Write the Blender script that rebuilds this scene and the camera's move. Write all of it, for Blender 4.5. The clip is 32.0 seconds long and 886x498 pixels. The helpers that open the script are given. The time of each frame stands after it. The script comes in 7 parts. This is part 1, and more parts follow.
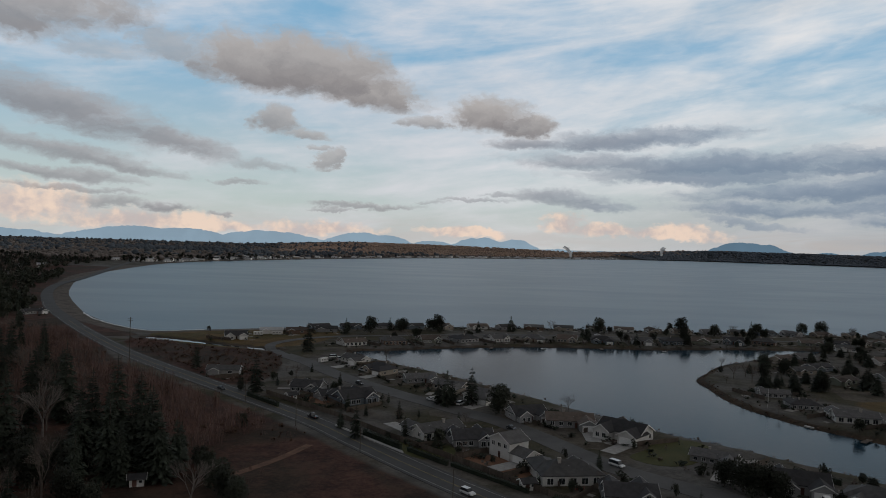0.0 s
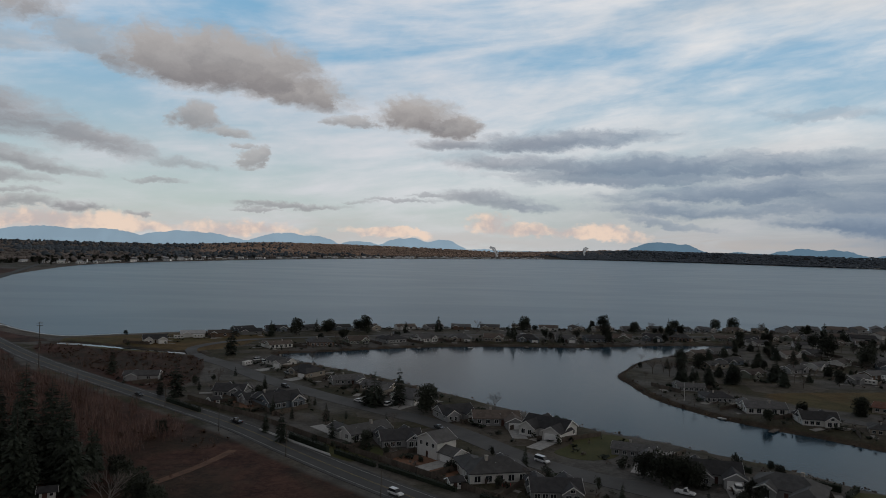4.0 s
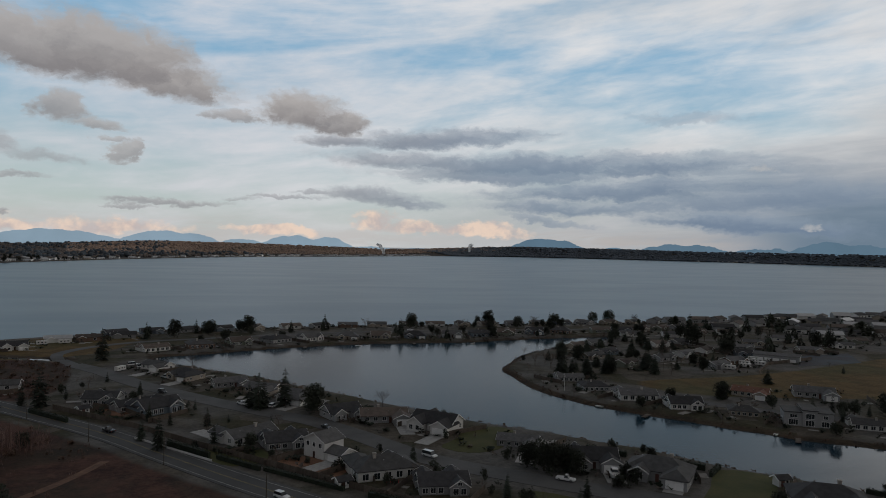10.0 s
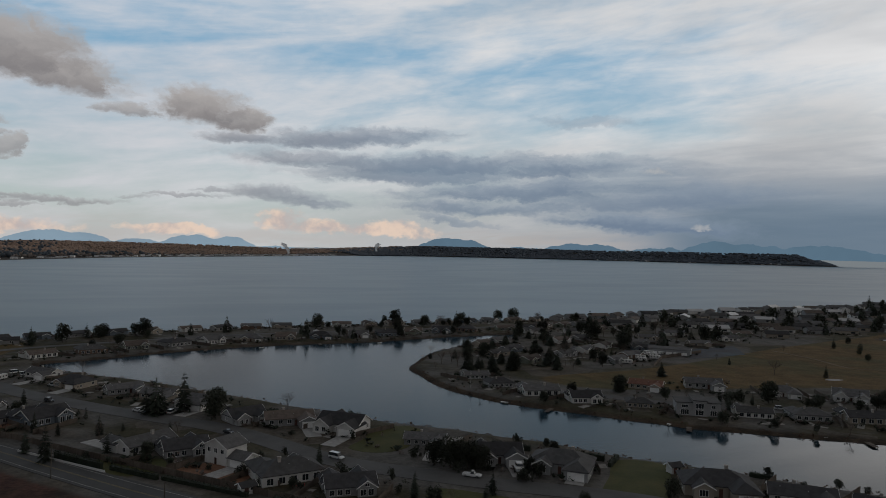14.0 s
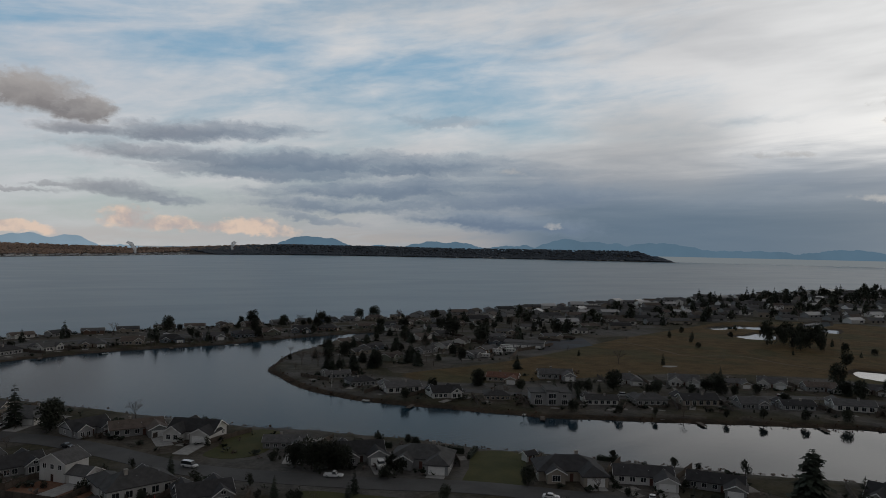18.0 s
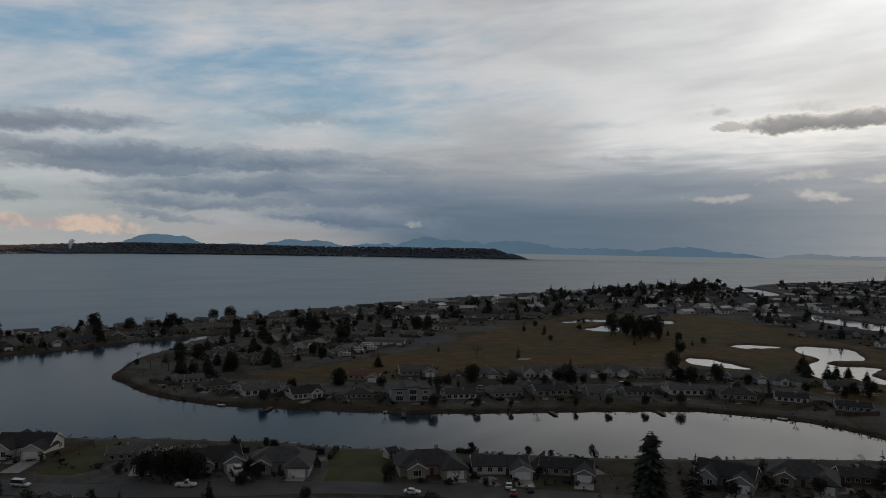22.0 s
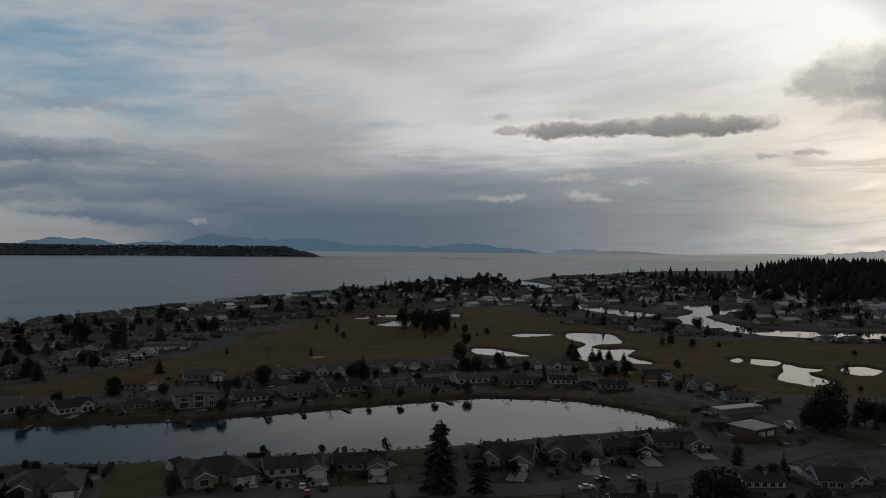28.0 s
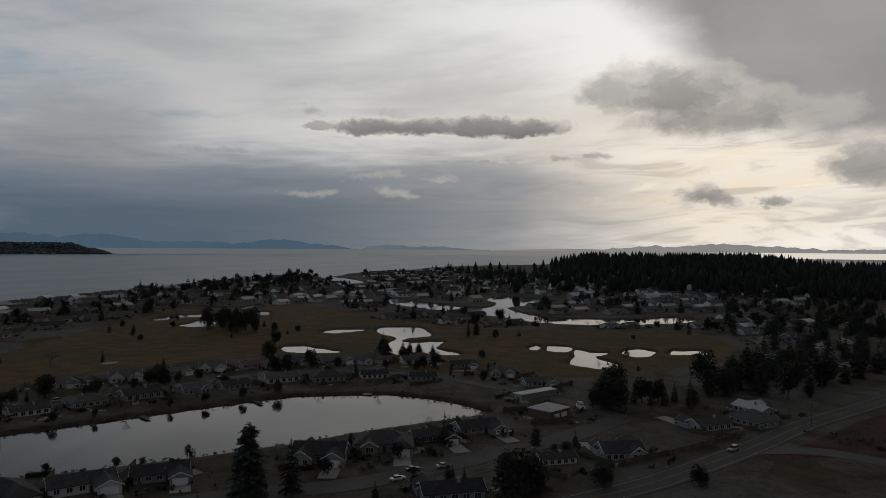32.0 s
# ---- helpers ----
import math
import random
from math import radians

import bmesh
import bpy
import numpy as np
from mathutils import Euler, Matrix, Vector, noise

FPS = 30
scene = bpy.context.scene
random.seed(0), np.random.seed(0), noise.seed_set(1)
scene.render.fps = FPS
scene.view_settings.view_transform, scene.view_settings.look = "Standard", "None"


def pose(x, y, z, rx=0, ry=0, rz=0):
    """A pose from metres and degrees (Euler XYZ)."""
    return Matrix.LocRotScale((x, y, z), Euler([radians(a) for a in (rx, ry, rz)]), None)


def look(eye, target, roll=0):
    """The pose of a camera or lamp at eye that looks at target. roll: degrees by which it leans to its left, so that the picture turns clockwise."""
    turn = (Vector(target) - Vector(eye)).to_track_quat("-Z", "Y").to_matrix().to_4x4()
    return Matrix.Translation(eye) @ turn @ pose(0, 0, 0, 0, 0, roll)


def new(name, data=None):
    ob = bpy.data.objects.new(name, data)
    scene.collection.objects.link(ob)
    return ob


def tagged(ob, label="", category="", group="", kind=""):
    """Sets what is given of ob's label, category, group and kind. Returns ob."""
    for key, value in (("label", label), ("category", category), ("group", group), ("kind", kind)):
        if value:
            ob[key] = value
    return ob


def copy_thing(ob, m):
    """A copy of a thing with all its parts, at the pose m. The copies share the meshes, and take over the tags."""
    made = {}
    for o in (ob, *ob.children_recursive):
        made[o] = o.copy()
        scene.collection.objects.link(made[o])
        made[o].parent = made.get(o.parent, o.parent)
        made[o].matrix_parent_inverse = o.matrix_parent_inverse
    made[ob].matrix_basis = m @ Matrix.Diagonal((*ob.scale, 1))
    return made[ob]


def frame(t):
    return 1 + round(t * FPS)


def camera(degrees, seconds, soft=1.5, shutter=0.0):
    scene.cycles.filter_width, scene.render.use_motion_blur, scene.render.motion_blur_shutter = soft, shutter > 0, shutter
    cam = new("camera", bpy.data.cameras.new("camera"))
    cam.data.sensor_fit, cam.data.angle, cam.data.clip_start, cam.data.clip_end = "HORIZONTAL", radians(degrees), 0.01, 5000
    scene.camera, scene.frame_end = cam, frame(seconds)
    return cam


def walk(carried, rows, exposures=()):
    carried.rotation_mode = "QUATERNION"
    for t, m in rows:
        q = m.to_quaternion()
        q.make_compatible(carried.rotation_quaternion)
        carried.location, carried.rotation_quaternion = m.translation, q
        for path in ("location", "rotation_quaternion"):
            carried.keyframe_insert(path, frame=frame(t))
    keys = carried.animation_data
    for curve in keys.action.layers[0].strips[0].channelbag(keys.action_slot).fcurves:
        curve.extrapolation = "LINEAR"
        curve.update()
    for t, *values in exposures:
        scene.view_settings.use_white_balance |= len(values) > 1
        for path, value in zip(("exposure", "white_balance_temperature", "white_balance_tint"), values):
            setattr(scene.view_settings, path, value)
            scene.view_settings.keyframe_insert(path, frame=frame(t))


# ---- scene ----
cam = camera(63.5, 32.0, soft=0.9)
EYE = 60.0
# seconds, yaw, pitch, roll: the drone hovers and turns on the spot
PATH = [
    (0.0, 0.01, -0.49, 1.86),
    (0.5, -0.64, -0.47, 1.89),
    (1.0, -1.29, -0.44, 1.89),
    (1.5, -1.96, -0.41, 1.90),
    (2.0, -2.69, -0.39, 1.88),
    (2.5, -3.47, -0.37, 1.85),
    (3.0, -4.24, -0.36, 1.83),
    (3.5, -5.01, -0.33, 1.80),
    (4.0, -5.80, -0.29, 1.75),
    (4.5, -6.60, -0.25, 1.70),
    (6.5, -9.55, -0.23, 1.57),
    (7.0, -10.29, -0.23, 1.52),
    (7.5, -11.04, -0.23, 1.49),
    (8.0, -11.80, -0.24, 1.47),
    (8.5, -12.54, -0.25, 1.46),
    (9.0, -13.28, -0.26, 1.46),
    (9.5, -14.05, -0.27, 1.45),
    (10.0, -14.85, -0.27, 1.42),
    (10.5, -15.69, -0.26, 1.39),
    (11.0, -16.55, -0.25, 1.38),
    (11.5, -17.42, -0.24, 1.38),
    (12.0, -18.31, -0.22, 1.38),
    (12.5, -19.23, -0.20, 1.38),
    (13.0, -20.17, -0.18, 1.37),
    (13.5, -21.16, -0.16, 1.37),
    (15.5, -26.27, -0.09, 1.28),
    (16.0, -27.69, -0.08, 1.28),
    (16.5, -29.12, -0.07, 1.26),
    (17.0, -30.55, -0.07, 1.23),
    (17.5, -31.96, -0.07, 1.20),
    (18.0, -33.37, -0.06, 1.17),
    (18.5, -34.79, -0.05, 1.12),
    (19.0, -36.19, -0.04, 1.08),
    (19.5, -37.55, -0.03, 1.07),
    (20.0, -38.92, -0.03, 1.06),
    (20.5, -40.32, -0.03, 1.04),
    (21.0, -41.72, -0.04, 1.01),
    (21.5, -43.11, -0.03, 1.02),
    (22.0, -44.48, -0.02, 1.03),
    (22.5, -45.88, -0.01, 1.03),
    (23.0, -47.24, 0.01, 1.02),
    (23.5, -48.53, 0.02, 1.01),
    (24.0, -49.88, 0.04, 0.98),
    (24.5, -51.25, 0.05, 0.95),
    (25.0, -52.61, 0.05, 0.92),
    (25.5, -53.96, 0.05, 0.90),
    (27.5, -59.52, -0.00, 0.65),
    (28.0, -60.99, -0.02, 0.62),
    (28.5, -62.53, -0.04, 0.58),
    (29.0, -64.23, -0.06, 0.56),
    (29.5, -66.16, -0.07, 0.54),
    (30.0, -68.21, -0.09, 0.52),
    (30.5, -70.28, -0.11, 0.50),
    (31.0, -72.34, -0.13, 0.47),
    (31.5, -74.33, -0.16, 0.44),
    (32.0, -76.01, -0.21, 0.44),
]
walk(cam, [(t, pose(0, 0, EYE, 90 + pitch, 0, yaw) @ pose(0, 0, 0, 0, 0, roll)) for t, yaw, pitch, roll in PATH],
     [(0.0, 0.0), (9.0, -0.05), (13.0, -0.1), (16.0, -0.2), (20.0, -0.34), (25.0, -0.52), (28.0, -0.64), (32.0, -0.78)])

# ---- world, sun ----
SUN_AZ, SUN_EL = 97.0, 7.0


class Nodes:
    """A small helper that adds and links shader nodes."""

    def __init__(self, tree):
        self.tree = tree
        tree.nodes.clear()

    def add(self, kind, **values):
        n = self.tree.nodes.new(kind)
        for k, v in values.items():
            setattr(n, k, v)
        return n

    def put(self, v, socket):
        if isinstance(v, bpy.types.NodeSocket):
            self.tree.links.new(v, socket)
        elif v is not None:
            if isinstance(v, (tuple, list)) and len(v) == 3 and socket.type == "RGBA":
                v = (*v, 1)
            socket.default_value = v

    def math(self, op, a, b=None, c=None, clamp=False):
        n = self.add("ShaderNodeMath", operation=op, use_clamp=clamp)
        for v, s in zip((a, b, c), n.inputs):
            self.put(v, s)
        return n.outputs[0]

    def mix(self, f, a, b, blend="MIX"):
        n = self.add("ShaderNodeMix", data_type="RGBA", blend_type=blend)
        self.put(f, n.inputs[0]), self.put(a, n.inputs[6]), self.put(b, n.inputs[7])
        return n.outputs[2]

    def step(self, v, lo, hi, to0=0.0, to1=1.0):
        n = self.add("ShaderNodeMapRange", interpolation_type="SMOOTHSTEP")
        for s, x in zip(n.inputs, (v, lo, hi, to0, to1)):
            self.put(x, s)
        return n.outputs[0]

    def noise(self, vec, scale, detail=4.0, rough=0.55, distortion=0.0):
        n = self.add("ShaderNodeTexNoise")
        self.put(vec, n.inputs["Vector"])
        for k, v in (("Scale", scale), ("Detail", detail), ("Roughness", rough), ("Distortion", distortion)):
            n.inputs[k].default_value = v
        return n.outputs["Fac"], n.outputs["Color"]

    def vec(self, x, y, z):
        n = self.add("ShaderNodeCombineXYZ")
        for v, s in zip((x, y, z), n.inputs):
            self.put(v, s)
        return n.outputs[0]

    def split(self, v):
        n = self.add("ShaderNodeSeparateXYZ")
        self.put(v, n.inputs[0])
        return n.outputs


def build_world():
    world = bpy.data.worlds.new("dusk_sky")
    scene.world = world
    world.use_nodes = True
    n = Nodes(world.node_tree)
    way = n.add("ShaderNodeTexCoord").outputs["Generated"]
    x, y, z = n.split(way)
    az = n.math("MULTIPLY", n.math("ARCTAN2", x, y), 180 / math.pi)
    el = n.math("MULTIPLY", n.math("ARCSINE", z), 180 / math.pi)
    sky = n.add("ShaderNodeTexSky", sky_type="NISHITA", sun_disc=False, sun_elevation=radians(SUN_EL), sun_rotation=radians(SUN_AZ))
    clear = n.mix(1.0, sky.outputs[0], (0.105, 0.105, 0.105), "MULTIPLY")
    # blue of the open sky, paler towards the horizon
    blue = n.mix(n.step(el, 1.0, 16.0), (0.54, 0.63, 0.64), (0.24, 0.48, 0.71))
    col = n.mix(0.8, clear, blue)

    def field(sa, se, seed, detail=5.0, rough=0.55, twist=0.3, rise=0.0):
        """Noise over the sky, drawn out by its two scales."""
        e = n.math("SUBTRACT", el, n.math("MULTIPLY", az, rise)) if rise else el
        return n.noise(n.vec(n.math("MULTIPLY", az, sa), n.math("MULTIPLY", e, se), seed), 1.0, detail, rough, twist)[0]

    # high thin cloud in broad soft streaks; denser towards the sun
    lift = n.math("ADD", n.math("MAXIMUM", z, 0.0), 0.09)
    px, py = n.math("DIVIDE", x, lift), n.math("DIVIDE", y, lift)
    s1, s2, s3 = field(0.035, 0.16, 0.0, 6.0, 0.55, 0.6, 0.10), field(0.075, 0.42, 2.0, 5.0, 0.55, 0.5, 0.10), field(0.30, 0.95, 4.0, 4.0, 0.6, 0.4, 0.10)
    veil = n.math("ADD", n.math("ADD", n.math("MULTIPLY", s1, 0.62), n.math("MULTIPLY", s2, 0.32)), n.math("MULTIPLY", s3, 0.16))
    cover = n.math("ADD", n.step(az, -34.0, 14.0, -0.02, 0.08), n.step(az, 38.0, 72.0, 0.0, 0.30))
    high = n.step(n.math("ADD", veil, cover), 0.45, 0.76)
    white = n.mix(n.step(az, 44.0, 95.0), n.mix(n.step(az, -10.0, 30.0), (0.69, 0.69, 0.73), (0.80, 0.79, 0.79)), (1.58, 1.56, 1.51))
    col = n.mix(n.math("MULTIPLY", high, 0.94), col, white)
    # soft grey undersides in the thick part
    g1 = field(0.030, 0.14, 3.0, 5.0, 0.5, 0.2, 0.05)
    g2 = field(0.06, 0.30, 13.0, 5.0, 0.55, 0.3, 0.06)
    grey = n.step(n.math("ADD", n.math("MULTIPLY", g1, 0.7), n.math("MULTIPLY", g2, 0.3)), 0.42, 0.64)
    col = n.mix(n.math("MULTIPLY", grey, n.step(az, 8.0, 55.0, 0.10, 0.62)), col, n.mix(n.step(az, 50.0, 100.0), (0.42, 0.44, 0.47), (0.66, 0.655, 0.64)))
    # glow round the hidden sun
    da = n.math("DIVIDE", n.math("SUBTRACT", az, 96.0), 18.0)
    de = n.math("DIVIDE", n.math("SUBTRACT", el, 5.0), 6.5)
    far = n.math("ADD", n.math("POWER", da, 2.0), n.math("POWER", de, 2.0))
    glow = n.math("EXPONENT", n.math("MULTIPLY", far, -1.0))
    t1 = field(0.16, 0.75, 21.0, 6.0, 0.6, 0.4)
    col = n.mix(n.math("MULTIPLY", glow, n.step(t1, 0.3, 0.62, 0.95, 0.55)), col, (1.50, 1.27, 0.98))
    # level bars of thinner grey across the glow
    bars = field(0.10, 0.62, 61.0, 6.0, 0.6, 1.4, 0.06)
    near_sun = n.math("MULTIPLY", n.step(az, 76.0, 90.0), n.step(el, 10.0, 7.0))
    col = n.mix(n.math("MULTIPLY", n.math("MULTIPLY", near_sun, n.step(bars, 0.48, 0.66)), 0.55), col, (0.74, 0.67, 0.60))
    col = n.mix(n.math("MULTIPLY", n.math("MULTIPLY", near_sun, n.step(bars, 0.42, 0.28)), 0.6), col, (1.75, 1.55, 1.25))
    # grey haze low between the far shore and the mass
    low = n.math("MULTIPLY", n.step(el, 6.5, 1.0), n.math("MULTIPLY", n.step(az, 6.0, 22.0), n.step(az, 70.0, 84.0, 1.0, 0.0)))
    col = n.mix(n.math("MULTIPLY", low, 0.6), col, (0.37, 0.385, 0.41))
    # one wide grey mass over the sea, its head soft, its foot bluer, drawn out in level streaks
    wob = field(0.045, 0.22, 7.0, 5.0, 0.55, 0.25)
    level = field(0.045, 0.50, 17.0, 6.0, 0.6, 1.0, 0.03)
    thin = field(0.13, 1.05, 19.0, 5.0, 0.6, 1.0, 0.03)
    streak = n.math("ADD", n.math("MULTIPLY", n.math("SUBTRACT", level, 0.5), 1.0), n.math("MULTIPLY", n.math("SUBTRACT", thin, 0.5), 0.4))
    crown = n.math("ADD", n.math("ADD", n.step(az, 36.0, 50.0, 5.8, 8.0), n.math("MULTIPLY", n.math("SUBTRACT", wob, 0.5), 6.0)), n.math("MULTIPLY", streak, 5.0))
    reach = n.math("MULTIPLY", n.step(n.math("ADD", az, n.math("MULTIPLY", streak, 26.0)), 24.0, 43.0), n.step(n.math("ADD", az, n.math("MULTIPLY", n.math("SUBTRACT", wob, 0.5), 20.0)), 80.0, 95.0, 1.0, 0.0))
    band = n.math("MULTIPLY", n.step(n.math("SUBTRACT", crown, el), -1.4, 2.6), reach)
    mass = n.mix(n.step(az, 50.0, 88.0), (0.225, 0.285, 0.360), (0.44, 0.455, 0.475))
    mass = n.mix(n.step(streak, -0.16, 0.18), n.mix(1.0, mass, (0.90, 0.93, 0.97), "MULTIPLY"), n.mix(1.0, mass, (1.20, 1.16, 1.12), "MULTIPLY"))
    col = n.mix(n.math("MULTIPLY", band, 0.9), col, mass)
    # a pale grey shower hanging from its head
    fall = n.math("MULTIPLY", n.step(n.math("ABSOLUTE", n.math("SUBTRACT", n.math("ADD", az, n.math("MULTIPLY", n.math("SUBTRACT", wob, 0.5), 14.0)), 49.0)), 9.0, 1.5), n.math("MULTIPLY", n.step(el, 13.0, 9.0), n.step(el, 3.0, 6.0)))
    col = n.mix(n.math("MULTIPLY", fall, 0.55), col, (0.43, 0.44, 0.455))
    r1 = field(0.05, 0.55, 9.0, 5.0, 0.55, 0.2)
    deep = n.math("MULTIPLY", n.step(n.math("ADD", el, n.math("MULTIPLY", n.math("SUBTRACT", r1, 0.5), 4.5)), 6.4, 1.2), n.math("MULTIPLY", reach, n.step(az, 34.0, 44.0)))
    col = n.mix(n.math("MULTIPLY", deep, n.step(az, 60.0, 84.0, 0.85, 0.25)), col, n.mix(n.step(az, 50.0, 84.0), (0.130, 0.190, 0.255), (0.24, 0.27, 0.30)))
    # cream light along the sea's rim
    rimlight = n.math("MULTIPLY", n.step(el, 2.0, 0.5), n.math("MULTIPLY", n.step(az, 18.0, 24.0), n.step(az, 34.0, 42.0, 1.0, 0.0)))
    col = n.mix(n.math("MULTIPLY", rimlight, n.step(thin, 0.36, 0.62, 0.15, 0.7)), col, (0.47, 0.43, 0.41))
    # warm lit clouds low over the far shore, heaped on a flat foot
    puff = n.math("ADD", n.math("MULTIPLY", n.math("SUBTRACT", field(0.33, 0.42, 1.0, 4.0, 0.5), 0.5), 2.6), n.math("MULTIPLY", n.math("SUBTRACT", field(1.1, 1.3, 6.0, 4.0, 0.55), 0.5), 1.5))
    haze = n.math("MULTIPLY", n.step(el, 3.2, 0.2), n.step(az, 8.0, 24.0, 1.0, 0.0))
    col = n.mix(n.math("MULTIPLY", haze, n.step(field(0.12, 0.8, 11.0, 5.0, 0.6), 0.38, 0.62, 0.25, 0.7)), col, (0.52, 0.485, 0.47))

    # a turbulent shift that breaks up every outline
    mild = field(0.30, 0.5, 41.0, 6.0, 0.6, 0.3), field(0.30, 0.5, 47.0, 6.0, 0.6, 0.3)
    fine = field(1.3, 2.0, 43.0, 4.0, 0.6, 0.3), field(1.3, 2.0, 45.0, 4.0, 0.6, 0.3)
    az0, el0 = az, el
    az = n.math("ADD", az, n.math("ADD", n.math("MULTIPLY", n.math("SUBTRACT", mild[0], 0.5), 4.5), n.math("MULTIPLY", n.math("SUBTRACT", fine[0], 0.5), 1.5)))
    el = n.math("ADD", el, n.math("ADD", n.math("MULTIPLY", n.math("SUBTRACT", mild[1], 0.5), 1.6), n.math("MULTIPLY", n.math("SUBTRACT", fine[1], 0.5), 0.6)))

    def heap(a, e, w, h, lean=0.0, foot=1.7, rag=None):
        """Squared distance from the middle of a cloud, flattened below, frayed by a field; and the height in it."""
        ua = n.math("SUBTRACT", az, a)
        ue = n.math("ADD", n.math("SUBTRACT", el, e), n.math("MULTIPLY", ua, lean)) if lean else n.math("SUBTRACT", el, e)
        ue = n.math("DIVIDE", ue, h)
        v = n.math("MAXIMUM", ue, n.math("MULTIPLY", ue, -foot))
        r2 = n.math("ADD", n.math("POWER", n.math("DIVIDE", ua, w), 2.0), n.math("POWER", v, 2.0))
        return n.math("ADD", r2, rag), ue

    def most(a, b):
        return b if a is None else n.math("MAXIMUM", a, b)

    warm = None
    for c in WARM:
        warm = most(warm, n.step(heap(*c, 0.0, 1.4, puff)[0], 1.9, 0.2))
    col = n.mix(n.math("MULTIPLY", warm, 0.85), col, n.mix(n.step(puff, -0.35, 0.5), (0.86, 0.66, 0.53), (0.54, 0.455, 0.44)))
    # stretched grey and slate clouds
    rag = n.math("ADD", n.math("MULTIPLY", n.math("SUBTRACT", field(0.13, 0.62, 0.0, 6.0, 0.55), 0.5), 3.0), n.math("MULTIPLY", n.math("SUBTRACT", field(0.45, 1.6, 5.0, 5.0, 0.6), 0.5), 1.6))
    flat = shade = None
    for *c, k in STREAKS_WEST + STREAKS_EAST:
        d, ue = heap(*c, 1.25, rag)
        m = n.math("MULTIPLY", n.step(d, 2.3, -0.1), k)
        flat, shade = most(flat, m), most(shade, n.math("MULTIPLY", n.step(ue, 0.8, -0.4), m))
    body = n.mix(n.step(az, -4.0, 24.0), (0.36, 0.35, 0.365), (0.255, 0.315, 0.395))
    body = n.mix(shade, body, n.mix(n.step(az, -4.0, 24.0), (0.225, 0.22, 0.24), (0.155, 0.215, 0.305)))
    col = n.mix(flat, col, body)
    # small bright clouds
    lit = None
    for c in PUFFS:
        lit = most(lit, n.step(heap(*c, 0.0, 1.5, n.math("MULTIPLY", puff, 1.7))[0], 1.1, -0.6))
    col = n.mix(n.math("MULTIPLY", lit, 0.7), col, n.mix(n.step(az, 55.0, 90.0), (0.50, 0.50, 0.50), (1.05, 0.98, 0.86)))
    # a smooth high deck towards the sun's side, with a ragged foot
    d1 = field(0.05, 0.11, 51.0, 5.0, 0.5, 0.2)
    edge = n.math("SUBTRACT", n.math("ADD", az0, n.math("MULTIPLY", n.math("SUBTRACT", d1, 0.5), 16.0)), n.step(el0, 8.0, 20.0, 99.5, 88.0))
    deck = n.math("MULTIPLY", n.step(edge, -2.5, 5.0), n.step(n.math("ADD", el, n.math("MULTIPLY", n.math("SUBTRACT", d1, 0.5), 3.0)), 7.0, 9.0))
    col = n.mix(n.math("MULTIPLY", deck, 0.95), col, n.mix(n.step(d1, 0.35, 0.65), (0.44, 0.435, 0.43), (0.56, 0.55, 0.545)))
    # heaped clouds with crisp lumpy heads
    lump = n.math("ADD", n.math("ADD", n.math("MULTIPLY", n.math("SUBTRACT", field(0.20, 0.26, 31.0, 3.0, 0.5), 0.5), 2.1), n.math("MULTIPLY", n.math("SUBTRACT", field(0.62, 0.75, 32.0, 4.0, 0.5), 0.5), 1.25)), n.math("MULTIPLY", n.math("SUBTRACT", field(2.0, 2.3, 33.0, 4.0, 0.55), 0.5), 0.5))
    total = shade = rim = None
    for *c, k in HEAPS:
        d, ue = heap(*c, 1.5, lump)
        m = n.math("MULTIPLY", n.step(d, 2.1, 0.0) if c[0] > 85 else n.step(d, 1.75, 0.35), k)
        total, shade = most(total, m), most(shade, n.math("MULTIPLY", n.step(n.math("ADD", ue, n.math("MULTIPLY", lump, 0.12 if c[0] > 60 else 0.5)), 0.8, -0.7), m))
        rim = most(rim, n.math("MULTIPLY", n.step(d, 2.6, 1.2), k))
    col = n.mix(n.math("MULTIPLY", rim, n.step(az, 50.0, 74.0, 0.0, 0.55)), col, (1.22, 1.12, 0.98))
    body = n.mix(n.step(az, 40.0, 74.0), (0.42, 0.395, 0.385), (0.43, 0.42, 0.415))
    body = n.mix(shade, body, n.mix(n.step(az, 40.0, 74.0), (0.215, 0.20, 0.205), (0.25, 0.25, 0.255)))
    col = n.mix(total, col, body)
    # dark cloud overhead and behind, out of view, added to dim the land
    az, el = az0, el0
    o1, _ = n.noise(n.vec(n.math("MULTIPLY", px, 0.5), n.math("MULTIPLY", py, 0.5), 4.0), 1.0, 5.0, 0.6, 0.4)
    dim_dome = n.mix(n.step(o1, 0.35, 0.65), (0.12, 0.125, 0.135), (0.23, 0.235, 0.25))
    behind = n.math("MAXIMUM", n.step(az, 122.0, 150.0), n.step(az, -52.0, -80.0))
    col = n.mix(n.math("MAXIMUM", n.step(el, 21.0, 32.0), behind), col, dim_dome)
    # the sea goes on to the horizon as flat colour, its sun glint painted in
    col = n.mix(n.step(el, -0.32, -0.22, 1.0, 0.0), col, n.mix(n.step(az, 95.0, 101.0), n.mix(n.step(az, 60.0, 98.0), (0.20, 0.225, 0.24), (0.42, 0.40, 0.36)), (1.25, 1.15, 1.0)))
    bg = n.add("ShaderNodeBackground")
    n.put(col, bg.inputs[0])
    bg.inputs[1].default_value = 1.0
    out = n.add("ShaderNodeOutputWorld")
    n.put(bg.outputs[0], out.inputs[0])


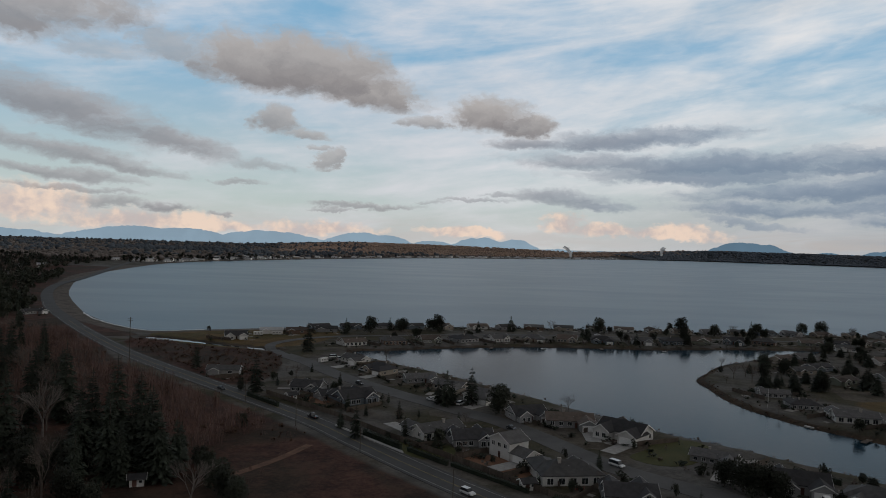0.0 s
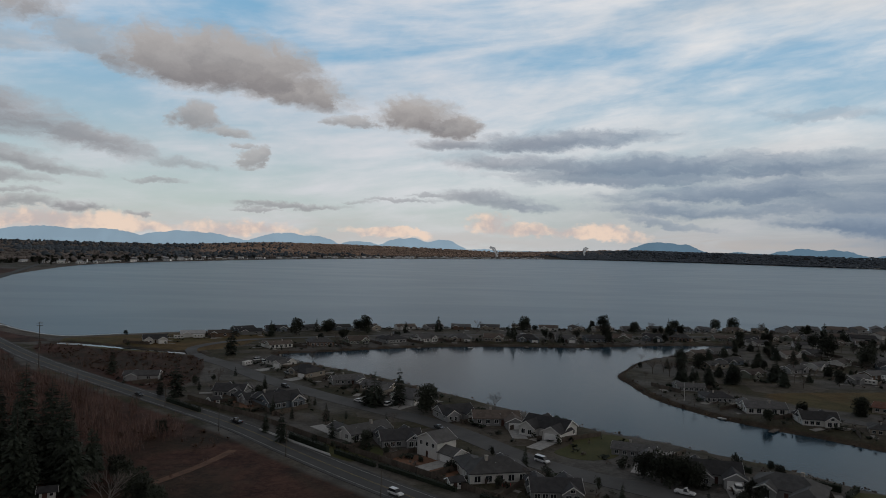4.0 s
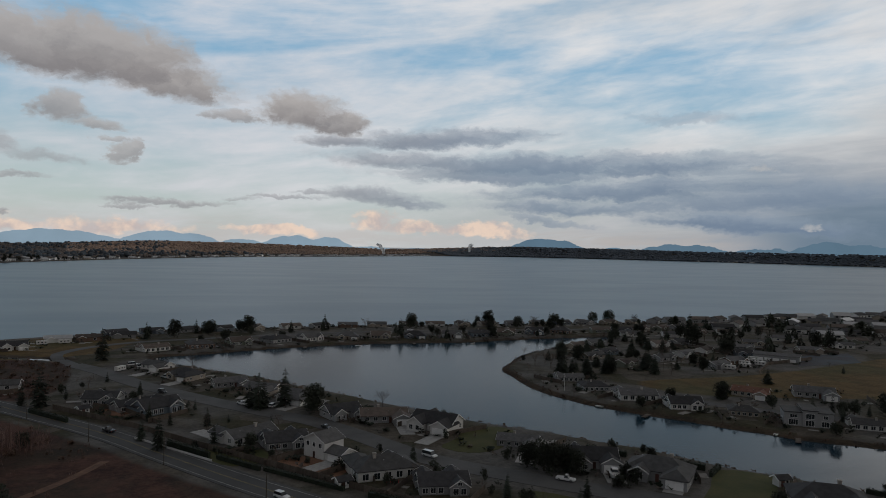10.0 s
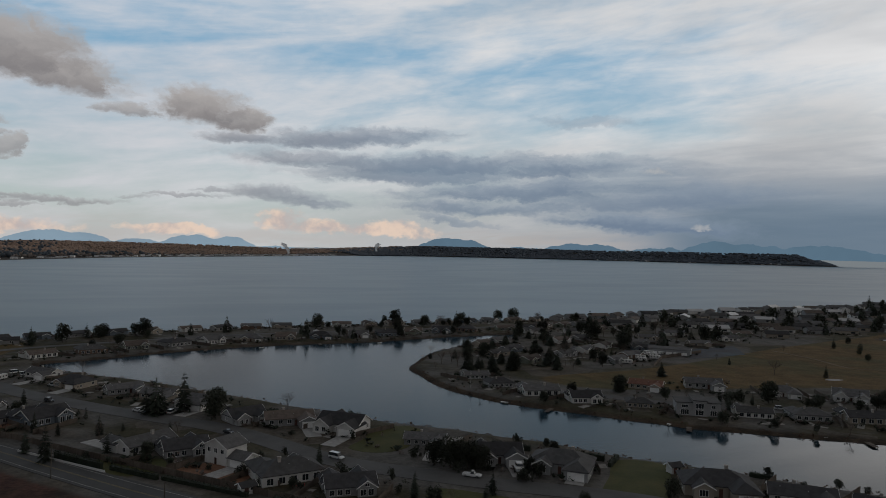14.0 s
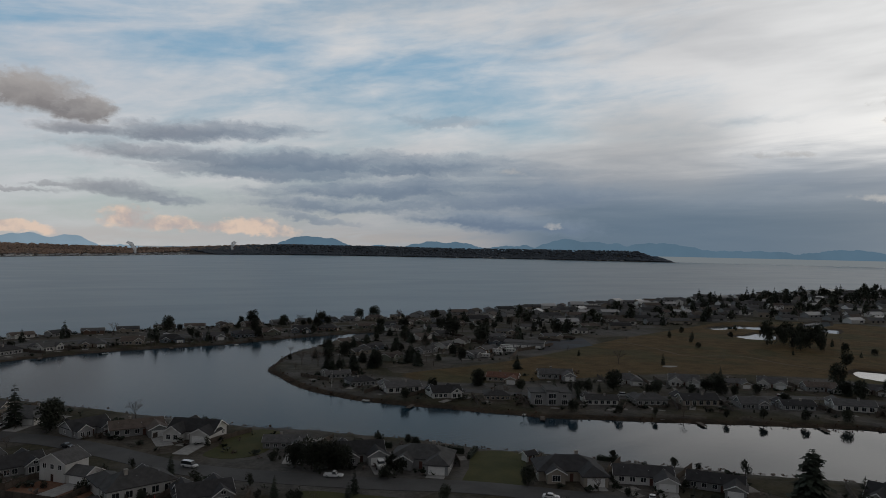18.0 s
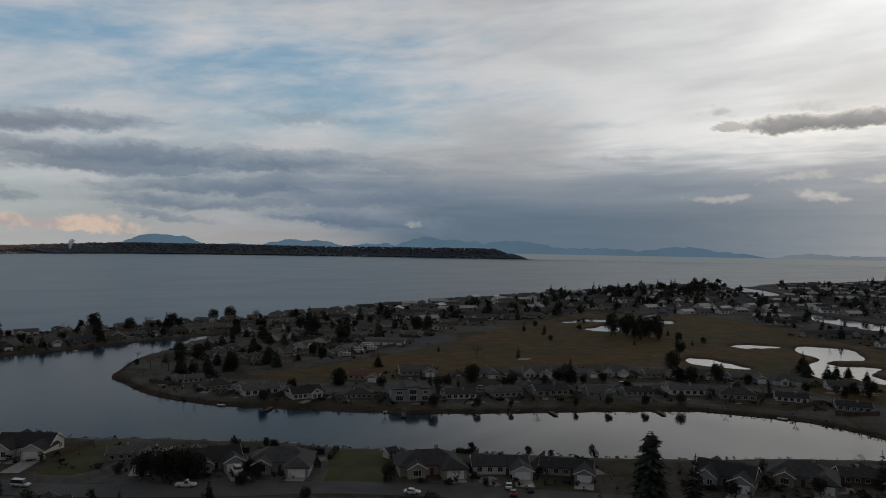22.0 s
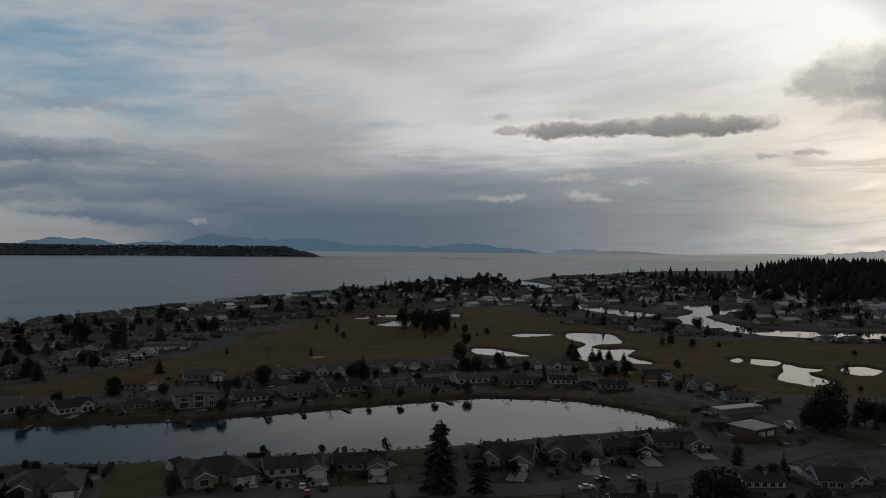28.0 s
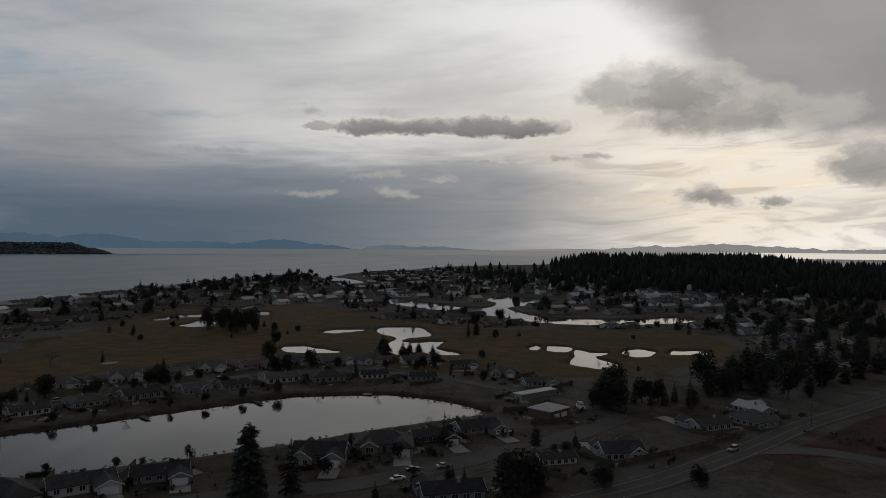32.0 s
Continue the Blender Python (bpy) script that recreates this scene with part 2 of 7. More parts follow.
# clouds: azimuth, elevation, half width, half height; then lean and strength
WARM = [(9.6, 1.7, 1.5, 0.9), (12.6, 1.25, 3.0, 0.55), (17.4, 1.2, 3.6, 0.6), (-30.5, 1.7, 4.5, 1.3), (-22.9, 0.9, 6.0, 0.8), (-10.1, 0.8, 4.0, 0.6), (-17.0, 0.7, 4.0, 0.55), (1.5, 0.8, 3.0, 0.4)]
PUFFS = [(71.0, 5.4, 3.0, 0.7), (75.6, 5.5, 2.6, 0.6), (72.0, 4.2, 1.8, 0.5), (65.5, 4.1, 2.4, 0.45), (88.6, 3.7, 1.0, 0.45), (65.5, 10.5, 1.4, 0.6), (38.6, 6.1, 1.3, 0.4), (41.6, 1.9, 1.0, 0.3), (71.5, 10.6, 1.6, 0.7), (79.0, 7.0, 3.0, 0.35), (84.0, 6.8, 2.0, 0.3), (58.5, 7.3, 2.6, 0.4)]
STREAKS_WEST = [(-28.0, 8.6, 6.5, 1.5, 0.22, 0.85), (-21.5, 7.0, 5.0, 0.8, 0.2, 0.8), (-28.5, 5.6, 6.0, 0.65, 0.15, 0.8), (-23.4, 4.7, 3.2, 0.4, 0.1, 0.75), (-28.0, 4.0, 4.4, 0.42, 0.05, 0.75), (-28.2, 3.0, 4.4, 0.22, 0.03, 0.65), (-14.3, 5.5, 2.0, 0.4, 0.08, 0.55),
                (-16.0, 4.2, 1.8, 0.2, 0.0, 0.6), (-25.0, 2.2, 2.3, 0.4, 0.0, 0.8), (-21.6, 2.1, 1.6, 0.35, 0.0, 0.8), (-17.2, 1.7, 0.7, 0.2, 0.0, 0.7), (-6.0, 2.75, 3.8, 0.24, -0.02, 0.7), (-9.0, 2.3, 1.2, 0.14, 0.0, 0.6), (-1.0, 3.3, 1.0, 0.16, 0.0, 0.5), (4.4, 4.0, 1.2, 0.18, 0.0, 0.6)]
STREAKS_EAST = [(6.4, 7.9, 2.8, 0.5, 0.0, 0.8), (14.6, 8.4, 6.4, 0.72, -0.06, 0.85), (14.0, 6.5, 7.0, 0.7, 0.03, 0.8), (25.0, 6.4, 13.0, 1.0, 0.0, 0.88), (20.0, 5.6, 9.0, 0.7, 0.0, 0.8), (9.2, 3.75, 3.6, 0.6, 0.05, 0.8), (12.0, 3.2, 2.6, 0.4, 0.05, 0.75), (2.4, 3.5, 2.4, 0.16, 0.0, 0.6),
                (28.5, 4.5, 9.0, 0.95, -0.05, 0.88), (26.0, 3.2, 7.5, 0.6, 0.0, 0.8), (33.5, 9.9, 3.4, 0.4, 0.03, 0.35), (39.0, 4.0, 9.0, 1.1, -0.04, 0.75), (38.0, 2.1, 6.5, 0.75, 0.06, 0.92), (23.0, 2.1, 3.4, 0.3, 0.12, 0.6), (56.6, 9.7, 3.0, 0.3, 0.0, 0.14)]
HEAPS = [(-30.5, 15.4, 7.0, 3.4, 0.0, 0.85), (-21.6, 13.6, 2.5, 1.2, 0.0, 0.6), (-26.0, 12.8, 2.6, 0.9, 0.0, 0.4), (-15.2, 13.0, 5.0, 2.5, 0.02, 0.95), (-10.2, 12.8, 5.6, 2.5, 0.08, 0.95), (-6.0, 11.3, 4.2, 1.7, 0.10, 0.95),
         (-13.4, 8.9, 1.7, 1.2, 0.0, 0.8), (-11.4, 8.0, 2.0, 0.6, 0.06, 0.75), (3.3, 9.9, 3.0, 1.6, 0.0, 0.95), (-1.8, 9.3, 2.0, 0.65, 0.0, 0.75), (6.2, 9.2, 2.2, 1.0, 0.0, 0.92), (-9.2, 6.2, 1.1, 0.7, -0.4, 0.7), (-10.2, 7.0, 1.0, 0.28, 0.0, 0.6)]
HEAPS += [(73.0, 9.2, 6.0, 0.75, -0.01, 0.92), (80.5, 9.3, 5.2, 0.85, -0.01, 0.92), (66.0, 9.3, 1.4, 0.4, 0.0, 0.6), (90.5, 11.6, 3.4, 1.5, 0.0, 0.6), (94.0, 11.2, 4.6, 2.2, 0.12, 0.8), (97.5, 9.6, 6.0, 1.6, 0.0, 0.75), (96.3, 3.9, 1.9, 0.8, 0.22, 0.85), (100.9, 3.3, 1.1, 0.4, 0.0, 0.75), (107.0, 5.6, 2.6, 1.6, 0.1, 0.75), (85.5, 6.9, 0.8, 0.25, 0.0, 0.5), (88.3, 7.0, 0.9, 0.25, 0.0, 0.5)]
build_world()
sun = new("sun", bpy.data.lights.new("sun", "SUN"))
sun.data.energy, sun.data.angle, sun.data.color = 0.12, radians(150), (1.0, 0.86, 0.68)
sun.matrix_world = look((math.sin(radians(SUN_AZ)) * 900, math.cos(radians(SUN_AZ)) * 900, 900 * math.tan(radians(SUN_EL))), (0, 0, 0))

# ---- materials ----
def material(name, colour, rough=0.8, metal=0.0, vary=0.25, scale=1.0, fine=12.0, bump=0.0, other=None, by_object=0.0, spec=0.3, amount=0.5):
    """A procedural surface: two scales of mottling between two tones, fine relief, a shift of tone from object to object."""
    m = bpy.data.materials.new(name)
    m.use_nodes = True
    n = Nodes(m.node_tree)
    where = n.add("ShaderNodeTexCoord").outputs["Object"]
    big, _ = n.noise(where, scale, 5.0, 0.6, 0.4)
    small, _ = n.noise(where, fine, 4.0, 0.6)
    tone = n.math("ADD", n.math("MULTIPLY", big, 0.6), n.math("MULTIPLY", small, 0.4))
    dark = tuple(c * (1 - vary) for c in colour)
    light = other or tuple(min(0.95, c * (1 + vary)) for c in colour)
    col = n.mix(n.step(tone, 0.5 - amount * 0.36, 0.5 + amount * 0.36), dark, light)
    if by_object:
        rnd = n.add("ShaderNodeObjectInfo").outputs["Random"]
        hsv = n.add("ShaderNodeHueSaturation")
        n.put(col, hsv.inputs["Color"])
        n.put(n.step(rnd, 0.0, 1.0, 1 - by_object, 1 + by_object), hsv.inputs["Value"])
        col = hsv.outputs[0]
    b = n.add("ShaderNodeBsdfPrincipled")
    n.put(col, b.inputs["Base Color"])
    n.put(n.step(small, 0.3, 0.7, max(0.02, rough - 0.08), min(1.0, rough + 0.08)), b.inputs["Roughness"])
    b.inputs["Metallic"].default_value = metal
    b.inputs["Specular IOR Level"].default_value = spec
    if bump:
        bp = n.add("ShaderNodeBump")
        bp.inputs["Strength"].default_value = bump
        bp.inputs["Distance"].default_value = 0.1
        n.put(tone, bp.inputs["Height"])
        n.put(bp.outputs[0], b.inputs["Normal"])
    out = n.add("ShaderNodeOutputMaterial")
    n.put(b.outputs[0], out.inputs[0])
    return m


def water_material(name, colour, rough, waves, lee=None, ior=1.333):
    """Water: dark body, mirror gloss; waves: (scale, strength, stretch) of its ripples; lee: where along x - y the wind drops."""
    m = bpy.data.materials.new(name)
    m.use_nodes = True
    n = Nodes(m.node_tree)
    where = n.add("ShaderNodeTexCoord").outputs["Object"]
    px, py, pz = n.split(where)
    height = None
    for scale, strength, stretch in waves:
        f, _ = n.noise(n.vec(n.math("MULTIPLY", px, stretch), py, 0.0), scale, 3.0, 0.55, 0.3)
        h = n.math("MULTIPLY", f, strength)
        height = h if height is None else n.math("ADD", height, h)
    calm, _ = n.noise(n.vec(n.math("MULTIPLY", px, 0.35), py, 9.0), 0.012, 4.0, 0.6, 0.5)
    b = n.add("ShaderNodeBsdfPrincipled")
    windy = n.step(n.math("ADD", n.math("SUBTRACT", px, py), n.math("MULTIPLY", n.math("SUBTRACT", calm, 0.5), 160.0)), *lee, 1.0, 0.3) if lee else 1.0
    if lee:
        drift, _ = n.noise(n.vec(n.math("ADD", n.math("MULTIPLY", px, 0.5), n.math("MULTIPLY", py, 0.5)), n.math("SUBTRACT", px, py), 4.0), 0.022, 4.0, 0.55, 0.6)
        windy = n.math("MAXIMUM", windy, n.step(drift, 0.52, 0.68, 0.0, 0.5))
        n.put(n.mix(n.step(windy, 0.3, 0.9), (0.014, 0.019, 0.021), colour), b.inputs["Base Color"])
        rough = n.math("MULTIPLY", windy, rough)
    else:
        n.put(colour, b.inputs["Base Color"])
    if lee:
        n.put(n.step(windy, 0.3, 1.0, 1.29, ior), b.inputs["IOR"])
    n.put(rough if lee else n.step(calm, 0.3, 0.7, rough * 0.95, rough * 1.06), b.inputs["Roughness"])
    if not lee:
        b.inputs["IOR"].default_value = ior
    if height:
        bp = n.add("ShaderNodeBump")
        bp.inputs["Strength"].default_value = 1.0
        bp.inputs["Distance"].default_value = 1.0
        n.put(n.math("MULTIPLY", height, windy), bp.inputs["Height"])
        n.put(bp.outputs[0], b.inputs["Normal"])
    out = n.add("ShaderNodeOutputMaterial")
    n.put(b.outputs[0], out.inputs[0])
    return m


M_SEA = water_material("sea_water", (0.026, 0.094, 0.150), 0.30, [], None, 1.178)
M_LAKE = water_material("lake_water", (0.016, 0.040, 0.060), 0.13, [(0.45, 0.03, 0.6), (2.0, 0.004, 1.0)], (70.0, 240.0), 1.115)
M_POND = water_material("pond_water", (0.02, 0.03, 0.032), 0.05, [(0.5, 0.012, 0.6)])
M_ASPHALT = material("worn_asphalt", (0.068, 0.066, 0.065), 0.85, scale=0.08, fine=1.5, vary=0.22)
M_LANE = material("street_asphalt", (0.092, 0.089, 0.087), 0.85, scale=0.1, fine=1.2, vary=0.25)
M_PAINT = material("road_paint", (0.36, 0.35, 0.32), 0.7, scale=0.6, vary=0.3)
M_YELLOW = material("yellow_road_paint", (0.22, 0.17, 0.07), 0.7, scale=0.6, vary=0.3)
M_CONCRETE = material("concrete", (0.36, 0.35, 0.335), 0.85, scale=0.5, fine=4.0, vary=0.18)
M_ROOF_GREY = material("grey_shingles", (0.092, 0.090, 0.090), 0.85, scale=0.5, fine=6.0, vary=0.3, by_object=0.3, bump=0.3)
M_ROOF_BROWN = material("brown_shingles", (0.10, 0.08, 0.068), 0.88, scale=0.5, fine=6.0, vary=0.3, by_object=0.3, bump=0.3)
M_ROOF_DARK = material("charcoal_shingles", (0.045, 0.044, 0.046), 0.85, scale=0.5, fine=6.0, vary=0.3, by_object=0.2, bump=0.3)
M_ROOF_RED = material("red_brown_roof", (0.17, 0.085, 0.06), 0.85, scale=0.5, fine=6.0, vary=0.3, bump=0.3)
M_ROOF_METAL = material("pale_metal_roof", (0.42, 0.42, 0.42), 0.4, 0.3, scale=0.4, fine=3.0, vary=0.12)
M_WHITE = material("white_siding", (0.64, 0.63, 0.605), 0.6, scale=0.4, fine=3.0, vary=0.08)
M_GREY = material("grey_siding", (0.30, 0.30, 0.30), 0.65, scale=0.4, fine=3.0, vary=0.1, by_object=0.15)
M_TAN = material("tan_siding", (0.34, 0.30, 0.25), 0.65, scale=0.4, fine=3.0, vary=0.1, by_object=0.15)
M_BLUE = material("blue_grey_siding", (0.16, 0.19, 0.22), 0.65, scale=0.4, fine=3.0, vary=0.1)
M_SAGE = material("sage_siding", (0.19, 0.20, 0.16), 0.65, scale=0.4, fine=3.0, vary=0.1)
M_BROWNW = material("brown_siding", (0.15, 0.10, 0.075), 0.7, scale=0.4, fine=3.0, vary=0.15, by_object=0.2)
M_TRIM = material("white_trim", (0.86, 0.85, 0.83), 0.5, scale=0.8, vary=0.06)
M_GLASS = material("window_glass", (0.03, 0.035, 0.04), 0.08, scale=0.8, vary=0.2, spec=0.6)
M_DOOR = material("painted_door", (0.10, 0.05, 0.04), 0.5, scale=1.0, vary=0.15, by_object=0.4)
M_BRICK = material("chimney_masonry", (0.36, 0.33, 0.30), 0.85, scale=1.5, fine=8.0, vary=0.25)
M_BARK = material("bark", (0.085, 0.07, 0.058), 0.9, scale=1.0, fine=9.0, vary=0.35, bump=0.5)
M_BARE = material("bare_twigs", (0.13, 0.105, 0.09), 0.9, scale=1.0, fine=9.0, vary=0.3)
M_BIRCH = material("pale_bark", (0.19, 0.165, 0.15), 0.85, scale=1.0, fine=6.0, vary=0.4)
M_FIR = material("fir_needles", (0.038, 0.046, 0.033), 0.8, scale=0.5, fine=3.0, vary=0.45, by_object=0.3)
M_LEAF = material("evergreen_leaves", (0.042, 0.047, 0.033), 0.75, scale=0.6, fine=3.0, vary=0.45, by_object=0.35)
M_BRUSHY = material("winter_brush", (0.13, 0.08, 0.055), 0.9, scale=0.4, fine=2.0, vary=0.4, by_object=0.3)
M_HEDGE = material("clipped_hedge", (0.024, 0.032, 0.02), 0.8, scale=0.6, fine=4.0, vary=0.4)
M_FENCE = material("weathered_fence", (0.13, 0.105, 0.085), 0.85, scale=0.6, fine=5.0, vary=0.3, by_object=0.2)
M_POLE = material("weathered_pole", (0.10, 0.085, 0.07), 0.9, scale=0.7, fine=5.0, vary=0.3)
M_SOIL = material("bare_red_soil", (0.19, 0.10, 0.062), 0.95, scale=0.25, fine=2.0, vary=0.35, bump=0.3)
M_TRACK = material("worn_track", (0.15, 0.082, 0.053), 0.95, scale=0.25, fine=2.0, vary=0.4, bump=0.3)
M_LAWN = material("winter_lawn", (0.060, 0.072, 0.022), 0.95, scale=0.08, fine=1.5, vary=0.3, other=(0.10, 0.092, 0.034))
M_CAR = {k: material(k + "_car_paint", c, 0.25, 0.0, vary=0.04, scale=0.5, spec=0.6) for k, c in dict(white=(0.75, 0.75, 0.75), dark=(0.03, 0.032, 0.036), silver=(0.4, 0.41, 0.42), red=(0.35, 0.03, 0.025), blue=(0.06, 0.09, 0.15)).items()}
M_TYRE = material("tyre_rubber", (0.02, 0.02, 0.02), 0.9, vary=0.2)
M_RIM = material("wheel_rim", (0.45, 0.45, 0.46), 0.35, 0.8, vary=0.1)
M_REDCH = material("red_plastic", (0.45, 0.03, 0.03), 0.5, vary=0.1)
M_STEAM = material("white_steam", (0.92, 0.92, 0.92), 1.0, vary=0.03)
def make_translucent(m, share):
    """Lets light through a thin, scattering surface."""
    t = m.node_tree
    out = [q for q in t.nodes if q.bl_idname == "ShaderNodeOutputMaterial"][0]
    tr, mx = t.nodes.new("ShaderNodeBsdfTranslucent"), t.nodes.new("ShaderNodeMixShader")
    tr.inputs[0].default_value, mx.inputs[0].default_value = (0.95, 0.95, 0.95, 1), share
    t.links.new(out.inputs[0].links[0].from_socket, mx.inputs[1])
    t.links.new(tr.outputs[0], mx.inputs[2])
    t.links.new(mx.outputs[0], out.inputs[0])


make_translucent(M_STEAM, 0.65)


def make_thin(m, share):
    """Lets part of what lies behind show through."""
    t = m.node_tree
    out = [q for q in t.nodes if q.bl_idname == "ShaderNodeOutputMaterial"][0]
    tr, mx = t.nodes.new("ShaderNodeBsdfTransparent"), t.nodes.new("ShaderNodeMixShader")
    mx.inputs[0].default_value = share
    t.links.new(out.inputs[0].links[0].from_socket, mx.inputs[1])
    t.links.new(tr.outputs[0], mx.inputs[2])
    t.links.new(mx.outputs[0], out.inputs[0])


make_thin(M_STEAM, 0.3)

# ---- plan ----
def smooth(points, n=5, closed=True):
    """A soft line (Catmull-Rom) through the corners of the plan."""
    p = np.array(points, float)
    k = len(p)
    out = []
    for i in range(k if closed else k - 1):
        a, b, c, d = (p[(i + j) % k] if closed else p[min(max(i + j, 0), k - 1)] for j in (-1, 0, 1, 2))
        for s in np.arange(n) / n:
            out.append(0.5 * (2 * b + (c - a) * s + (2 * a - 5 * b + 4 * c - d) * s * s + (3 * b - a - 3 * c + d) * s**3))
    if not closed:
        out.append(p[-1])
    return np.array(out)


def line_distance(pts, line, closed=True):
    a, b = (line, np.roll(line, -1, 0)) if closed else (line[:-1], line[1:])
    if len(pts) < len(line):
        d = b - a
        q = np.maximum((d * d).sum(1), 1e-9)
        s = np.clip((((pts[:, None] - a) * d).sum(-1)) / q, 0, 1)
        return np.sqrt((((pts[:, None] - a) - s[..., None] * d) ** 2).sum(-1).min(1))
    best = np.full(len(pts), 1e12)
    for (ax, ay), (bx, by) in zip(a, b):
        dx, dy = bx - ax, by - ay
        s = np.clip(((pts[:, 0] - ax) * dx + (pts[:, 1] - ay) * dy) / max(dx * dx + dy * dy, 1e-9), 0, 1)
        best = np.minimum(best, (pts[:, 0] - ax - s * dx) ** 2 + (pts[:, 1] - ay - s * dy) ** 2)
    return np.sqrt(best)


def inside(pts, loop):
    if len(pts) < len(loop):
        a, b = loop, np.roll(loop, -1, 0)
        x, y = pts[:, :1], pts[:, 1:]
        rise = np.where(a[:, 1] == b[:, 1], 1e-9, b[:, 1] - a[:, 1])
        cross = ((a[:, 1] > y) != (b[:, 1] > y)) & (x < (b[:, 0] - a[:, 0]) * (y - a[:, 1]) / rise + a[:, 0])
        return cross.sum(1) % 2 == 1
    hit = np.zeros(len(pts), bool)
    for (ax, ay), (bx, by) in zip(loop, np.roll(loop, -1, 0)):
        if ay == by:
            continue
        cross = (ay > pts[:, 1]) != (by > pts[:, 1])
        hit ^= cross & (pts[:, 0] < (bx - ax) * (pts[:, 1] - ay) / (by - ay) + ax)
    return hit


def signed(pts, loop):
    """Metres from a closed line; inside it less than nought."""
    d = line_distance(pts, loop)
    return np.where(inside(pts, loop), -d, d)


def ss(v, lo, hi):
    t = np.clip((v - lo) / (hi - lo), 0, 1)
    return t * t * (3 - 2 * t)


LAKE = smooth([(-47, 380), (-24, 390), (7, 405), (60, 421), (124, 424), (161, 432), (196, 439), (236, 440), (213, 418), (188, 405),
               (158, 383), (134, 355), (119, 327), (116, 307), (117, 283), (120, 264), (133, 240), (164, 201), (190, 178), (232, 146),
               (257, 125), (267, 105), (272, 85), (268, 67), (256, 49), (248, 49), (217, 79), (190, 102), (168, 126), (150, 147),
               (128, 172), (113, 193), (88, 218), (72, 235), (40, 275), (13, 310), (-9, 335), (-31, 356)], 4)
BAY = smooth([(-562, 1473), (-526, 1184), (-472, 944), (-372, 714), (-283, 559), (-240, 497), (-202, 457), (-177, 441), (-153, 452),
              (-95, 480), (-30, 502), (64, 520), (186, 526), (352, 541), (460, 563), (597, 578), (997, 613), (1259, 620), (1340, 628),
              (1325, 590), (1240, 545), (1350, 545), (1480, 570), (1676, 505), (1779, 520), (2086, 491), (2400, 300), (2550, 100),
              (2500, -800), (3300, -2600), (7500, -4000), (8000, 1500), (7000, 4200), (3850, 3080), (3640, 2930), (2989, 3562),
              (2370, 3943), (1690, 4170), (970, 3850), (426, 3241), (37, 2833), (-249, 2360), (-435, 1944), (-519, 1714)], 4)
def uneven(loop, amount, scale=0.07):
    """A bank line with small bays and points."""
    return np.array([p + np.array(noise.noise_vector((p[0] * scale, p[1] * scale, 3.0))[:2]) * amount for p in loop])


LAKE = uneven(LAKE, 1.6, 0.05)
POND_LONG = [(375, 188), (386, 190), (388, 181), (383, 168), (374, 153), (368, 154), (365, 163), (362, 172), (366, 182)]
POND_WIDE = [(475, 165), (493, 168), (499, 157), (499, 140), (457, 122), (442, 132), (429, 131), (423, 125), (433, 109), (422, 105), (406, 105), (397, 101),
             (387, 87), (378, 86), (378, 99), (388, 110), (369, 116), (398, 134), (440, 140), (456, 156)]
POND_EAST = [(377, 26), (391, 25), (420, 24), (413, 18), (415, 8), (408, 7), (398, 12), (390, 12), (382, 7), (371, 2), (356, 4), (359, 17), (365, 23)]
POND_SLIM = [(455, 198), (468, 197), (474, 187), (482, 175), (469, 175), (453, 183), (449, 191)]
POND_ROW = [[(419, 51), (430, 48), (419, 46), (408, 48)], [(425, 43), (433, 40), (430, 28), (411, 28), (407, 35), (411, 41)],
            [(414, -1), (428, -4), (434, -12), (427, -18), (411, -17), (401, -11), (401, -6)], [(423, -27), (435, -33), (436, -48), (425, -47), (418, -36), (415, -28)]]
POND_NORTH = [[(483, 354), (517, 362), (548, 340), (525, 326), (506, 345), (485, 345)], [(460, 315), (474, 313), (494, 318), (498, 308), (477, 293), (460, 288), (454, 299)],
              [(591, 339), (626, 348), (646, 348), (612, 327), (581, 324), (570, 327)], [(570, 312), (580, 303), (551, 289), (549, 298)]]
CANAL = [(777, 260), (722, 194), (683, 138), (724, 123), (799, 147), (857, 131), (783, 68), (718, 96), (675, 102), (614, 64), (610, 8),
         (646, -55), (600, -52), (560, 8), (560, 60), (606, 108), (643, 165), (700, 230)]
PONDS = [uneven(smooth(p, 4), 2.2, 0.12) for p in [POND_LONG, POND_WIDE, POND_EAST, POND_SLIM] + POND_ROW + POND_NORTH] + [uneven(smooth(p, 6), 4.5, 0.06) for p in (CANAL, [(1256, 552), (1249, 505), (1107, 408), (1040, 428)])]
CREEK = smooth([(-166, 402), (-139, 393), (-115, 383), (-85, 371), (-84, 376), (-117, 388), (-142, 400), (-164, 408)], 3)
WATER = [(CREEK, 0.9, 0.3), (LAKE, 0.4, 0.35)] + [(p, 0.7, 0.3) for p in PONDS[:-2]] + [(PONDS[-2], 0.5, 0.3), (PONDS[-1], 0.2, 0.3)]
HIGHWAY = smooth([(-690, 1640), (-464, 930), (-437, 835), (-404, 744), (-365, 662), (-329, 598), (-293, 538), (-251, 478), (-205, 415), (-147, 342), (-81, 272), (-42, 231),
                  (-21, 204), (9, 167), (60, 112), (120, 55), (175, 1), (194, -15), (226, -38), (260, -60), (310, -99), (420, -180), (600, -300)], 5, False)
STREET = smooth([(-78, 357), (-62, 337), (-43, 307), (-16, 274), (5, 251), (20, 236), (32, 217), (47, 190), (66, 171), (85, 155), (108, 137),
                 (145, 93), (163, 65), (181, 48), (200, 33), (222, 16), (253, -1)], 4, False)
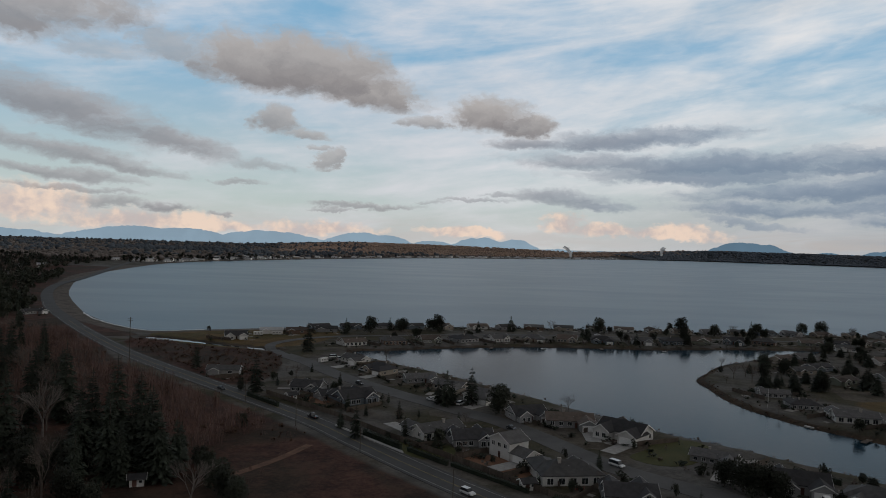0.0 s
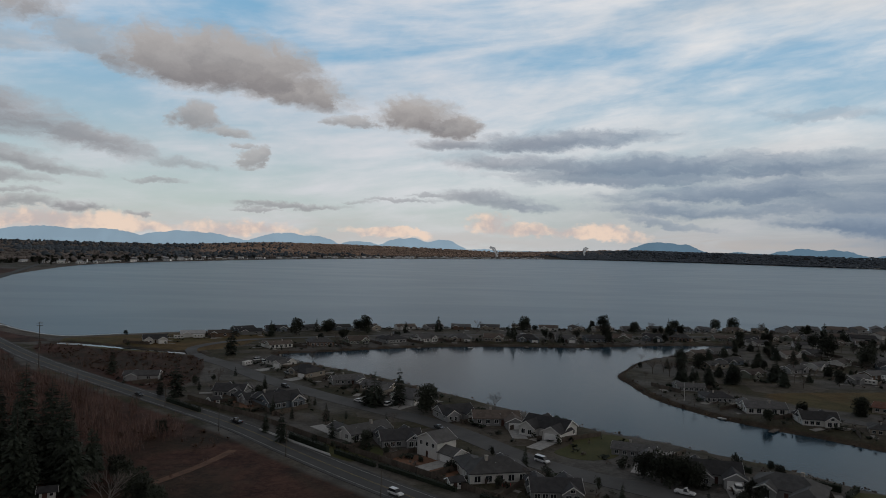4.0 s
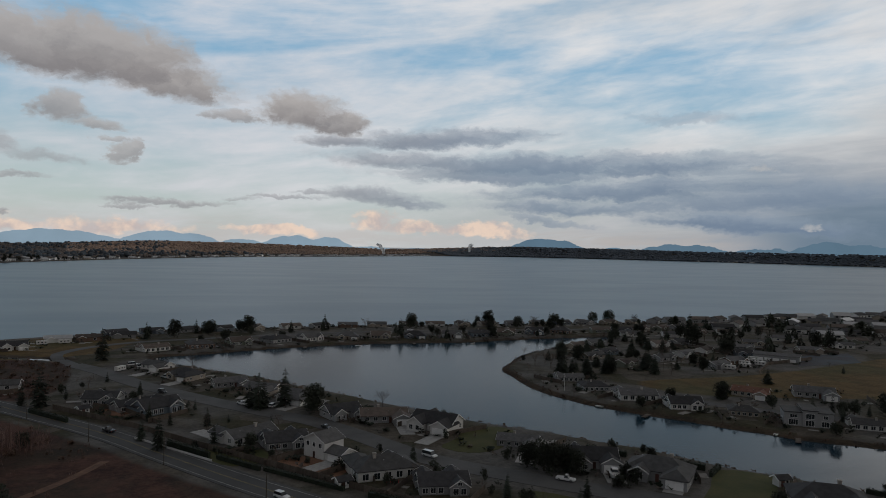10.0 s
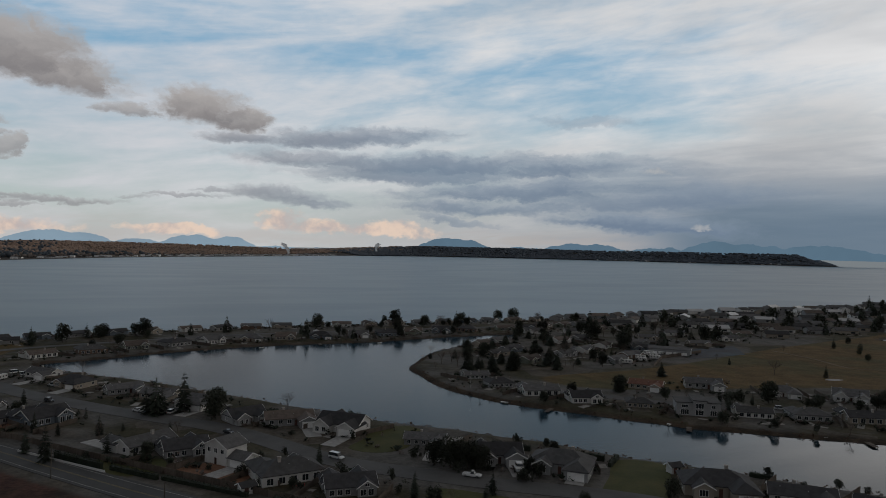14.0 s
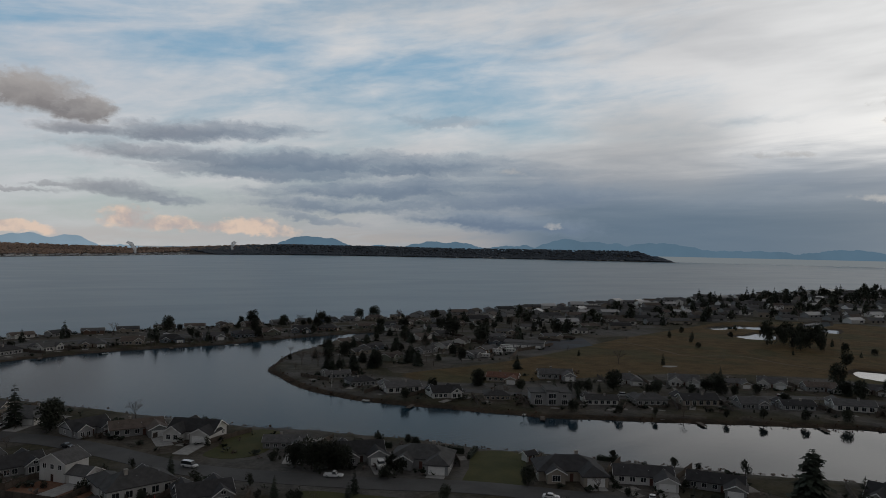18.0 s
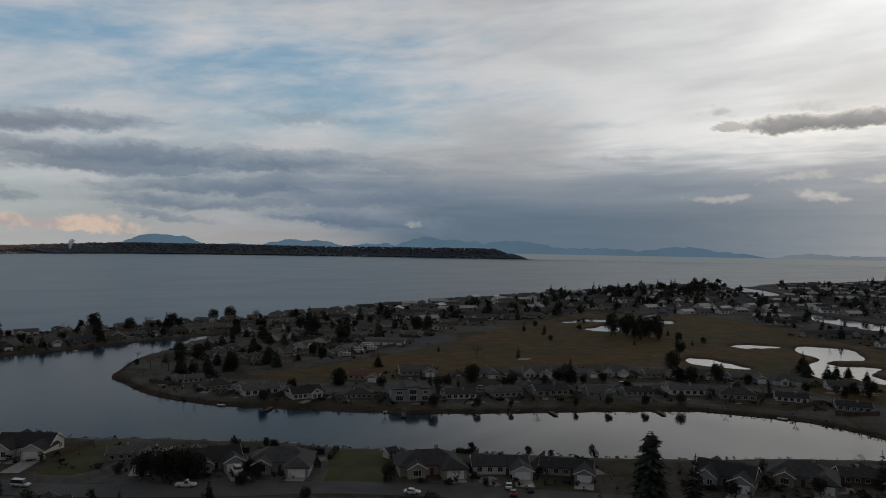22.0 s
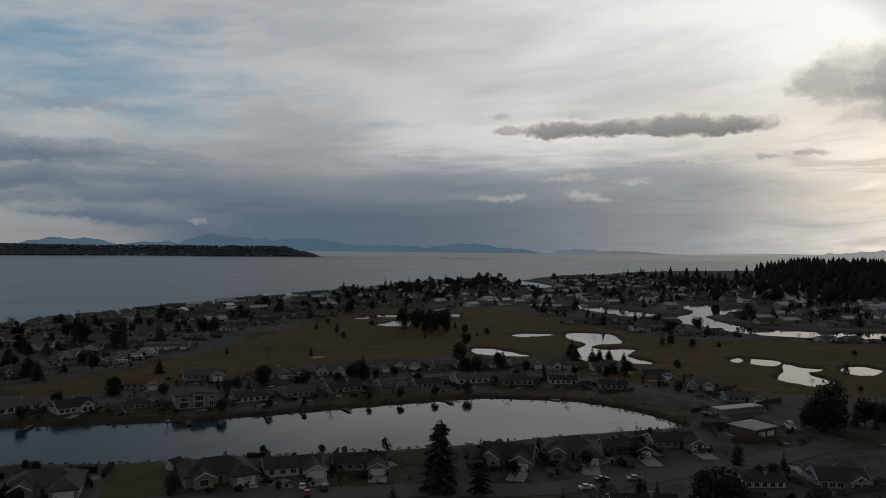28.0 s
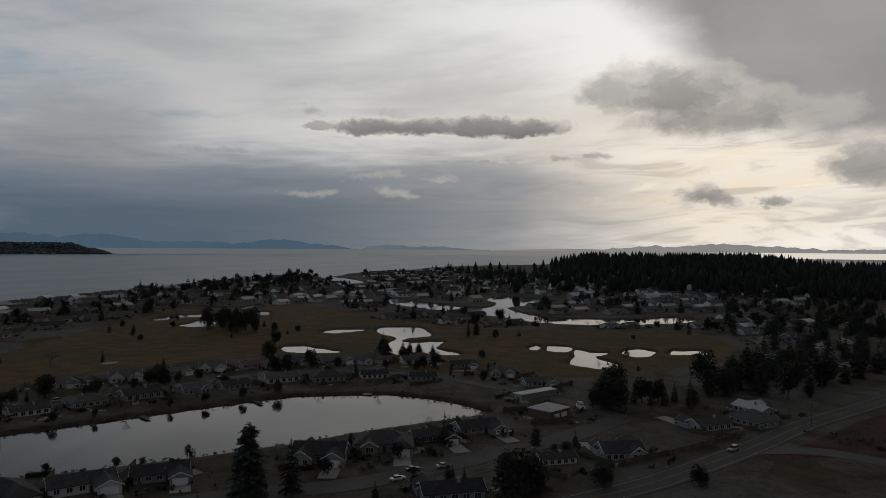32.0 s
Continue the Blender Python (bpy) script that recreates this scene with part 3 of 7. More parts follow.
SIDE_ROAD = smooth([(222, -36), (226, -52), (222, -66), (205, -92), (190, -130)], 4, False)
GOLF_DRIVE = smooth([(150, 262), (178, 232), (205, 208), (235, 190), (265, 174), (292, 158), (310, 128), (312, 95), (300, 62), (275, 22), (253, -1)], 4, False)
SPIT_ROAD = smooth([(-78, 357), (-92, 390), (-70, 425), (-20, 446), (60, 468), (150, 474), (240, 478), (330, 500), (450, 522), (600, 538), (800, 555), (1000, 572), (1200, 585)], 4, False)
GOLF = smooth([(182, 252), (166, 284), (215, 290), (262, 300), (366, 335), (470, 362), (560, 375), (640, 300), (560, 190), (500, 110), (520, -40), (420, -60), (330, 10), (322, 90), (345, 150), (335, 190), (280, 228)], 4)
BRUSH = smooth([(-330, 420), (-205, 402), (-150, 330), (-85, 262), (-46, 222), (-25, 195), (5, 160), (56, 105), (115, 48), (170, -6), (150, -60), (-60, -60), (-330, 60)], 4)
MEADOW = smooth([(-168, 425), (-148, 440), (-90, 468), (-62, 452), (-70, 400), (-92, 378), (-125, 372), (-160, 395)], 4)
MARSH = smooth([(-172, 392), (-150, 352), (-88, 283), (-70, 300), (-78, 350), (-92, 368), (-130, 380), (-160, 398)], 4)
SHORE_STRIP = smooth([(-172, 408), (-212, 446), (-256, 503), (-297, 562), (-392, 718), (-490, 948), (-545, 1190), (-700, 1190), (-620, 930), (-480, 700), (-380, 560), (-310, 480), (-220, 405)], 3)
GOLF_PATH = [(352, 326), (349, 296), (340, 264), (356, 255), (369, 245), (364, 217), (369, 194)]
BANK_SHRUBS = [(122, 286), (125, 262), (140, 237), (152, 222), (170, 202), (183, 190), (196, 180), (206, 172), (214, 166), (226, 157), (236, 149), (247, 140), (258, 131), (268, 118), (277, 96), (276, 74), (128, 318), (136, 346)]
FIELD_E = smooth([(215, -44), (240, -58), (300, -102), (400, -180), (330, -260), (180, -200), (205, -90), (222, -66)], 4)


def ground_height(pts):
    """Height of the ground, and how far each place lies from the bay and from the lakes."""
    pts = np.asarray(pts, float).reshape(-1, 2)
    r = np.hypot(pts[:, 0], pts[:, 1])
    az = np.degrees(np.arctan2(pts[:, 0], pts[:, 1]))
    sea = signed(pts, BAY)
    z = np.full(len(pts), 1.7)
    over = ss(r, 1500, 2300) * ss(az, 60, 52)
    z += over * (4 * ss(sea, 20, 500) + 5 * ss(sea, 300, 2500) + 30 * ss(sea, 150, 1500) * ss(az, -16, -6)) + ss(r, 2300, 3500) * ss(az, 9, 22) * ss(az, 60, 52) * (52 + 12 * ss(az, 36, 42) - 16 * ss(az, 47.5, 51.5)) * ss(sea, 5, 260)
    z += 27 * ss(r, 720, 1350) * ss(az, 81, 88) * (1 - 0.55 * ss(az, 99, 106)) * ss(sea, 10, 500)
    wet = np.full(len(pts), 1e9)
    near = np.where(r < 1700)[0]
    for loop, level, slope in WATER:
        lo, hi = loop.min(0) - 12, loop.max(0) + 12
        k = near[((pts[near] > lo) & (pts[near] < hi)).all(1)]
        if len(k):
            d = signed(pts[k], loop)
            wet[k] = np.minimum(wet[k], d)
            z[k] = np.minimum(z[k], level + np.maximum(d * slope, -1.2))
    shore = np.minimum(np.where(sea > 0, (0.075 + 0.2 * ss(r, 2300, 3500) * ss(az, 12, 24)) * sea, 0.05 * sea), 60)
    z = np.minimum(z, np.maximum(shore, -3.0))
    return z, sea, wet


def ground_z(x, y):
    """Height of the ground at one place."""
    return float(ground_height([(x, y)])[0][0])


# ---- parts and meshes ----
def mesh_object(name, verts, faces, mat, parent=None, smooth_faces=False):
    me = bpy.data.meshes.new(name)
    me.from_pydata([tuple(v) for v in verts], [], [tuple(f) for f in faces])
    if mat:
        me.materials.append(mat)
    if smooth_faces:
        me.shade_smooth()
    ob = new(name, me)
    if parent:
        ob.parent = parent
    return ob


def part(name, bm, mat, parent=None, label="", soft=False):
    """One mesh object from a bmesh, under a thing or a part."""
    me = bpy.data.meshes.new(name)
    bm.to_mesh(me)
    bm.free()
    if mat:
        me.materials.append(mat)
    if soft:
        me.shade_smooth()
    ob = new(name, me)
    if parent:
        ob.parent = parent
    if label:
        ob["label"] = label
    return ob


def share(ob, name, parent, m):
    """Another part on the mesh of ob."""
    o = new(name, ob.data)
    o.parent = parent
    o.matrix_basis = m
    return o


def box(bm, x0, x1, y0, y1, z0, z1):
    v = [bm.verts.new(p) for p in ((x0, y0, z0), (x1, y0, z0), (x1, y1, z0), (x0, y1, z0), (x0, y0, z1), (x1, y0, z1), (x1, y1, z1), (x0, y1, z1))]
    for f in ((3, 2, 1, 0), (4, 5, 6, 7), (0, 1, 5, 4), (1, 2, 6, 5), (2, 3, 7, 6), (3, 0, 4, 7)):
        bm.faces.new([v[i] for i in f])


def prism(bm, outline, place):
    """Extrude a closed outline between two positions: place(u, v, end) gives the point."""
    a = [bm.verts.new(place(u, v, 0)) for u, v in outline]
    b = [bm.verts.new(place(u, v, 1)) for u, v in outline]
    bm.faces.new(a), bm.faces.new(b[::-1])
    for i in range(len(a)):
        j = (i + 1) % len(a)
        bm.faces.new((a[j], a[i], b[i], b[j]))


def rod(bm, p, q, r0, r1=None, sides=6):
    p, q = Vector(p), Vector(q)
    r1 = r0 if r1 is None else r1
    d = (q - p).normalized()
    u = d.orthogonal().normalized()
    w = d.cross(u)
    ring = [[bm.verts.new(c + (u * math.cos(a) + w * math.sin(a)) * r) for a in (2 * math.pi * k / sides for k in range(sides))] for c, r in ((p, r0), (q, r1))]
    for k in range(sides):
        j = (k + 1) % sides
        bm.faces.new((ring[0][k], ring[0][j], ring[1][j], ring[1][k]))
    bm.faces.new(ring[0][::-1]), bm.faces.new(ring[1])


# ---- ground ----
def ground_material():
    m = bpy.data.materials.new("winter_ground")
    m.use_nodes = True
    n = Nodes(m.node_tree)
    where = n.add("ShaderNodeTexCoord").outputs["Object"]

    def zone(name):
        return n.add("ShaderNodeAttribute", attribute_name=name).outputs["Fac"]

    big, _ = n.noise(where, 0.018, 5.0, 0.6, 0.4)
    mid, _ = n.noise(where, 0.11, 5.0, 0.6, 0.3)
    small, _ = n.noise(where, 0.9, 4.0, 0.65)
    tone = n.math("ADD", n.math("MULTIPLY", mid, 0.55), n.math("MULTIPLY", small, 0.45))
    patch = n.step(tone, 0.36, 0.64)
    lawn = n.mix(patch, (0.033, 0.032, 0.017), (0.074, 0.063, 0.038))
    plots = n.add("ShaderNodeTexVoronoi")
    n.put(where, plots.inputs["Vector"])
    plots.inputs["Scale"].default_value = 0.075
    plot = n.split(plots.outputs["Color"])[0]
    lawn = n.mix(n.step(plot, 0.45, 0.55), lawn, n.mix(patch, (0.054, 0.046, 0.035), (0.120, 0.102, 0.081)))
    lawn = n.mix(n.step(big, 0.42, 0.6), lawn, n.mix(patch, (0.074, 0.070, 0.065), (0.140, 0.131, 0.121)))
    golf = n.mix(patch, (0.080, 0.051, 0.020), (0.148, 0.098, 0.040))
    golf = n.mix(n.step(big, 0.45, 0.6), golf, n.mix(patch, (0.062, 0.055, 0.023), (0.106, 0.086, 0.037)))
    brush = n.mix(patch, (0.036, 0.018, 0.014), (0.105, 0.052, 0.038))
    brush = n.mix(n.step(big, 0.46, 0.60), brush, n.mix(patch, (0.028, 0.022, 0.016), (0.062, 0.042, 0.030)))
    beach = n.mix(patch, (0.066, 0.055, 0.046), (0.15, 0.127, 0.108))
    bank = n.mix(patch, (0.030, 0.024, 0.018), (0.082, 0.060, 0.041))
    # wood floor, its tone lifted to stand in for distance haze
    wood = n.mix(patch, (0.060, 0.052, 0.046), (0.095, 0.082, 0.072))
    col = lawn
    for name, c in (("wood", wood), ("golf", golf), ("brush", brush), ("bank", bank), ("beach", beach)):
        edge = n.step(n.math("ADD", zone(name), n.math("MULTIPLY", n.math("SUBTRACT", small, 0.5), 0.5)), 0.3, 0.7)
        col = n.mix(edge, col, c)
    b = n.add("ShaderNodeBsdfPrincipled")
    n.put(col, b.inputs["Base Color"])
    b.inputs["Roughness"].default_value = 0.95
    b.inputs["Specular IOR Level"].default_value = 0.15
    bp = n.add("ShaderNodeBump")
    bp.inputs["Strength"].default_value = 0.5
    bp.inputs["Distance"].default_value = 0.6
    n.put(tone, bp.inputs["Height"])
    n.put(bp.outputs[0], b.inputs["Normal"])
    out = n.add("ShaderNodeOutputMaterial")
    n.put(b.outputs[0], out.inputs[0])
    return m


def polar_sheet(name, az, radii, height, mat):
    """A sheet in rings round the middle of the plan, closed all round."""
    a = np.radians(az)
    na, nr = len(az), len(radii)
    pts = np.stack([np.outer(radii, np.sin(a)), np.outer(radii, np.cos(a))], -1).reshape(-1, 2)
    extra = height(pts)
    verts = np.concatenate([pts, extra[0][:, None]], 1)
    i, j = np.meshgrid(np.arange(nr - 1), np.arange(na), indexing="ij")
    k = (j + 1) % na
    faces = np.stack([i * na + j, i * na + k, (i + 1) * na + k, (i + 1) * na + j], -1).reshape(-1, 4)[:, ::-1]
    me = bpy.data.meshes.new(name)
    me.vertices.add(len(verts)), me.loops.add(faces.size), me.polygons.add(len(faces))
    me.vertices.foreach_set("co", verts.astype(np.float32).ravel())
    me.loops.foreach_set("vertex_index", faces.astype(np.int32).ravel())
    me.polygons.foreach_set("loop_start", np.arange(0, faces.size, 4, dtype=np.int32))
    me.update(calc_edges=True)
    me.validate()
    me.materials.append(mat)
    me.shade_smooth()
    return new(name, me), pts, extra


AZ = np.concatenate([np.arange(-40, 116, 0.26), np.arange(118, 320, 4.0)])
RADII = 40 * 1.0125 ** np.arange(390)
RADII = np.concatenate([[-0.01, 20], RADII[RADII < 4900], [4900]])
ground, gp, (gz, gsea, gwet) = polar_sheet("ground", AZ, RADII, ground_height, ground_material())
tagged(ground, "flat winter land of dull lawns, brown golf course and reddish brush", "ground", kind="structure")


def zone(name, values):
    at = ground.data.attributes.new(name, "FLOAT", "POINT")
    at.data.foreach_set("value", np.clip(values, 0, 1).astype(np.float32))


gr = np.hypot(gp[:, 0], gp[:, 1])
gaz = np.degrees(np.arctan2(gp[:, 0], gp[:, 1]))
nearby = gr < 1500


def soft_zone(loop, width):
    out = np.zeros(len(gp))
    out[nearby] = ss(signed(gp[nearby], loop), width, -width)
    return out


zone("golf", np.maximum(soft_zone(GOLF, 6), soft_zone(MEADOW, 5)))
zone("brush", np.maximum(np.maximum(np.maximum(soft_zone(BRUSH, 5), soft_zone(SHORE_STRIP, 3)), soft_zone(MARSH, 4)), soft_zone(FIELD_E, 4)))
zone("bank", ss(gwet, 4.5, 1.0) * (gr < 1700))
zone("beach", ss(gsea, 20, 11) * (gr < 2200))
zone("wood", np.maximum(np.maximum(ss(gr, 1500, 2000), ss(gr, 520, 640) * ss(gaz, -24, -29)), ss(gr, 700, 900) * ss(gaz, 80, 86)))


def flat_disc(pts):
    return np.zeros(len(pts)), None


sea, _, _ = polar_sheet("sea", np.arange(0, 360, 4.0), np.array([60, 400, 1200, 2500, 4900.0]), flat_disc, M_SEA)
tagged(sea, "wide grey-blue bay with fine ripples", "sea", kind="structure")
for name, loop, level in [("lake", LAKE, 0.4), ("creek", CREEK, 0.9)] + [("pond", p, 0.7) for p in PONDS[:-2]] + [("canal", PONDS[-2], 0.5), ("canal", PONDS[-1], 0.2)]:
    (x0, y0), (x1, y1) = loop.min(0) - 3, loop.max(0) + 3
    c = ((x0 + x1) / 2, (y0 + y1) / 2)
    w = mesh_object(name, [(x - c[0], y - c[1], 0) for x, y in loop + (loop - loop.mean(0)) / np.linalg.norm(loop - loop.mean(0), axis=1)[:, None] * 1.2], [range(len(loop))], M_LAKE if name == "lake" else M_POND)
    w.location = (*c, level)
    if w.data.polygons[0].normal.z < 0:
        w.data.flip_normals()
    tagged(w, "calm dark lake mirroring the grey sky" if name == "lake" else "small still %s among brown grass mirroring the sky" % name, name, kind="structure")


def ribbon(name, line, width, lift, mat, label, category, shift=0.0, dash=None):
    """A strip along a line of the plan, with a small thickness, on the ground."""
    d = np.gradient(line, axis=0)
    d /= np.linalg.norm(d, axis=1)[:, None]
    side = np.stack([d[:, 1], -d[:, 0]], 1)
    mid = line + side * shift
    seg = np.concatenate([[0], np.cumsum(np.linalg.norm(np.diff(mid, axis=0), axis=1))])
    stops = np.arange(0, seg[-1], 4.0)
    mid = np.stack([np.interp(stops, seg, mid[:, k]) for k in (0, 1)], 1)
    side = np.stack([np.interp(stops, seg, side[:, k]) for k in (0, 1)], 1)
    a, b = mid - side * width / 2, mid + side * width / 2
    za, zb = ground_height(a)[0], ground_height(b)[0]
    z = np.maximum(za, zb) + lift
    verts, faces = [], []
    for i in range(len(mid)):
        verts += [(*a[i], z[i]), (*b[i], z[i]), (*b[i], z[i] - 0.3), (*a[i], z[i] - 0.3)]
    for i in range(len(mid) - 1):
        if dash and i % dash[1] >= dash[0]:
            continue
        p, q = 4 * i, 4 * i + 4
        faces += [(p, p + 1, q + 1, q), (p + 1, p + 2, q + 2, q + 1), (p + 3, p, q, q + 3)]
    ob = mesh_object(name, verts, faces, mat)
    if ob.data.polygons[0].normal.z < 0:
        ob.data.flip_normals()
    if category:
        tagged(ob, label, category, kind="structure")
    return ob


highway = ribbon("road", HIGHWAY, 9.6, 0.10, M_ASPHALT, "two-lane grey asphalt highway with pale edge lines", "road")
for shift, mat in ((-3.6, M_PAINT), (3.6, M_PAINT), (-0.16, M_YELLOW), (0.16, M_YELLOW)):
    ribbon("lane_line", HIGHWAY[20:], 0.12, 0.108, mat, "", "", shift).parent = highway
ribbon("road", STREET, 9.0, 0.09, M_LANE, "quiet grey village street between houses", "road")
ribbon("road", SIDE_ROAD, 8.0, 0.085, M_LANE, "side road joining the highway", "road")
ribbon("road", GOLF_DRIVE, 7.0, 0.085, M_LANE, "narrow grey street behind the lakeside houses", "road")
ribbon("road", SPIT_ROAD, 5.6, 0.08, M_LANE, "narrow grey street along the shore houses", "road")

M_FOAM = material("sea_foam", (0.62, 0.64, 0.65), 0.7, scale=0.3, fine=1.5, vary=0.3)
surf = smooth([(-262, 528), (-243, 501), (-226, 481), (-208, 463), (-192, 450), (-178, 443.5), (-164, 449), (-150, 456)], 6, False)
ribbon("surf", uneven(surf, 1.6, 0.2), 1.3, 0.10, M_FOAM, "thin white line of surf on the beach", "surf", 2.0)
M_SANDY = material("sandy_path", (0.15, 0.112, 0.07), 0.95, scale=0.2, fine=2.0, vary=0.3)
ribbon("path", smooth(GOLF_PATH, 5, False), 1.5, 0.05, M_SANDY, "worn sandy path over the golf course", "path")

# ---- builders: houses ----
rng = random.Random(7)
WINDOW_MESH = {}


def window(parent, m, w, h, bars=1):
    """A window with a white frame, mullions and a dark pane, facing -y at the pose m."""
    key = (round(w, 2), round(h, 2), bars)
    if key not in WINDOW_MESH:
        bm = bmesh.new()
        f = 0.09
        xs, solid = [-w / 2 - f, -w / 2], [True]
        for k in range(bars):
            c = -w / 2 + w * (k + 1) / (bars + 1)
            xs, solid = xs + [c - 0.035, c + 0.035], solid + [False, True]
        xs, solid = xs + [w / 2, w / 2 + f], solid + [False, True]
        zs = [-f, 0, h, h + f]
        lattice = [[[bm.verts.new((px, py, pz)) for pz in zs] for px in xs] for py in (-0.07, 0.05)]

        def full(a, b):
            return 0 <= a < len(xs) - 1 and 0 <= b < 3 and (solid[a] or b != 1)

        for a in range(len(xs) - 1):
            for b in range(3):
                if full(a, b):
                    p, q = lattice
                    bm.faces.new((p[a][b], p[a + 1][b], p[a + 1][b + 1], p[a][b + 1]))
                    for (da, db), (u, v) in (((-1, 0), ((0, 1), (0, 0))), ((1, 0), ((1, 0), (1, 1))), ((0, -1), ((0, 0), (1, 0))), ((0, 1), ((1, 1), (0, 1)))):
                        if not full(a + da, b + db):
                            bm.faces.new((p[a + v[0]][b + v[1]], p[a + u[0]][b + u[1]], q[a + u[0]][b + u[1]], q[a + v[0]][b + v[1]]))
        bmesh.ops.delete(bm, geom=[e for e in bm.verts if not e.link_faces], context="VERTS")
        o = part("window", bm, M_TRIM)
        bm = bmesh.new()
        box(bm, -w / 2, w / 2, -0.02, 0.03, 0, h)
        p = part("pane", bm, M_GLASS)
        WINDOW_MESH[key] = (o.data, p.data)
        bpy.data.objects.remove(o), bpy.data.objects.remove(p)
    a, b = WINDOW_MESH[key]
    o = new("window", a)
    o.parent, o.matrix_basis = parent, m
    p = new("pane", b)
    p.parent = o
    return o


def gable_outline(y0, y1, h, pitch, over, thick):
    ym, half = (y0 + y1) / 2, (y1 - y0) / 2
    lo, hi = h - over * pitch, h + half * pitch
    return [(y0 - over, lo), (ym, hi), (y1 + over, lo), (y1 + over, lo + thick), (ym, hi + thick * 1.15), (y0 - over, lo + thick)]


def house(name, blocks, windows, doors, walls, roofing, label, chimney=None, category="house", vents=()):
    """blocks: (x0, x1, y0, y1, eaves, roof, pitch), roof x or y: a gable with its ridge that way; h: hipped; f: flat.
    windows: (side, along, across, sill, w, h, bars); side s n e w. doors: (side, along, across, kind)."""
    top = new(name)
    tagged(top, label, category)
    wall, roof = bmesh.new(), bmesh.new()
    for x0, x1, y0, y1, h, kind, pitch in blocks:
        o, t = 0.55, 0.20
        if kind in "xy":
            a0, a1, b0, b1 = (x0, x1, y0, y1) if kind == "x" else (y0, y1, x0, x1)
            half = (b1 - b0) / 2

            def at(b, z, a):
                return (a, b, z) if kind == "x" else (b, a, z)

            prism(wall, [(b0, 0), (b1, 0), (b1, h), ((b0 + b1) / 2, h + half * pitch - 0.03), (b0, h)], lambda b, z, e: at(b, z, (a0, a1)[e]))
            prism(roof, gable_outline(b0, b1, h, pitch, o, t), lambda b, z, e: at(b, z, (a0 - o, a1 + o)[e]))
            for lo, hi in ((a0 - o - 0.05, a0 - o - 0.002), (a1 + o + 0.002, a1 + o + 0.05)):
                bm = bmesh.new()
                prism(bm, gable_outline(b0, b1, h - 0.08, pitch, o, t + 0.10), lambda b, z, e: at(b, z, (lo, hi)[e]))
                bmesh.ops.recalc_face_normals(bm, faces=bm.faces)
                part("barge_board", bm, M_TRIM, top)
        else:
            box(wall, x0, x1, y0, y1, 0, h)
            if kind == "h":
                w, d = x1 - x0, y1 - y0
                s = min(w, d) / 2 + o
                rise = s * pitch
                ex0, ex1, ey0, ey1 = x0 - o, x1 + o, y0 - o, y1 + o
                ridge = [(ex0 + s, (ey0 + ey1) / 2), (ex1 - s, (ey0 + ey1) / 2)] if w >= d else [((ex0 + ex1) / 2, ey0 + s), ((ex0 + ex1) / 2, ey1 - s)]
                z0, z1 = h - 0.12, h + 0.1
                lo = [roof.verts.new((x, y, z0)) for x, y in ((ex0, ey0), (ex1, ey0), (ex1, ey1), (ex0, ey1))]
                up = [roof.verts.new((x, y, z1)) for x, y in ((ex0, ey0), (ex1, ey0), (ex1, ey1), (ex0, ey1))]
                r = [roof.verts.new((x, y, z1 + rise)) for x, y in ridge]
                roof.faces.new(lo[::-1])
                for i in range(4):
                    roof.faces.new((lo[i], lo[(i + 1) % 4], up[(i + 1) % 4], up[i]))
                if w >= d:
                    for f in ((up[0], up[1], r[1], r[0]), (up[1], up[2], r[1]), (up[2], up[3], r[0], r[1]), (up[3], up[0], r[0])):
                        roof.faces.new(f)
                else:
                    for f in ((up[0], up[1], r[0]), (up[1], up[2], r[1], r[0]), (up[2], up[3], r[1]), (up[3], up[0], r[0], r[1])):
                        roof.faces.new(f)
            else:
                box(roof, x0 - 0.4, x1 + 0.4, y0 - 0.4, y1 + 0.4, h, h + 0.28)
    bmesh.ops.recalc_face_normals(wall, faces=wall.faces)
    bmesh.ops.recalc_face_normals(roof, faces=roof.faces)
    part("wall", wall, walls, top)
    part("roof", roof, roofing, top)
    turn = {"s": 0, "e": 90, "n": 180, "w": -90}

    def spot(side, along, across, z):
        x, y = (along, across) if side in "sn" else (across, along)
        return pose(x, y, z, 0, 0, turn[side])

    for side, along, across, sill, w, h, bars in windows:
        window(top, spot(side, along, across, sill), w, h, bars)
    for side, along, across, kind in doors:
        bm = bmesh.new()
        if kind == "garage":
            steps = [(0.05, 0.0)]
            for k in range(4):
                steps += [(-0.06, 0.02 + k * 0.57), (-0.06, 0.57 * (k + 1) - 0.05), (-0.03, 0.57 * (k + 1) - 0.04), (-0.03, 0.57 * (k + 1) + 0.01)]
            prism(bm, steps + [(0.05, 2.31)], lambda u, v, e: ((-2.45, 2.45)[e], u, v))
            bmesh.ops.recalc_face_normals(bm, faces=bm.faces)
            g = part("garage_door", bm, M_TRIM, top, "white panelled garage door")
        else:
            box(bm, -0.5, 0.5, -0.05, 0.05, 0.0, 2.05)
            g = part("door", bm, M_DOOR, top)
        g.matrix_basis = spot(side, along, across, 0.05)
    if vents:
        for px, py, pz in vents:
            bm = bmesh.new()
            rod(bm, (px, py, pz - 0.5), (px, py, pz + 0.25), 0.09, 0.09, 6)
            rod(bm, (px, py, pz + 0.25), (px, py, pz + 0.32), 0.16, 0.14, 6)
            part("roof_vent", bm, M_RIM, top)
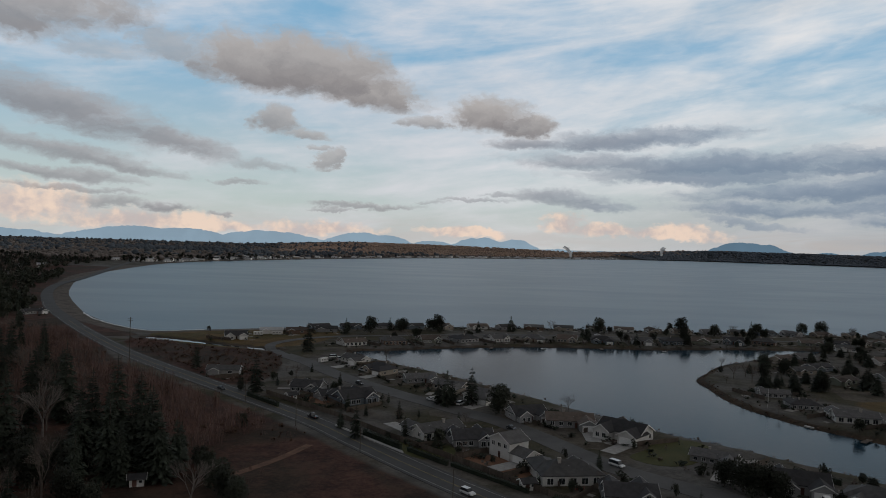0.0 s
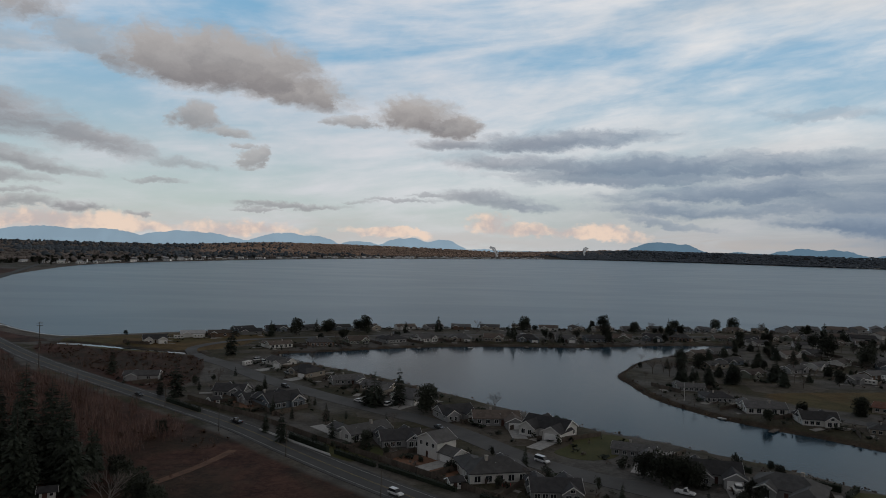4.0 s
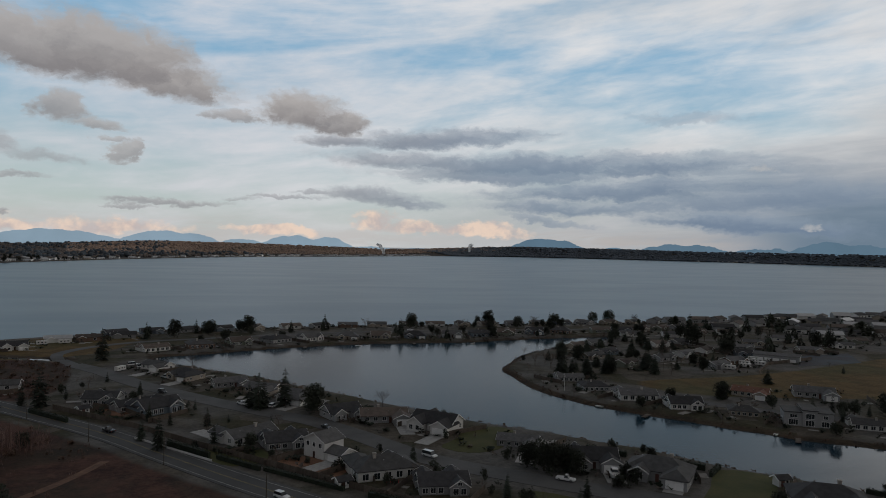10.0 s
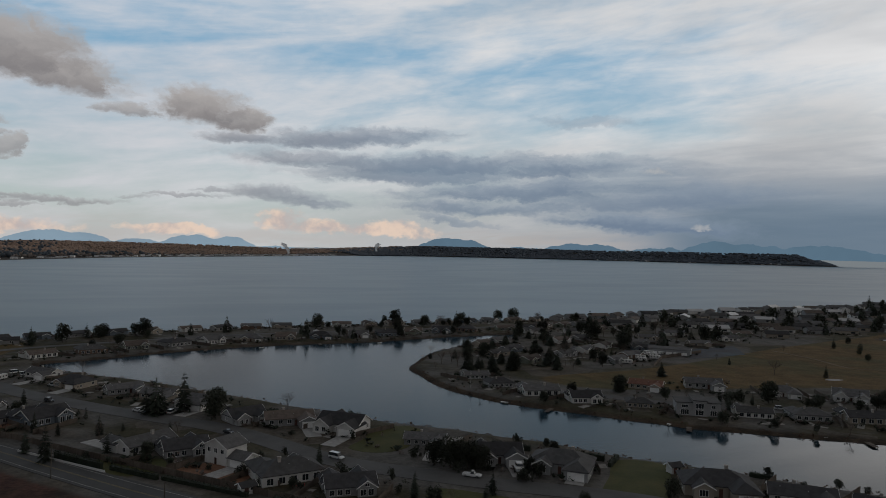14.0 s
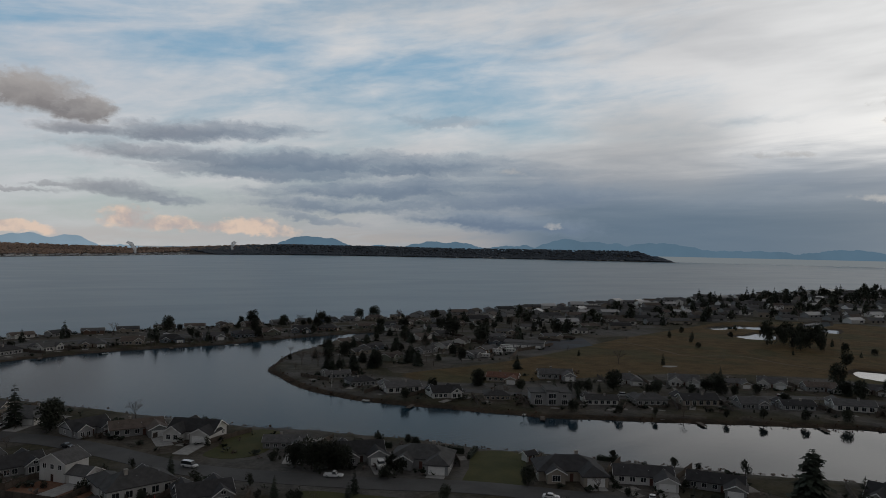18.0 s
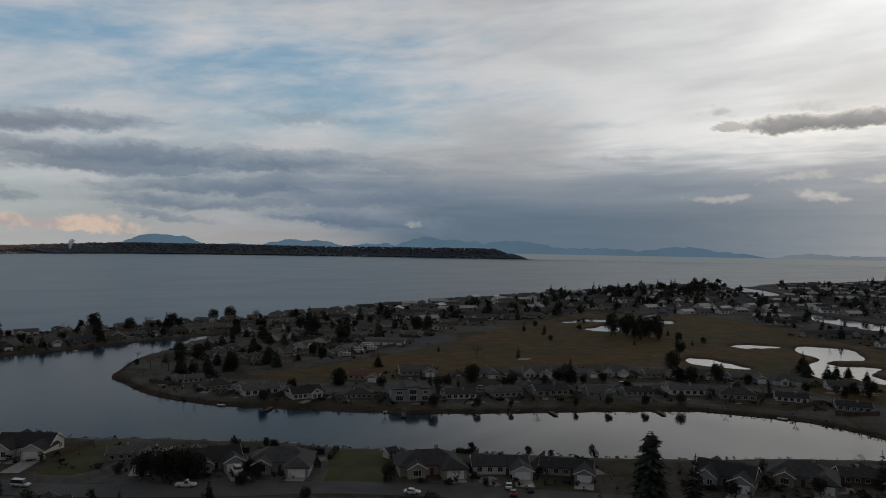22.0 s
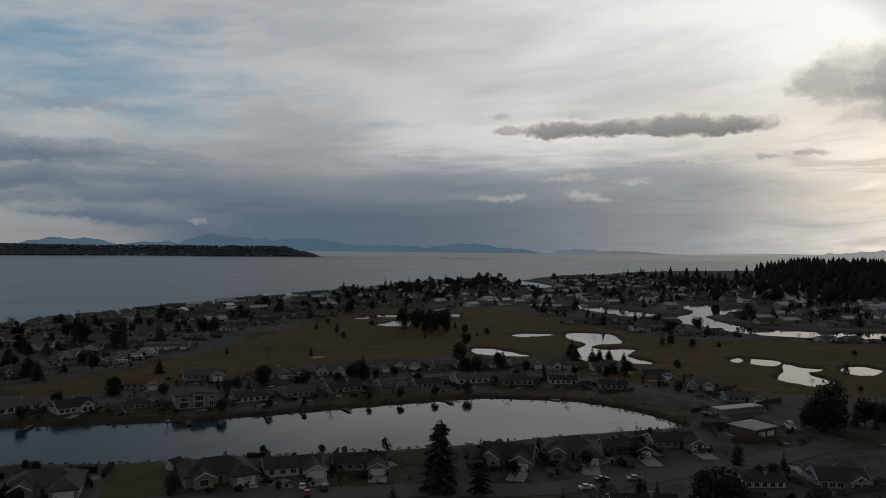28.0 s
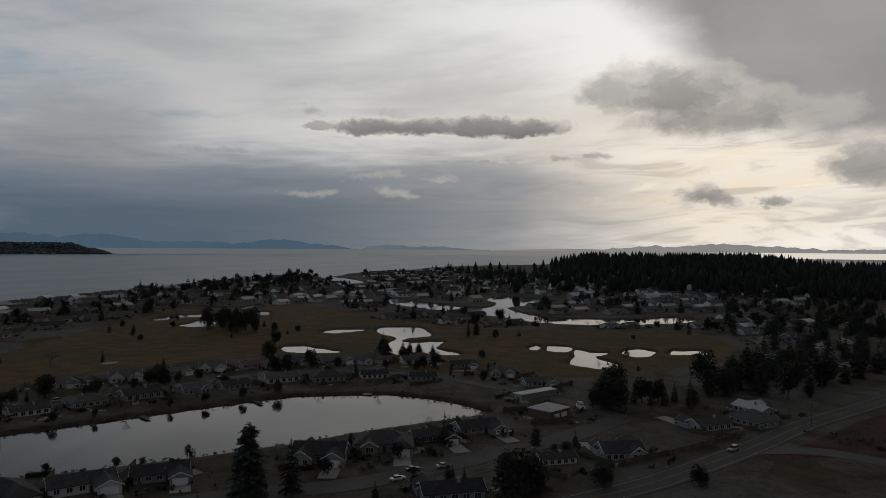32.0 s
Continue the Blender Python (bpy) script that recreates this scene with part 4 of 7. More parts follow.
    if chimney:
        x, y, z = chimney
        bm = bmesh.new()
        box(bm, x - 0.45, x + 0.45, y - 0.4, y + 0.4, z - 2.2, z)
        box(bm, x - 0.55, x + 0.55, y - 0.5, y + 0.5, z, z + 0.18)
        part("chimney", bm, M_BRICK, top)
    return top


WALLS = dict(white=(M_WHITE, "white"), grey=(M_GREY, "grey"), tan=(M_TAN, "tan"), blue=(M_BLUE, "blue-grey"), sage=(M_SAGE, "sage-green"), brown=(M_BROWNW, "brown"))
ROOFS = dict(grey=(M_ROOF_GREY, "grey shingle"), brown=(M_ROOF_BROWN, "brown shingle"), dark=(M_ROOF_DARK, "charcoal shingle"), red=(M_ROOF_RED, "red-brown"), metal=(M_ROOF_METAL, "pale metal"))


def row_windows(side, x0, x1, across, n, sill=0.9, w=1.5, h=1.3, bars=1):
    return [(side, x0 + (x1 - x0) * (k + 0.5) / n, across, sill, w, h, bars) for k in range(n)]


def rambler(walls, roof, note=""):
    """A long low house under one gable, with a garage wing to the street."""
    return house("house", [(-9, 9, -4.5, 4.5, 2.7, "x", 0.42), (3, 9.6, -10, -2, 2.7, "y", 0.42)],
                 row_windows("n", -8.5, 8.5, 4.5, 5, 0.5, 1.9, 1.7) + row_windows("s", -8.5, 1.5, -4.5, 3) + row_windows("w", -3, 3, -9, 2) + row_windows("e", -1, 4, 9, 1),
                 [("s", 6.3, -10, "garage"), ("s", 2.2, -4.5, "door")], WALLS[walls][0], ROOFS[roof][0],
                 "low %s house under a %s gable roof with garage%s" % (WALLS[walls][1], ROOFS[roof][1], note), chimney=(-2, 1.0, 5.4), vents=((-6.0, -1.6, 3.95), (1.5, -2.4, 3.6), (5.0, 1.8, 3.85)))


def hipped(walls, roof, note=""):
    """A broad house under hipped roofs with a small front gable."""
    return house("house", [(-9, 9, -5.5, 5.5, 2.8, "h", 0.46), (-7, -2, -8, 0, 2.8, "y", 0.5), (2.5, 9.4, -10.5, 0, 2.8, "h", 0.46)],
                 row_windows("n", -8.5, 8.5, 5.5, 5, 0.5, 1.8, 1.6) + [("s", -4.5, -8, 0.8, 2.2, 1.5, 2), ("w", -2, -9, 0.9, 1.5, 1.3, 1), ("w", 2.5, -9, 0.9, 1.5, 1.3, 1), ("e", 2.5, 9, 0.9, 1.5, 1.3, 1), ("e", -6, 9.4, 0.9, 1.2, 1.1, 1)],
                 [("s", 6, -10.5, "garage"), ("s", 0.3, -5.5, "door")], WALLS[walls][0], ROOFS[roof][0],
                 "broad %s house under a hipped %s roof%s" % (WALLS[walls][1], ROOFS[roof][1], note), chimney=(3.0, 1.2, 6.2), vents=((-5.5, 2.0, 4.5), (0.5, 2.4, 4.3)))


def cross_gable(walls, roof, note=""):
    """A house of crossing gables with white barge boards."""
    return house("house", [(-8, 8, -5, 5, 2.9, "x", 0.5), (-7.5, -1.5, -8.5, 6.8, 2.9, "y", 0.62), (2, 8.4, -9, 0, 2.9, "y", 0.5)],
                 row_windows("n", -7, -2, 6.8, 2, 0.5, 1.7, 1.8) + row_windows("n", 0, 7.5, 5, 3, 0.6, 1.6, 1.5) + row_windows("s", -7, -2, -8.5, 2, 0.8, 1.3, 1.4)
                 + [("n", -4.5, 6.8, 3.1, 1.4, 0.9, 1), ("w", -5, -7.5, 0.9, 1.4, 1.2, 1), ("w", 1, -8, 0.9, 1.5, 1.2, 1), ("e", 2.5, 8, 0.9, 1.5, 1.2, 1)],
                 [("s", 5.2, -9, "garage"), ("s", 0.3, -5, "door")], WALLS[walls][0], ROOFS[roof][0],
                 "%s house with crossing white-edged gables under %s roof%s" % (WALLS[walls][1], ROOFS[roof][1], note))


def two_storey(walls, roof, note=""):
    return house("house", [(-5, 5, -4.5, 4.5, 5.6, "y", 0.45), (4.9, 12, -4, 3, 2.8, "x", 0.45)],
                 row_windows("n", -4.5, 4.5, 4.5, 3, 3.6, 1.3, 1.3) + row_windows("n", -4.5, 4.5, 4.5, 3, 0.6, 1.6, 1.6) + row_windows("s", -4.5, 4.5, -4.5, 3, 3.6, 1.3, 1.3)
                 + row_windows("w", -3.5, 3.5, -5, 2, 3.6, 1.2, 1.3) + row_windows("w", -3.5, 3.5, -5, 2, 0.8, 1.4, 1.3) + [("e", -0.5, 12, 0.9, 1.3, 1.1, 1), ("n", 8.5, 3, 0.9, 1.8, 1.3, 1)],
                 [("s", 8.6, -4, "garage"), ("s", 0, -4.5, "door")], WALLS[walls][0], ROOFS[roof][0],
                 "two-storey %s house with %s roof and low garage wing%s" % (WALLS[walls][1], ROOFS[roof][1], note))


def lake_villa(walls, roof, note=""):
    """The tall lakeside house with three window bays."""
    return house("house", [(-9, -3, -6, 6, 5.4, "f", 0), (-3, 2.5, -6, 6.6, 6.2, "f", 0), (2.5, 9.5, -6, 6, 5.2, "f", 0)],
                 [("n", -6, 6, 0.5, 2.6, 1.9, 2), ("n", -6, 6, 3.4, 1.6, 1.2, 1), ("n", -0.2, 6.6, 0.5, 3.2, 2.0, 2), ("n", -0.2, 6.6, 3.2, 3.2, 1.9, 2), ("n", 6, 6, 0.5, 3.4, 2.0, 3), ("n", 6, 6, 3.2, 2.6, 1.2, 2),
                  ("e", 0, 9.5, 0.9, 1.6, 1.4, 1), ("w", 0, -9, 0.9, 1.6, 1.4, 1)],
                 [("s", 6, -6, "garage"), ("s", 0, -6, "door")], WALLS[walls][0], ROOFS[roof][0],
                 "tall %s lakeside house with three flat-roofed window bays%s" % (WALLS[walls][1], note))


def far_house(walls, roof, wing=True):
    """A house some way off: walls, roof and its larger windows."""
    blocks = [(-9, 9, -4.5, 4.5, 2.8, "x", 0.38)] + ([(2, 8, -7.5, 6.5, 2.8, "y", 0.42)] if wing else [(-7, -2, -6.5, 5.6, 2.8, "y", 0.42)])
    return house("house", blocks, [("n", -5 if wing else -3.5, 4.5 if wing else 5.6, 0.6, 2.2, 1.6, 1), ("n", 4, 6.5 if wing else 4.5, 0.6, 2.4, 1.7, 1), ("n", -1.2 if wing else 1.2, 4.5, 0.7, 1.6, 1.4, 1), ("w", 0, -9, 0.9, 1.6, 1.3, 1), ("s", -4 if wing else 4, -4.5, 0.9, 2.0, 1.3, 1)],
                 [], WALLS[walls][0], ROOFS[roof][0], "small %s village house with a %s roof" % (WALLS[walls][1], ROOFS[roof][1]))


PROTO = {}


def place_house(kind, walls, roof, x, y, turn, note="", group="", scale=0.74):
    """Put a house of a kind on the ground; the first of a kind is built, the others are copies."""
    key = (kind, walls, roof, note, scale)
    m = pose(x, y, ground_z(x, y) - 0.05, 0, 0, turn)
    size = Matrix.Diagonal((scale, scale, scale * 1.08, 1))
    if key not in PROTO:
        PROTO[key] = {"rambler": rambler, "hipped": hipped, "cross": cross_gable, "two": two_storey, "villa": lake_villa}[kind](walls, roof, note) if kind not in ("far", "farwing") else far_house(walls, roof, kind == "farwing")
        PROTO[key].matrix_basis = m @ size
        ob = PROTO[key]
    else:
        ob = copy_thing(PROTO[key], m)
    if group:
        ob["group"] = group
    HOUSES.append((x, y))
    return ob


HOUSES = []


def facing(x, y, line):
    """The turn that sets a front towards the nearest place of a line."""
    d = line - (x, y)
    k = np.argmin((d**2).sum(1))
    return math.degrees(math.atan2(d[k][0], -d[k][1]))


# ---- builders: trees ----
def kite(v, f, base, tip, width, lift=0.0):
    """A leaf-like face from base to tip."""
    base, tip = Vector(base), Vector(tip)
    d = tip - base
    side = Vector((-d.y, d.x, 0))
    if side.length < 1e-4:
        side = Vector((1, 0, 0))
    side = side.normalized() * width / 2
    mid = base + d * 0.45 + Vector((0, 0, lift))
    i = len(v)
    v += [base, mid - side, tip, mid + side]
    f.append((i, i + 1, i + 2, i + 3))


def trunk_mesh(name, h, r, mat, parent, lean=0.0, sides=7):
    bm = bmesh.new()
    n = 4
    for k in range(n):
        a, b = k / n, (k + 1) / n
        rod(bm, (lean * a * h, 0, a * h - (0.2 if k == 0 else 0)), (lean * b * h, 0, b * h), r * (1 - 0.8 * a), r * (1 - 0.8 * b), sides)
    return part(name, bm, mat, parent)


def conifer(h, r, levels, per, seed, label, bare=0.08, ragged=0.35):
    g = random.Random(seed)
    top = new("conifer_tree")
    tagged(top, label, "tree")
    trunk_mesh("trunk", h * 0.96, h * 0.018 + 0.05, M_BARK, top, 0.0, 5)
    v, f = [], []
    for i in range(levels):
        t = (i + g.random() * 0.6) / levels
        z = h * (bare + (1 - bare) * t)
        reach = r * (1 - t) ** 0.8 * (0.55 + 0.45 * min(1, t * 6)) + 0.12 * r * (1 - t)
        for k in range(per):
            a = 2 * math.pi * (k + g.random()) / per
            L = reach * (1 - ragged + ragged * 1.6 * g.random()) + 0.1
            dz = -L * (0.18 + 0.3 * g.random()) + (0.25 * L if t > 0.75 else 0)
            tip = (math.cos(a) * L, math.sin(a) * L, z + dz)
            kite(v, f, (0, 0, z + 0.1 * L), tip, L * (0.45 + 0.3 * g.random()), 0.14 * L)
            kite(v, f, (math.cos(a) * L * 0.25, math.sin(a) * L * 0.25, z), (math.cos(a + 0.3) * L * 0.9, math.sin(a + 0.3) * L * 0.9, z + dz - 0.22 * L), L * 0.35, -0.1 * L)
            # hanging twigs
            kite(v, f, (math.cos(a) * L * 0.6, math.sin(a) * L * 0.6, z + dz * 0.4 + 0.15 * L), (math.cos(a + 0.1) * L * 0.75, math.sin(a + 0.1) * L * 0.75, z + dz - 0.42 * L), L * 0.3)
    kite(v, f, (0, 0, h * 0.9), (0.02, 0, h * 1.01), r * 0.12)
    mesh_object("crown", v, f, M_FIR, top)
    return top


def fir(h, r, levels, seed, label, dense=1.25, taper=0.68):
    """A tall fir: tiers of drooping limbs, each with side sprays, and a thin ragged top."""
    g = random.Random(seed)
    top = new("conifer_tree")
    tagged(top, label, "tree")
    trunk_mesh("trunk", h * 0.97, h * 0.016, M_BARK, top, 0.0, 6)
    v, f = [], []
    for i in range(levels):
        t = (i + 0.7 * g.random()) / levels
        z = h * (0.06 + 0.93 * t)
        reach = r * (1 - t) ** taper * g.uniform(0.72, 1.1) * (0.75 + 0.25 * min(1, t * 5))
        for k in range(10 if t < 0.8 else 7):
            a = 6.283 * (k + g.random()) / 10
            L = reach * g.choice((0.45, 0.75, 0.9, 1.0, 1.1)) + 0.15
            droop = -L * g.uniform(0.1, 0.42) + (0.35 * L if t > 0.7 else 0)
            c, s = math.cos(a), math.sin(a)
            kite(v, f, (0, 0, z), (c * L, s * L, z + droop), L * 0.28 * dense, 0.10 * L)
            for q in (0.35, 0.6, 0.82):
                e = a + g.choice((-1, 1)) * g.uniform(0.35, 0.8)
                b = (c * L * q, s * L * q, z + droop * q + 0.06 * L)
                m = L * 0.42 * (1.15 - q * 0.5)
                kite(v, f, b, (b[0] + math.cos(e) * m, b[1] + math.sin(e) * m, b[2] - m * g.uniform(0.2, 0.75)), m * 0.5 * dense, 0.02)
    kite(v, f, (0, 0, h * 0.9), (0.02, 0, h * 1.02), r * 0.08)
    mesh_object("crown", v, f, M_FIR, top)
    return top


def leafy(h, r, lumps, leaves, seed, label, mat=None, name="evergreen_tree", trunk=0.22, flat=1.0, size=0.5, category="tree"):
    """A broad crown: lumps of many small leaf tufts, with gaps between."""
    g = random.Random(seed)
    top = new(name)
    tagged(top, label, category)
    trunk_mesh("trunk", h * 0.7, h * 0.022 + 0.05, M_BARK, top, 0.03, 5)
    v, f = [], []
    z0 = h * trunk
    for i in range(lumps):
        a, q = 2 * math.pi * g.random(), math.sqrt(g.random())
        zz = z0 + (h - z0) * (0.18 + 0.66 * g.random())
        k = 1 - abs((zz - z0) / (h - z0) - 0.45) * 0.9
        c = Vector((math.cos(a) * r * 0.68 * q * k, math.sin(a) * r * 0.68 * q * k, zz))
        lr = r * (0.28 + 0.24 * g.random())
        for j in range(leaves):
            d = Vector((g.gauss(0, 1), g.gauss(0, 1), g.gauss(0, 1) * flat)).normalized()
            p = c + d * lr * (0.55 + 0.5 * g.random())
            e = (d + Vector((g.gauss(0, 0.7), g.gauss(0, 0.7), g.gauss(0, 0.7)))).normalized() * size * (0.6 + 0.8 * g.random())
            kite(v, f, p - e * 0.5, p + e * 0.5, size * (0.5 + 0.5 * g.random()), 0.1)
    mesh_object("crown", v, f, mat or M_LEAF, top)
    return top


def twig(bm, p, q, r0, r1):
    """A three-sided open rod."""
    d = (q - p).normalized()
    u = d.orthogonal().normalized()
    w = d.cross(u)
    ring = [[bm.verts.new(c + (u * math.cos(a) + w * math.sin(a)) * r) for a in (0, 2.094, 4.189)] for c, r in ((p, r0), (q, r1))]
    for k in range(3):
        bm.faces.new((ring[0][k], ring[0][(k + 1) % 3], ring[1][(k + 1) % 3], ring[1][k]))


def bare_tree(h, spread, seed, label, mat, depth=4, name="bare_tree", thick=1.0):
    g = random.Random(seed)
    top = new(name)
    tagged(top, label, "tree")
    trunk = bmesh.new()
    rod(trunk, (0, 0, -0.2), (0, 0, h * 0.3), h * 0.022, h * 0.017, 5)
    part("trunk", trunk, mat, top)
    bm = bmesh.new()

    def grow(p, d, L, r, k):
        q = p + d * L
        twig(bm, p, q, r, r * 0.65)
        if k == 0:
            return
        for i in range(3 if k > 1 else 4):
            e = (d + Vector((g.gauss(0, spread), g.gauss(0, spread), g.gauss(0.12, spread * 0.6)))).normalized()
            grow(q if i else p + d * L * 0.6, e, L * (0.62 + 0.2 * g.random()), r * 0.6, k - 1)

    for i in range(4):
        a = 2 * math.pi * i / 4 + g.random()
        grow(Vector((0, 0, h * (0.22 + 0.08 * g.random()))), Vector((math.cos(a) * spread, math.sin(a) * spread, 1)).normalized(), h * 0.25, h * 0.011 * thick, depth)
    part("crown", bm, mat, top)
    return top


def placed(top, x, y, turn=0.0, scale=1.0, dz=0.0):
    top.matrix_basis = pose(x, y, ground_z(x, y) + dz, 0, 0, turn) @ Matrix.Scale(scale, 4)
    return top


class Kind:
    """A kind of tree: built once, then copied."""

    def __init__(self, make):
        self.make, self.first = make, None

    def put(self, x, y, scale=1.0, label="", group="", z=None, tall=1.0):
        z = ground_z(x, y) if z is None else z
        m = pose(x, y, z - 0.05, 0, 0, rng.uniform(0, 360)) @ Matrix.Diagonal((scale, scale, scale * tall, 1))
        if self.first is None:
            self.first = self.make()
            self.first.matrix_basis = m
            ob = self.first
        else:
            ob = copy_thing(self.first, Matrix.Identity(4))
            ob.matrix_basis = m
        if label:
            ob["label"] = label
        if group:
            ob["group"] = group
        return ob


FIR_NEAR = Kind(lambda: fir(18, 4.6, 30, 1, "tall dark green fir tree with drooping ragged branches"))
FIR_TALL = Kind(lambda: fir(24, 5.2, 34, 41, "tall ragged dark fir with gaps between its branches"))
FIR_MID = [Kind(lambda s=s, r=r, n=n: fir(10, r, n, s, "dark green conifer beside the houses")) for s, r, n in ((2, 2.7, 18), (3, 3.2, 17), (4, 2.2, 18))]
FIR_DIST = [Kind(lambda s=s: conifer(10, 3.2, 10, 6, s, "far dark conifer in the village", ragged=0.5)) for s in (5, 6)]
ROUND_DIST = [Kind(lambda s=s: leafy(7.4, 3.9, 11, 12, s, "far dark rounded tree among houses", size=2.0, trunk=0.1)) for s in (13, 14)]
FIR_FAR = [Kind(lambda s=s: conifer(10, 3.4, 9, 6, s, "small dark conifer among village houses", ragged=0.6)) for s in (5, 6)]
ROUND_NEAR = [Kind(lambda s=s: leafy(7, 3.8, 32, 70, s, "dense dark evergreen tree with rounded uneven crown", size=0.55, trunk=0.03)) for s in (11, 12)]
ROUND_FAR = [Kind(lambda s=s: leafy(7.4, 3.9, 22, 56, s, "dark rounded evergreen tree among the houses", size=0.75, trunk=0.08)) for s in (13, 14)]
CONE = [Kind(lambda s=s: fir(9.6, 4.4, 22, s, "broad dark conical evergreen tree", 1.7, 0.95)) for s in (44, 45)]
BALL = Kind(lambda: leafy(4.6, 1.5, 16, 60, 15, "small clipped round-headed tree on a thin trunk by the lake", trunk=0.36, size=0.28))
SHRUB = [Kind(lambda s=s: leafy(1.8, 1.3, 7, 30, s, "low dark garden shrub", name="shrub", trunk=0.05, size=0.35, category="shrub")) for s in (16, 17)]
BRUSH_BUSH = [Kind(lambda s=s: leafy(2.2, 1.9, 9, 26, s, "leafless reddish-brown brush thicket", M_BRUSHY, "thicket", 0.02, size=0.5, category="shrub")) for s in (18, 19)]
BARE = [Kind(lambda s=s: bare_tree(9, 0.55, s, "leafless tree with a haze of fine grey twigs", M_BARE, 4)) for s in (21, 22)]
BARE_FAR = [Kind(lambda s=s: bare_tree(8, 0.6, s, "small leafless grey-brown tree", M_BARE, 3)) for s in (23, 24)]
BARE_DIST = [Kind(lambda s=s: bare_tree(8, 0.6, s, "far small leafless grey-brown tree", M_BARE, 2, thick=2.0)) for s in (23, 24)]
ALDER = [Kind(lambda s=s: bare_tree(14, 0.42, s, "tall leafless grey-brown alder in the woods", M_BARE, 4)) for s in (26, 27)]
BIRCH = Kind(lambda: bare_tree(16, 0.4, 25, "tall leafless birch with pale trunk and branches", M_BIRCH, 4))

# ---- the village on the near side of the lake ----
# kind, walls, roof, place, turn of the ridge, size
NEAR = [
    ("cross", "grey", "dark", -50, 274, 168, 0.72), ("rambler", "grey", "dark", -38, 263, 211, 0.72), ("cross", "blue", "dark", -30, 257, 218, 0.84), ("rambler", "white", "grey", 0, 217, 216, 0.82), ("cross", "grey", "dark", 10, 209, 192, 0.74),
    ("two", "white", "grey", 20, 198, -52, 0.80), ("hipped", "white", "grey", 33, 179, 188, 0.86), ("cross", "grey", "dark", 45, 165, 175, 0.74),
    ("cross", "white", "dark", 58, 221, -42, 0.90), ("rambler", "grey", "brown", 43, 234, -3, 0.84), ("cross", "grey", "dark", 30, 242, 21, 0.74), ("rambler", "grey", "grey", -8, 299, 18, 0.72), ("hipped", "tan", "dark", -26, 318, -40, 0.74), ("rambler", "white", "grey", -40, 342, -40, 0.74), ("rambler", "tan", "grey", 5, 285, -35, 0.74), ("hipped", "white", "grey", 17, 268, -40, 0.74),
    ("rambler", "grey", "grey", 77, 198, -30, 0.66), ("cross", "grey", "dark", 90, 177, -18, 0.82), ("hipped", "grey", "grey", 103, 164, -43, 0.88), ("hipped", "tan", "dark", 130, 137, -31, 0.90), ("rambler", "white", "dark", 144, 124, -42, 0.80), ("rambler", "grey", "dark", 156, 111, -56, 0.74),
    ("cross", "grey", "dark", 181, 79, -77, 0.86), ("hipped", "tan", "grey", 196, 66, -72, 0.86), ("rambler", "brown", "dark", 208, 55, -57, 0.70), ("rambler", "grey", "dark", 222, 44, -53, 0.76),
    ("rambler", "grey", "grey", 246, -28, 126, 0.74), ("cross", "grey", "dark", 206, 0, 114, 0.74), ("rambler", "white", "dark", 196, 17, 120, 0.58), ("rambler", "grey", "dark", 162, 38, 118, 0.80),
]
for kind, w, r, x, y, turn, size in NEAR:
    place_house(kind, w, r, x, y, turn, group="houses along the street", scale=size)
PEN = [("rambler", "white", "grey", 147, 252, 168, 0.80), ("cross", "white", "dark", 157, 235, 164, 0.74), ("hipped", "tan", "grey", 173, 222, 147, 0.56), ("villa", "grey", "grey", 186, 206, 147, 0.82), ("rambler", "white", "grey", 203, 196, 147, 0.68), ("hipped", "grey", "grey", 220, 187, 150, 0.68),
       ("rambler", "tan", "dark", 236, 177, 152, 0.80), ("cross", "grey", "grey", 250, 163, 146, 0.66), ("rambler", "grey", "dark", 263, 153, 146, 0.68), ("rambler", "white", "grey", 281, 141, 134, 0.80), ("hipped", "tan", "grey", 289, 123, 125, 0.76), ("rambler", "white", "dark", 301, 106, 115, 0.66), ("rambler", "grey", "dark", 302, 84, 114, 0.66), ("rambler", "grey", "grey", 137, 292, 169, 0.62), ("hipped", "grey", "dark", 139, 272, 170, 0.60)]
for kind, w, r, x, y, turn, size in PEN:
    place_house(kind, w, r, x, y, turn, group="houses along the lake", scale=size)

# ---- trees that stand out ----
FIR_BROAD = Kind(lambda: fir(17.2, 5.6, 40, 46, "big dense dark fir with ragged lobed outline", 2.3, 0.5))
FIR_BROAD.put(151, 84)
FIR_MID[0].put(155, 75, 1.3)
FIR_MID[2].put(204, 50, 1.0)
for x, y, h in ((148, 297, 9.6), (170, 316, 8.0), (187, 313, 9.8), (182, 247, 7.3), (376, 116, 8.7), (380, 108, 6.8), (372, 111, 7.6), (384, 101, 6.0), (378, 128, 11.0), (366, 122, 9.0), (173, 20, 10.0), (224, 272, 7.0), (176, 330, 8.0), (196, 326, 9.0), (158, 318, 7.5)):
    CONE[int(x + y) % 2].put(x, y, h / 9.6)

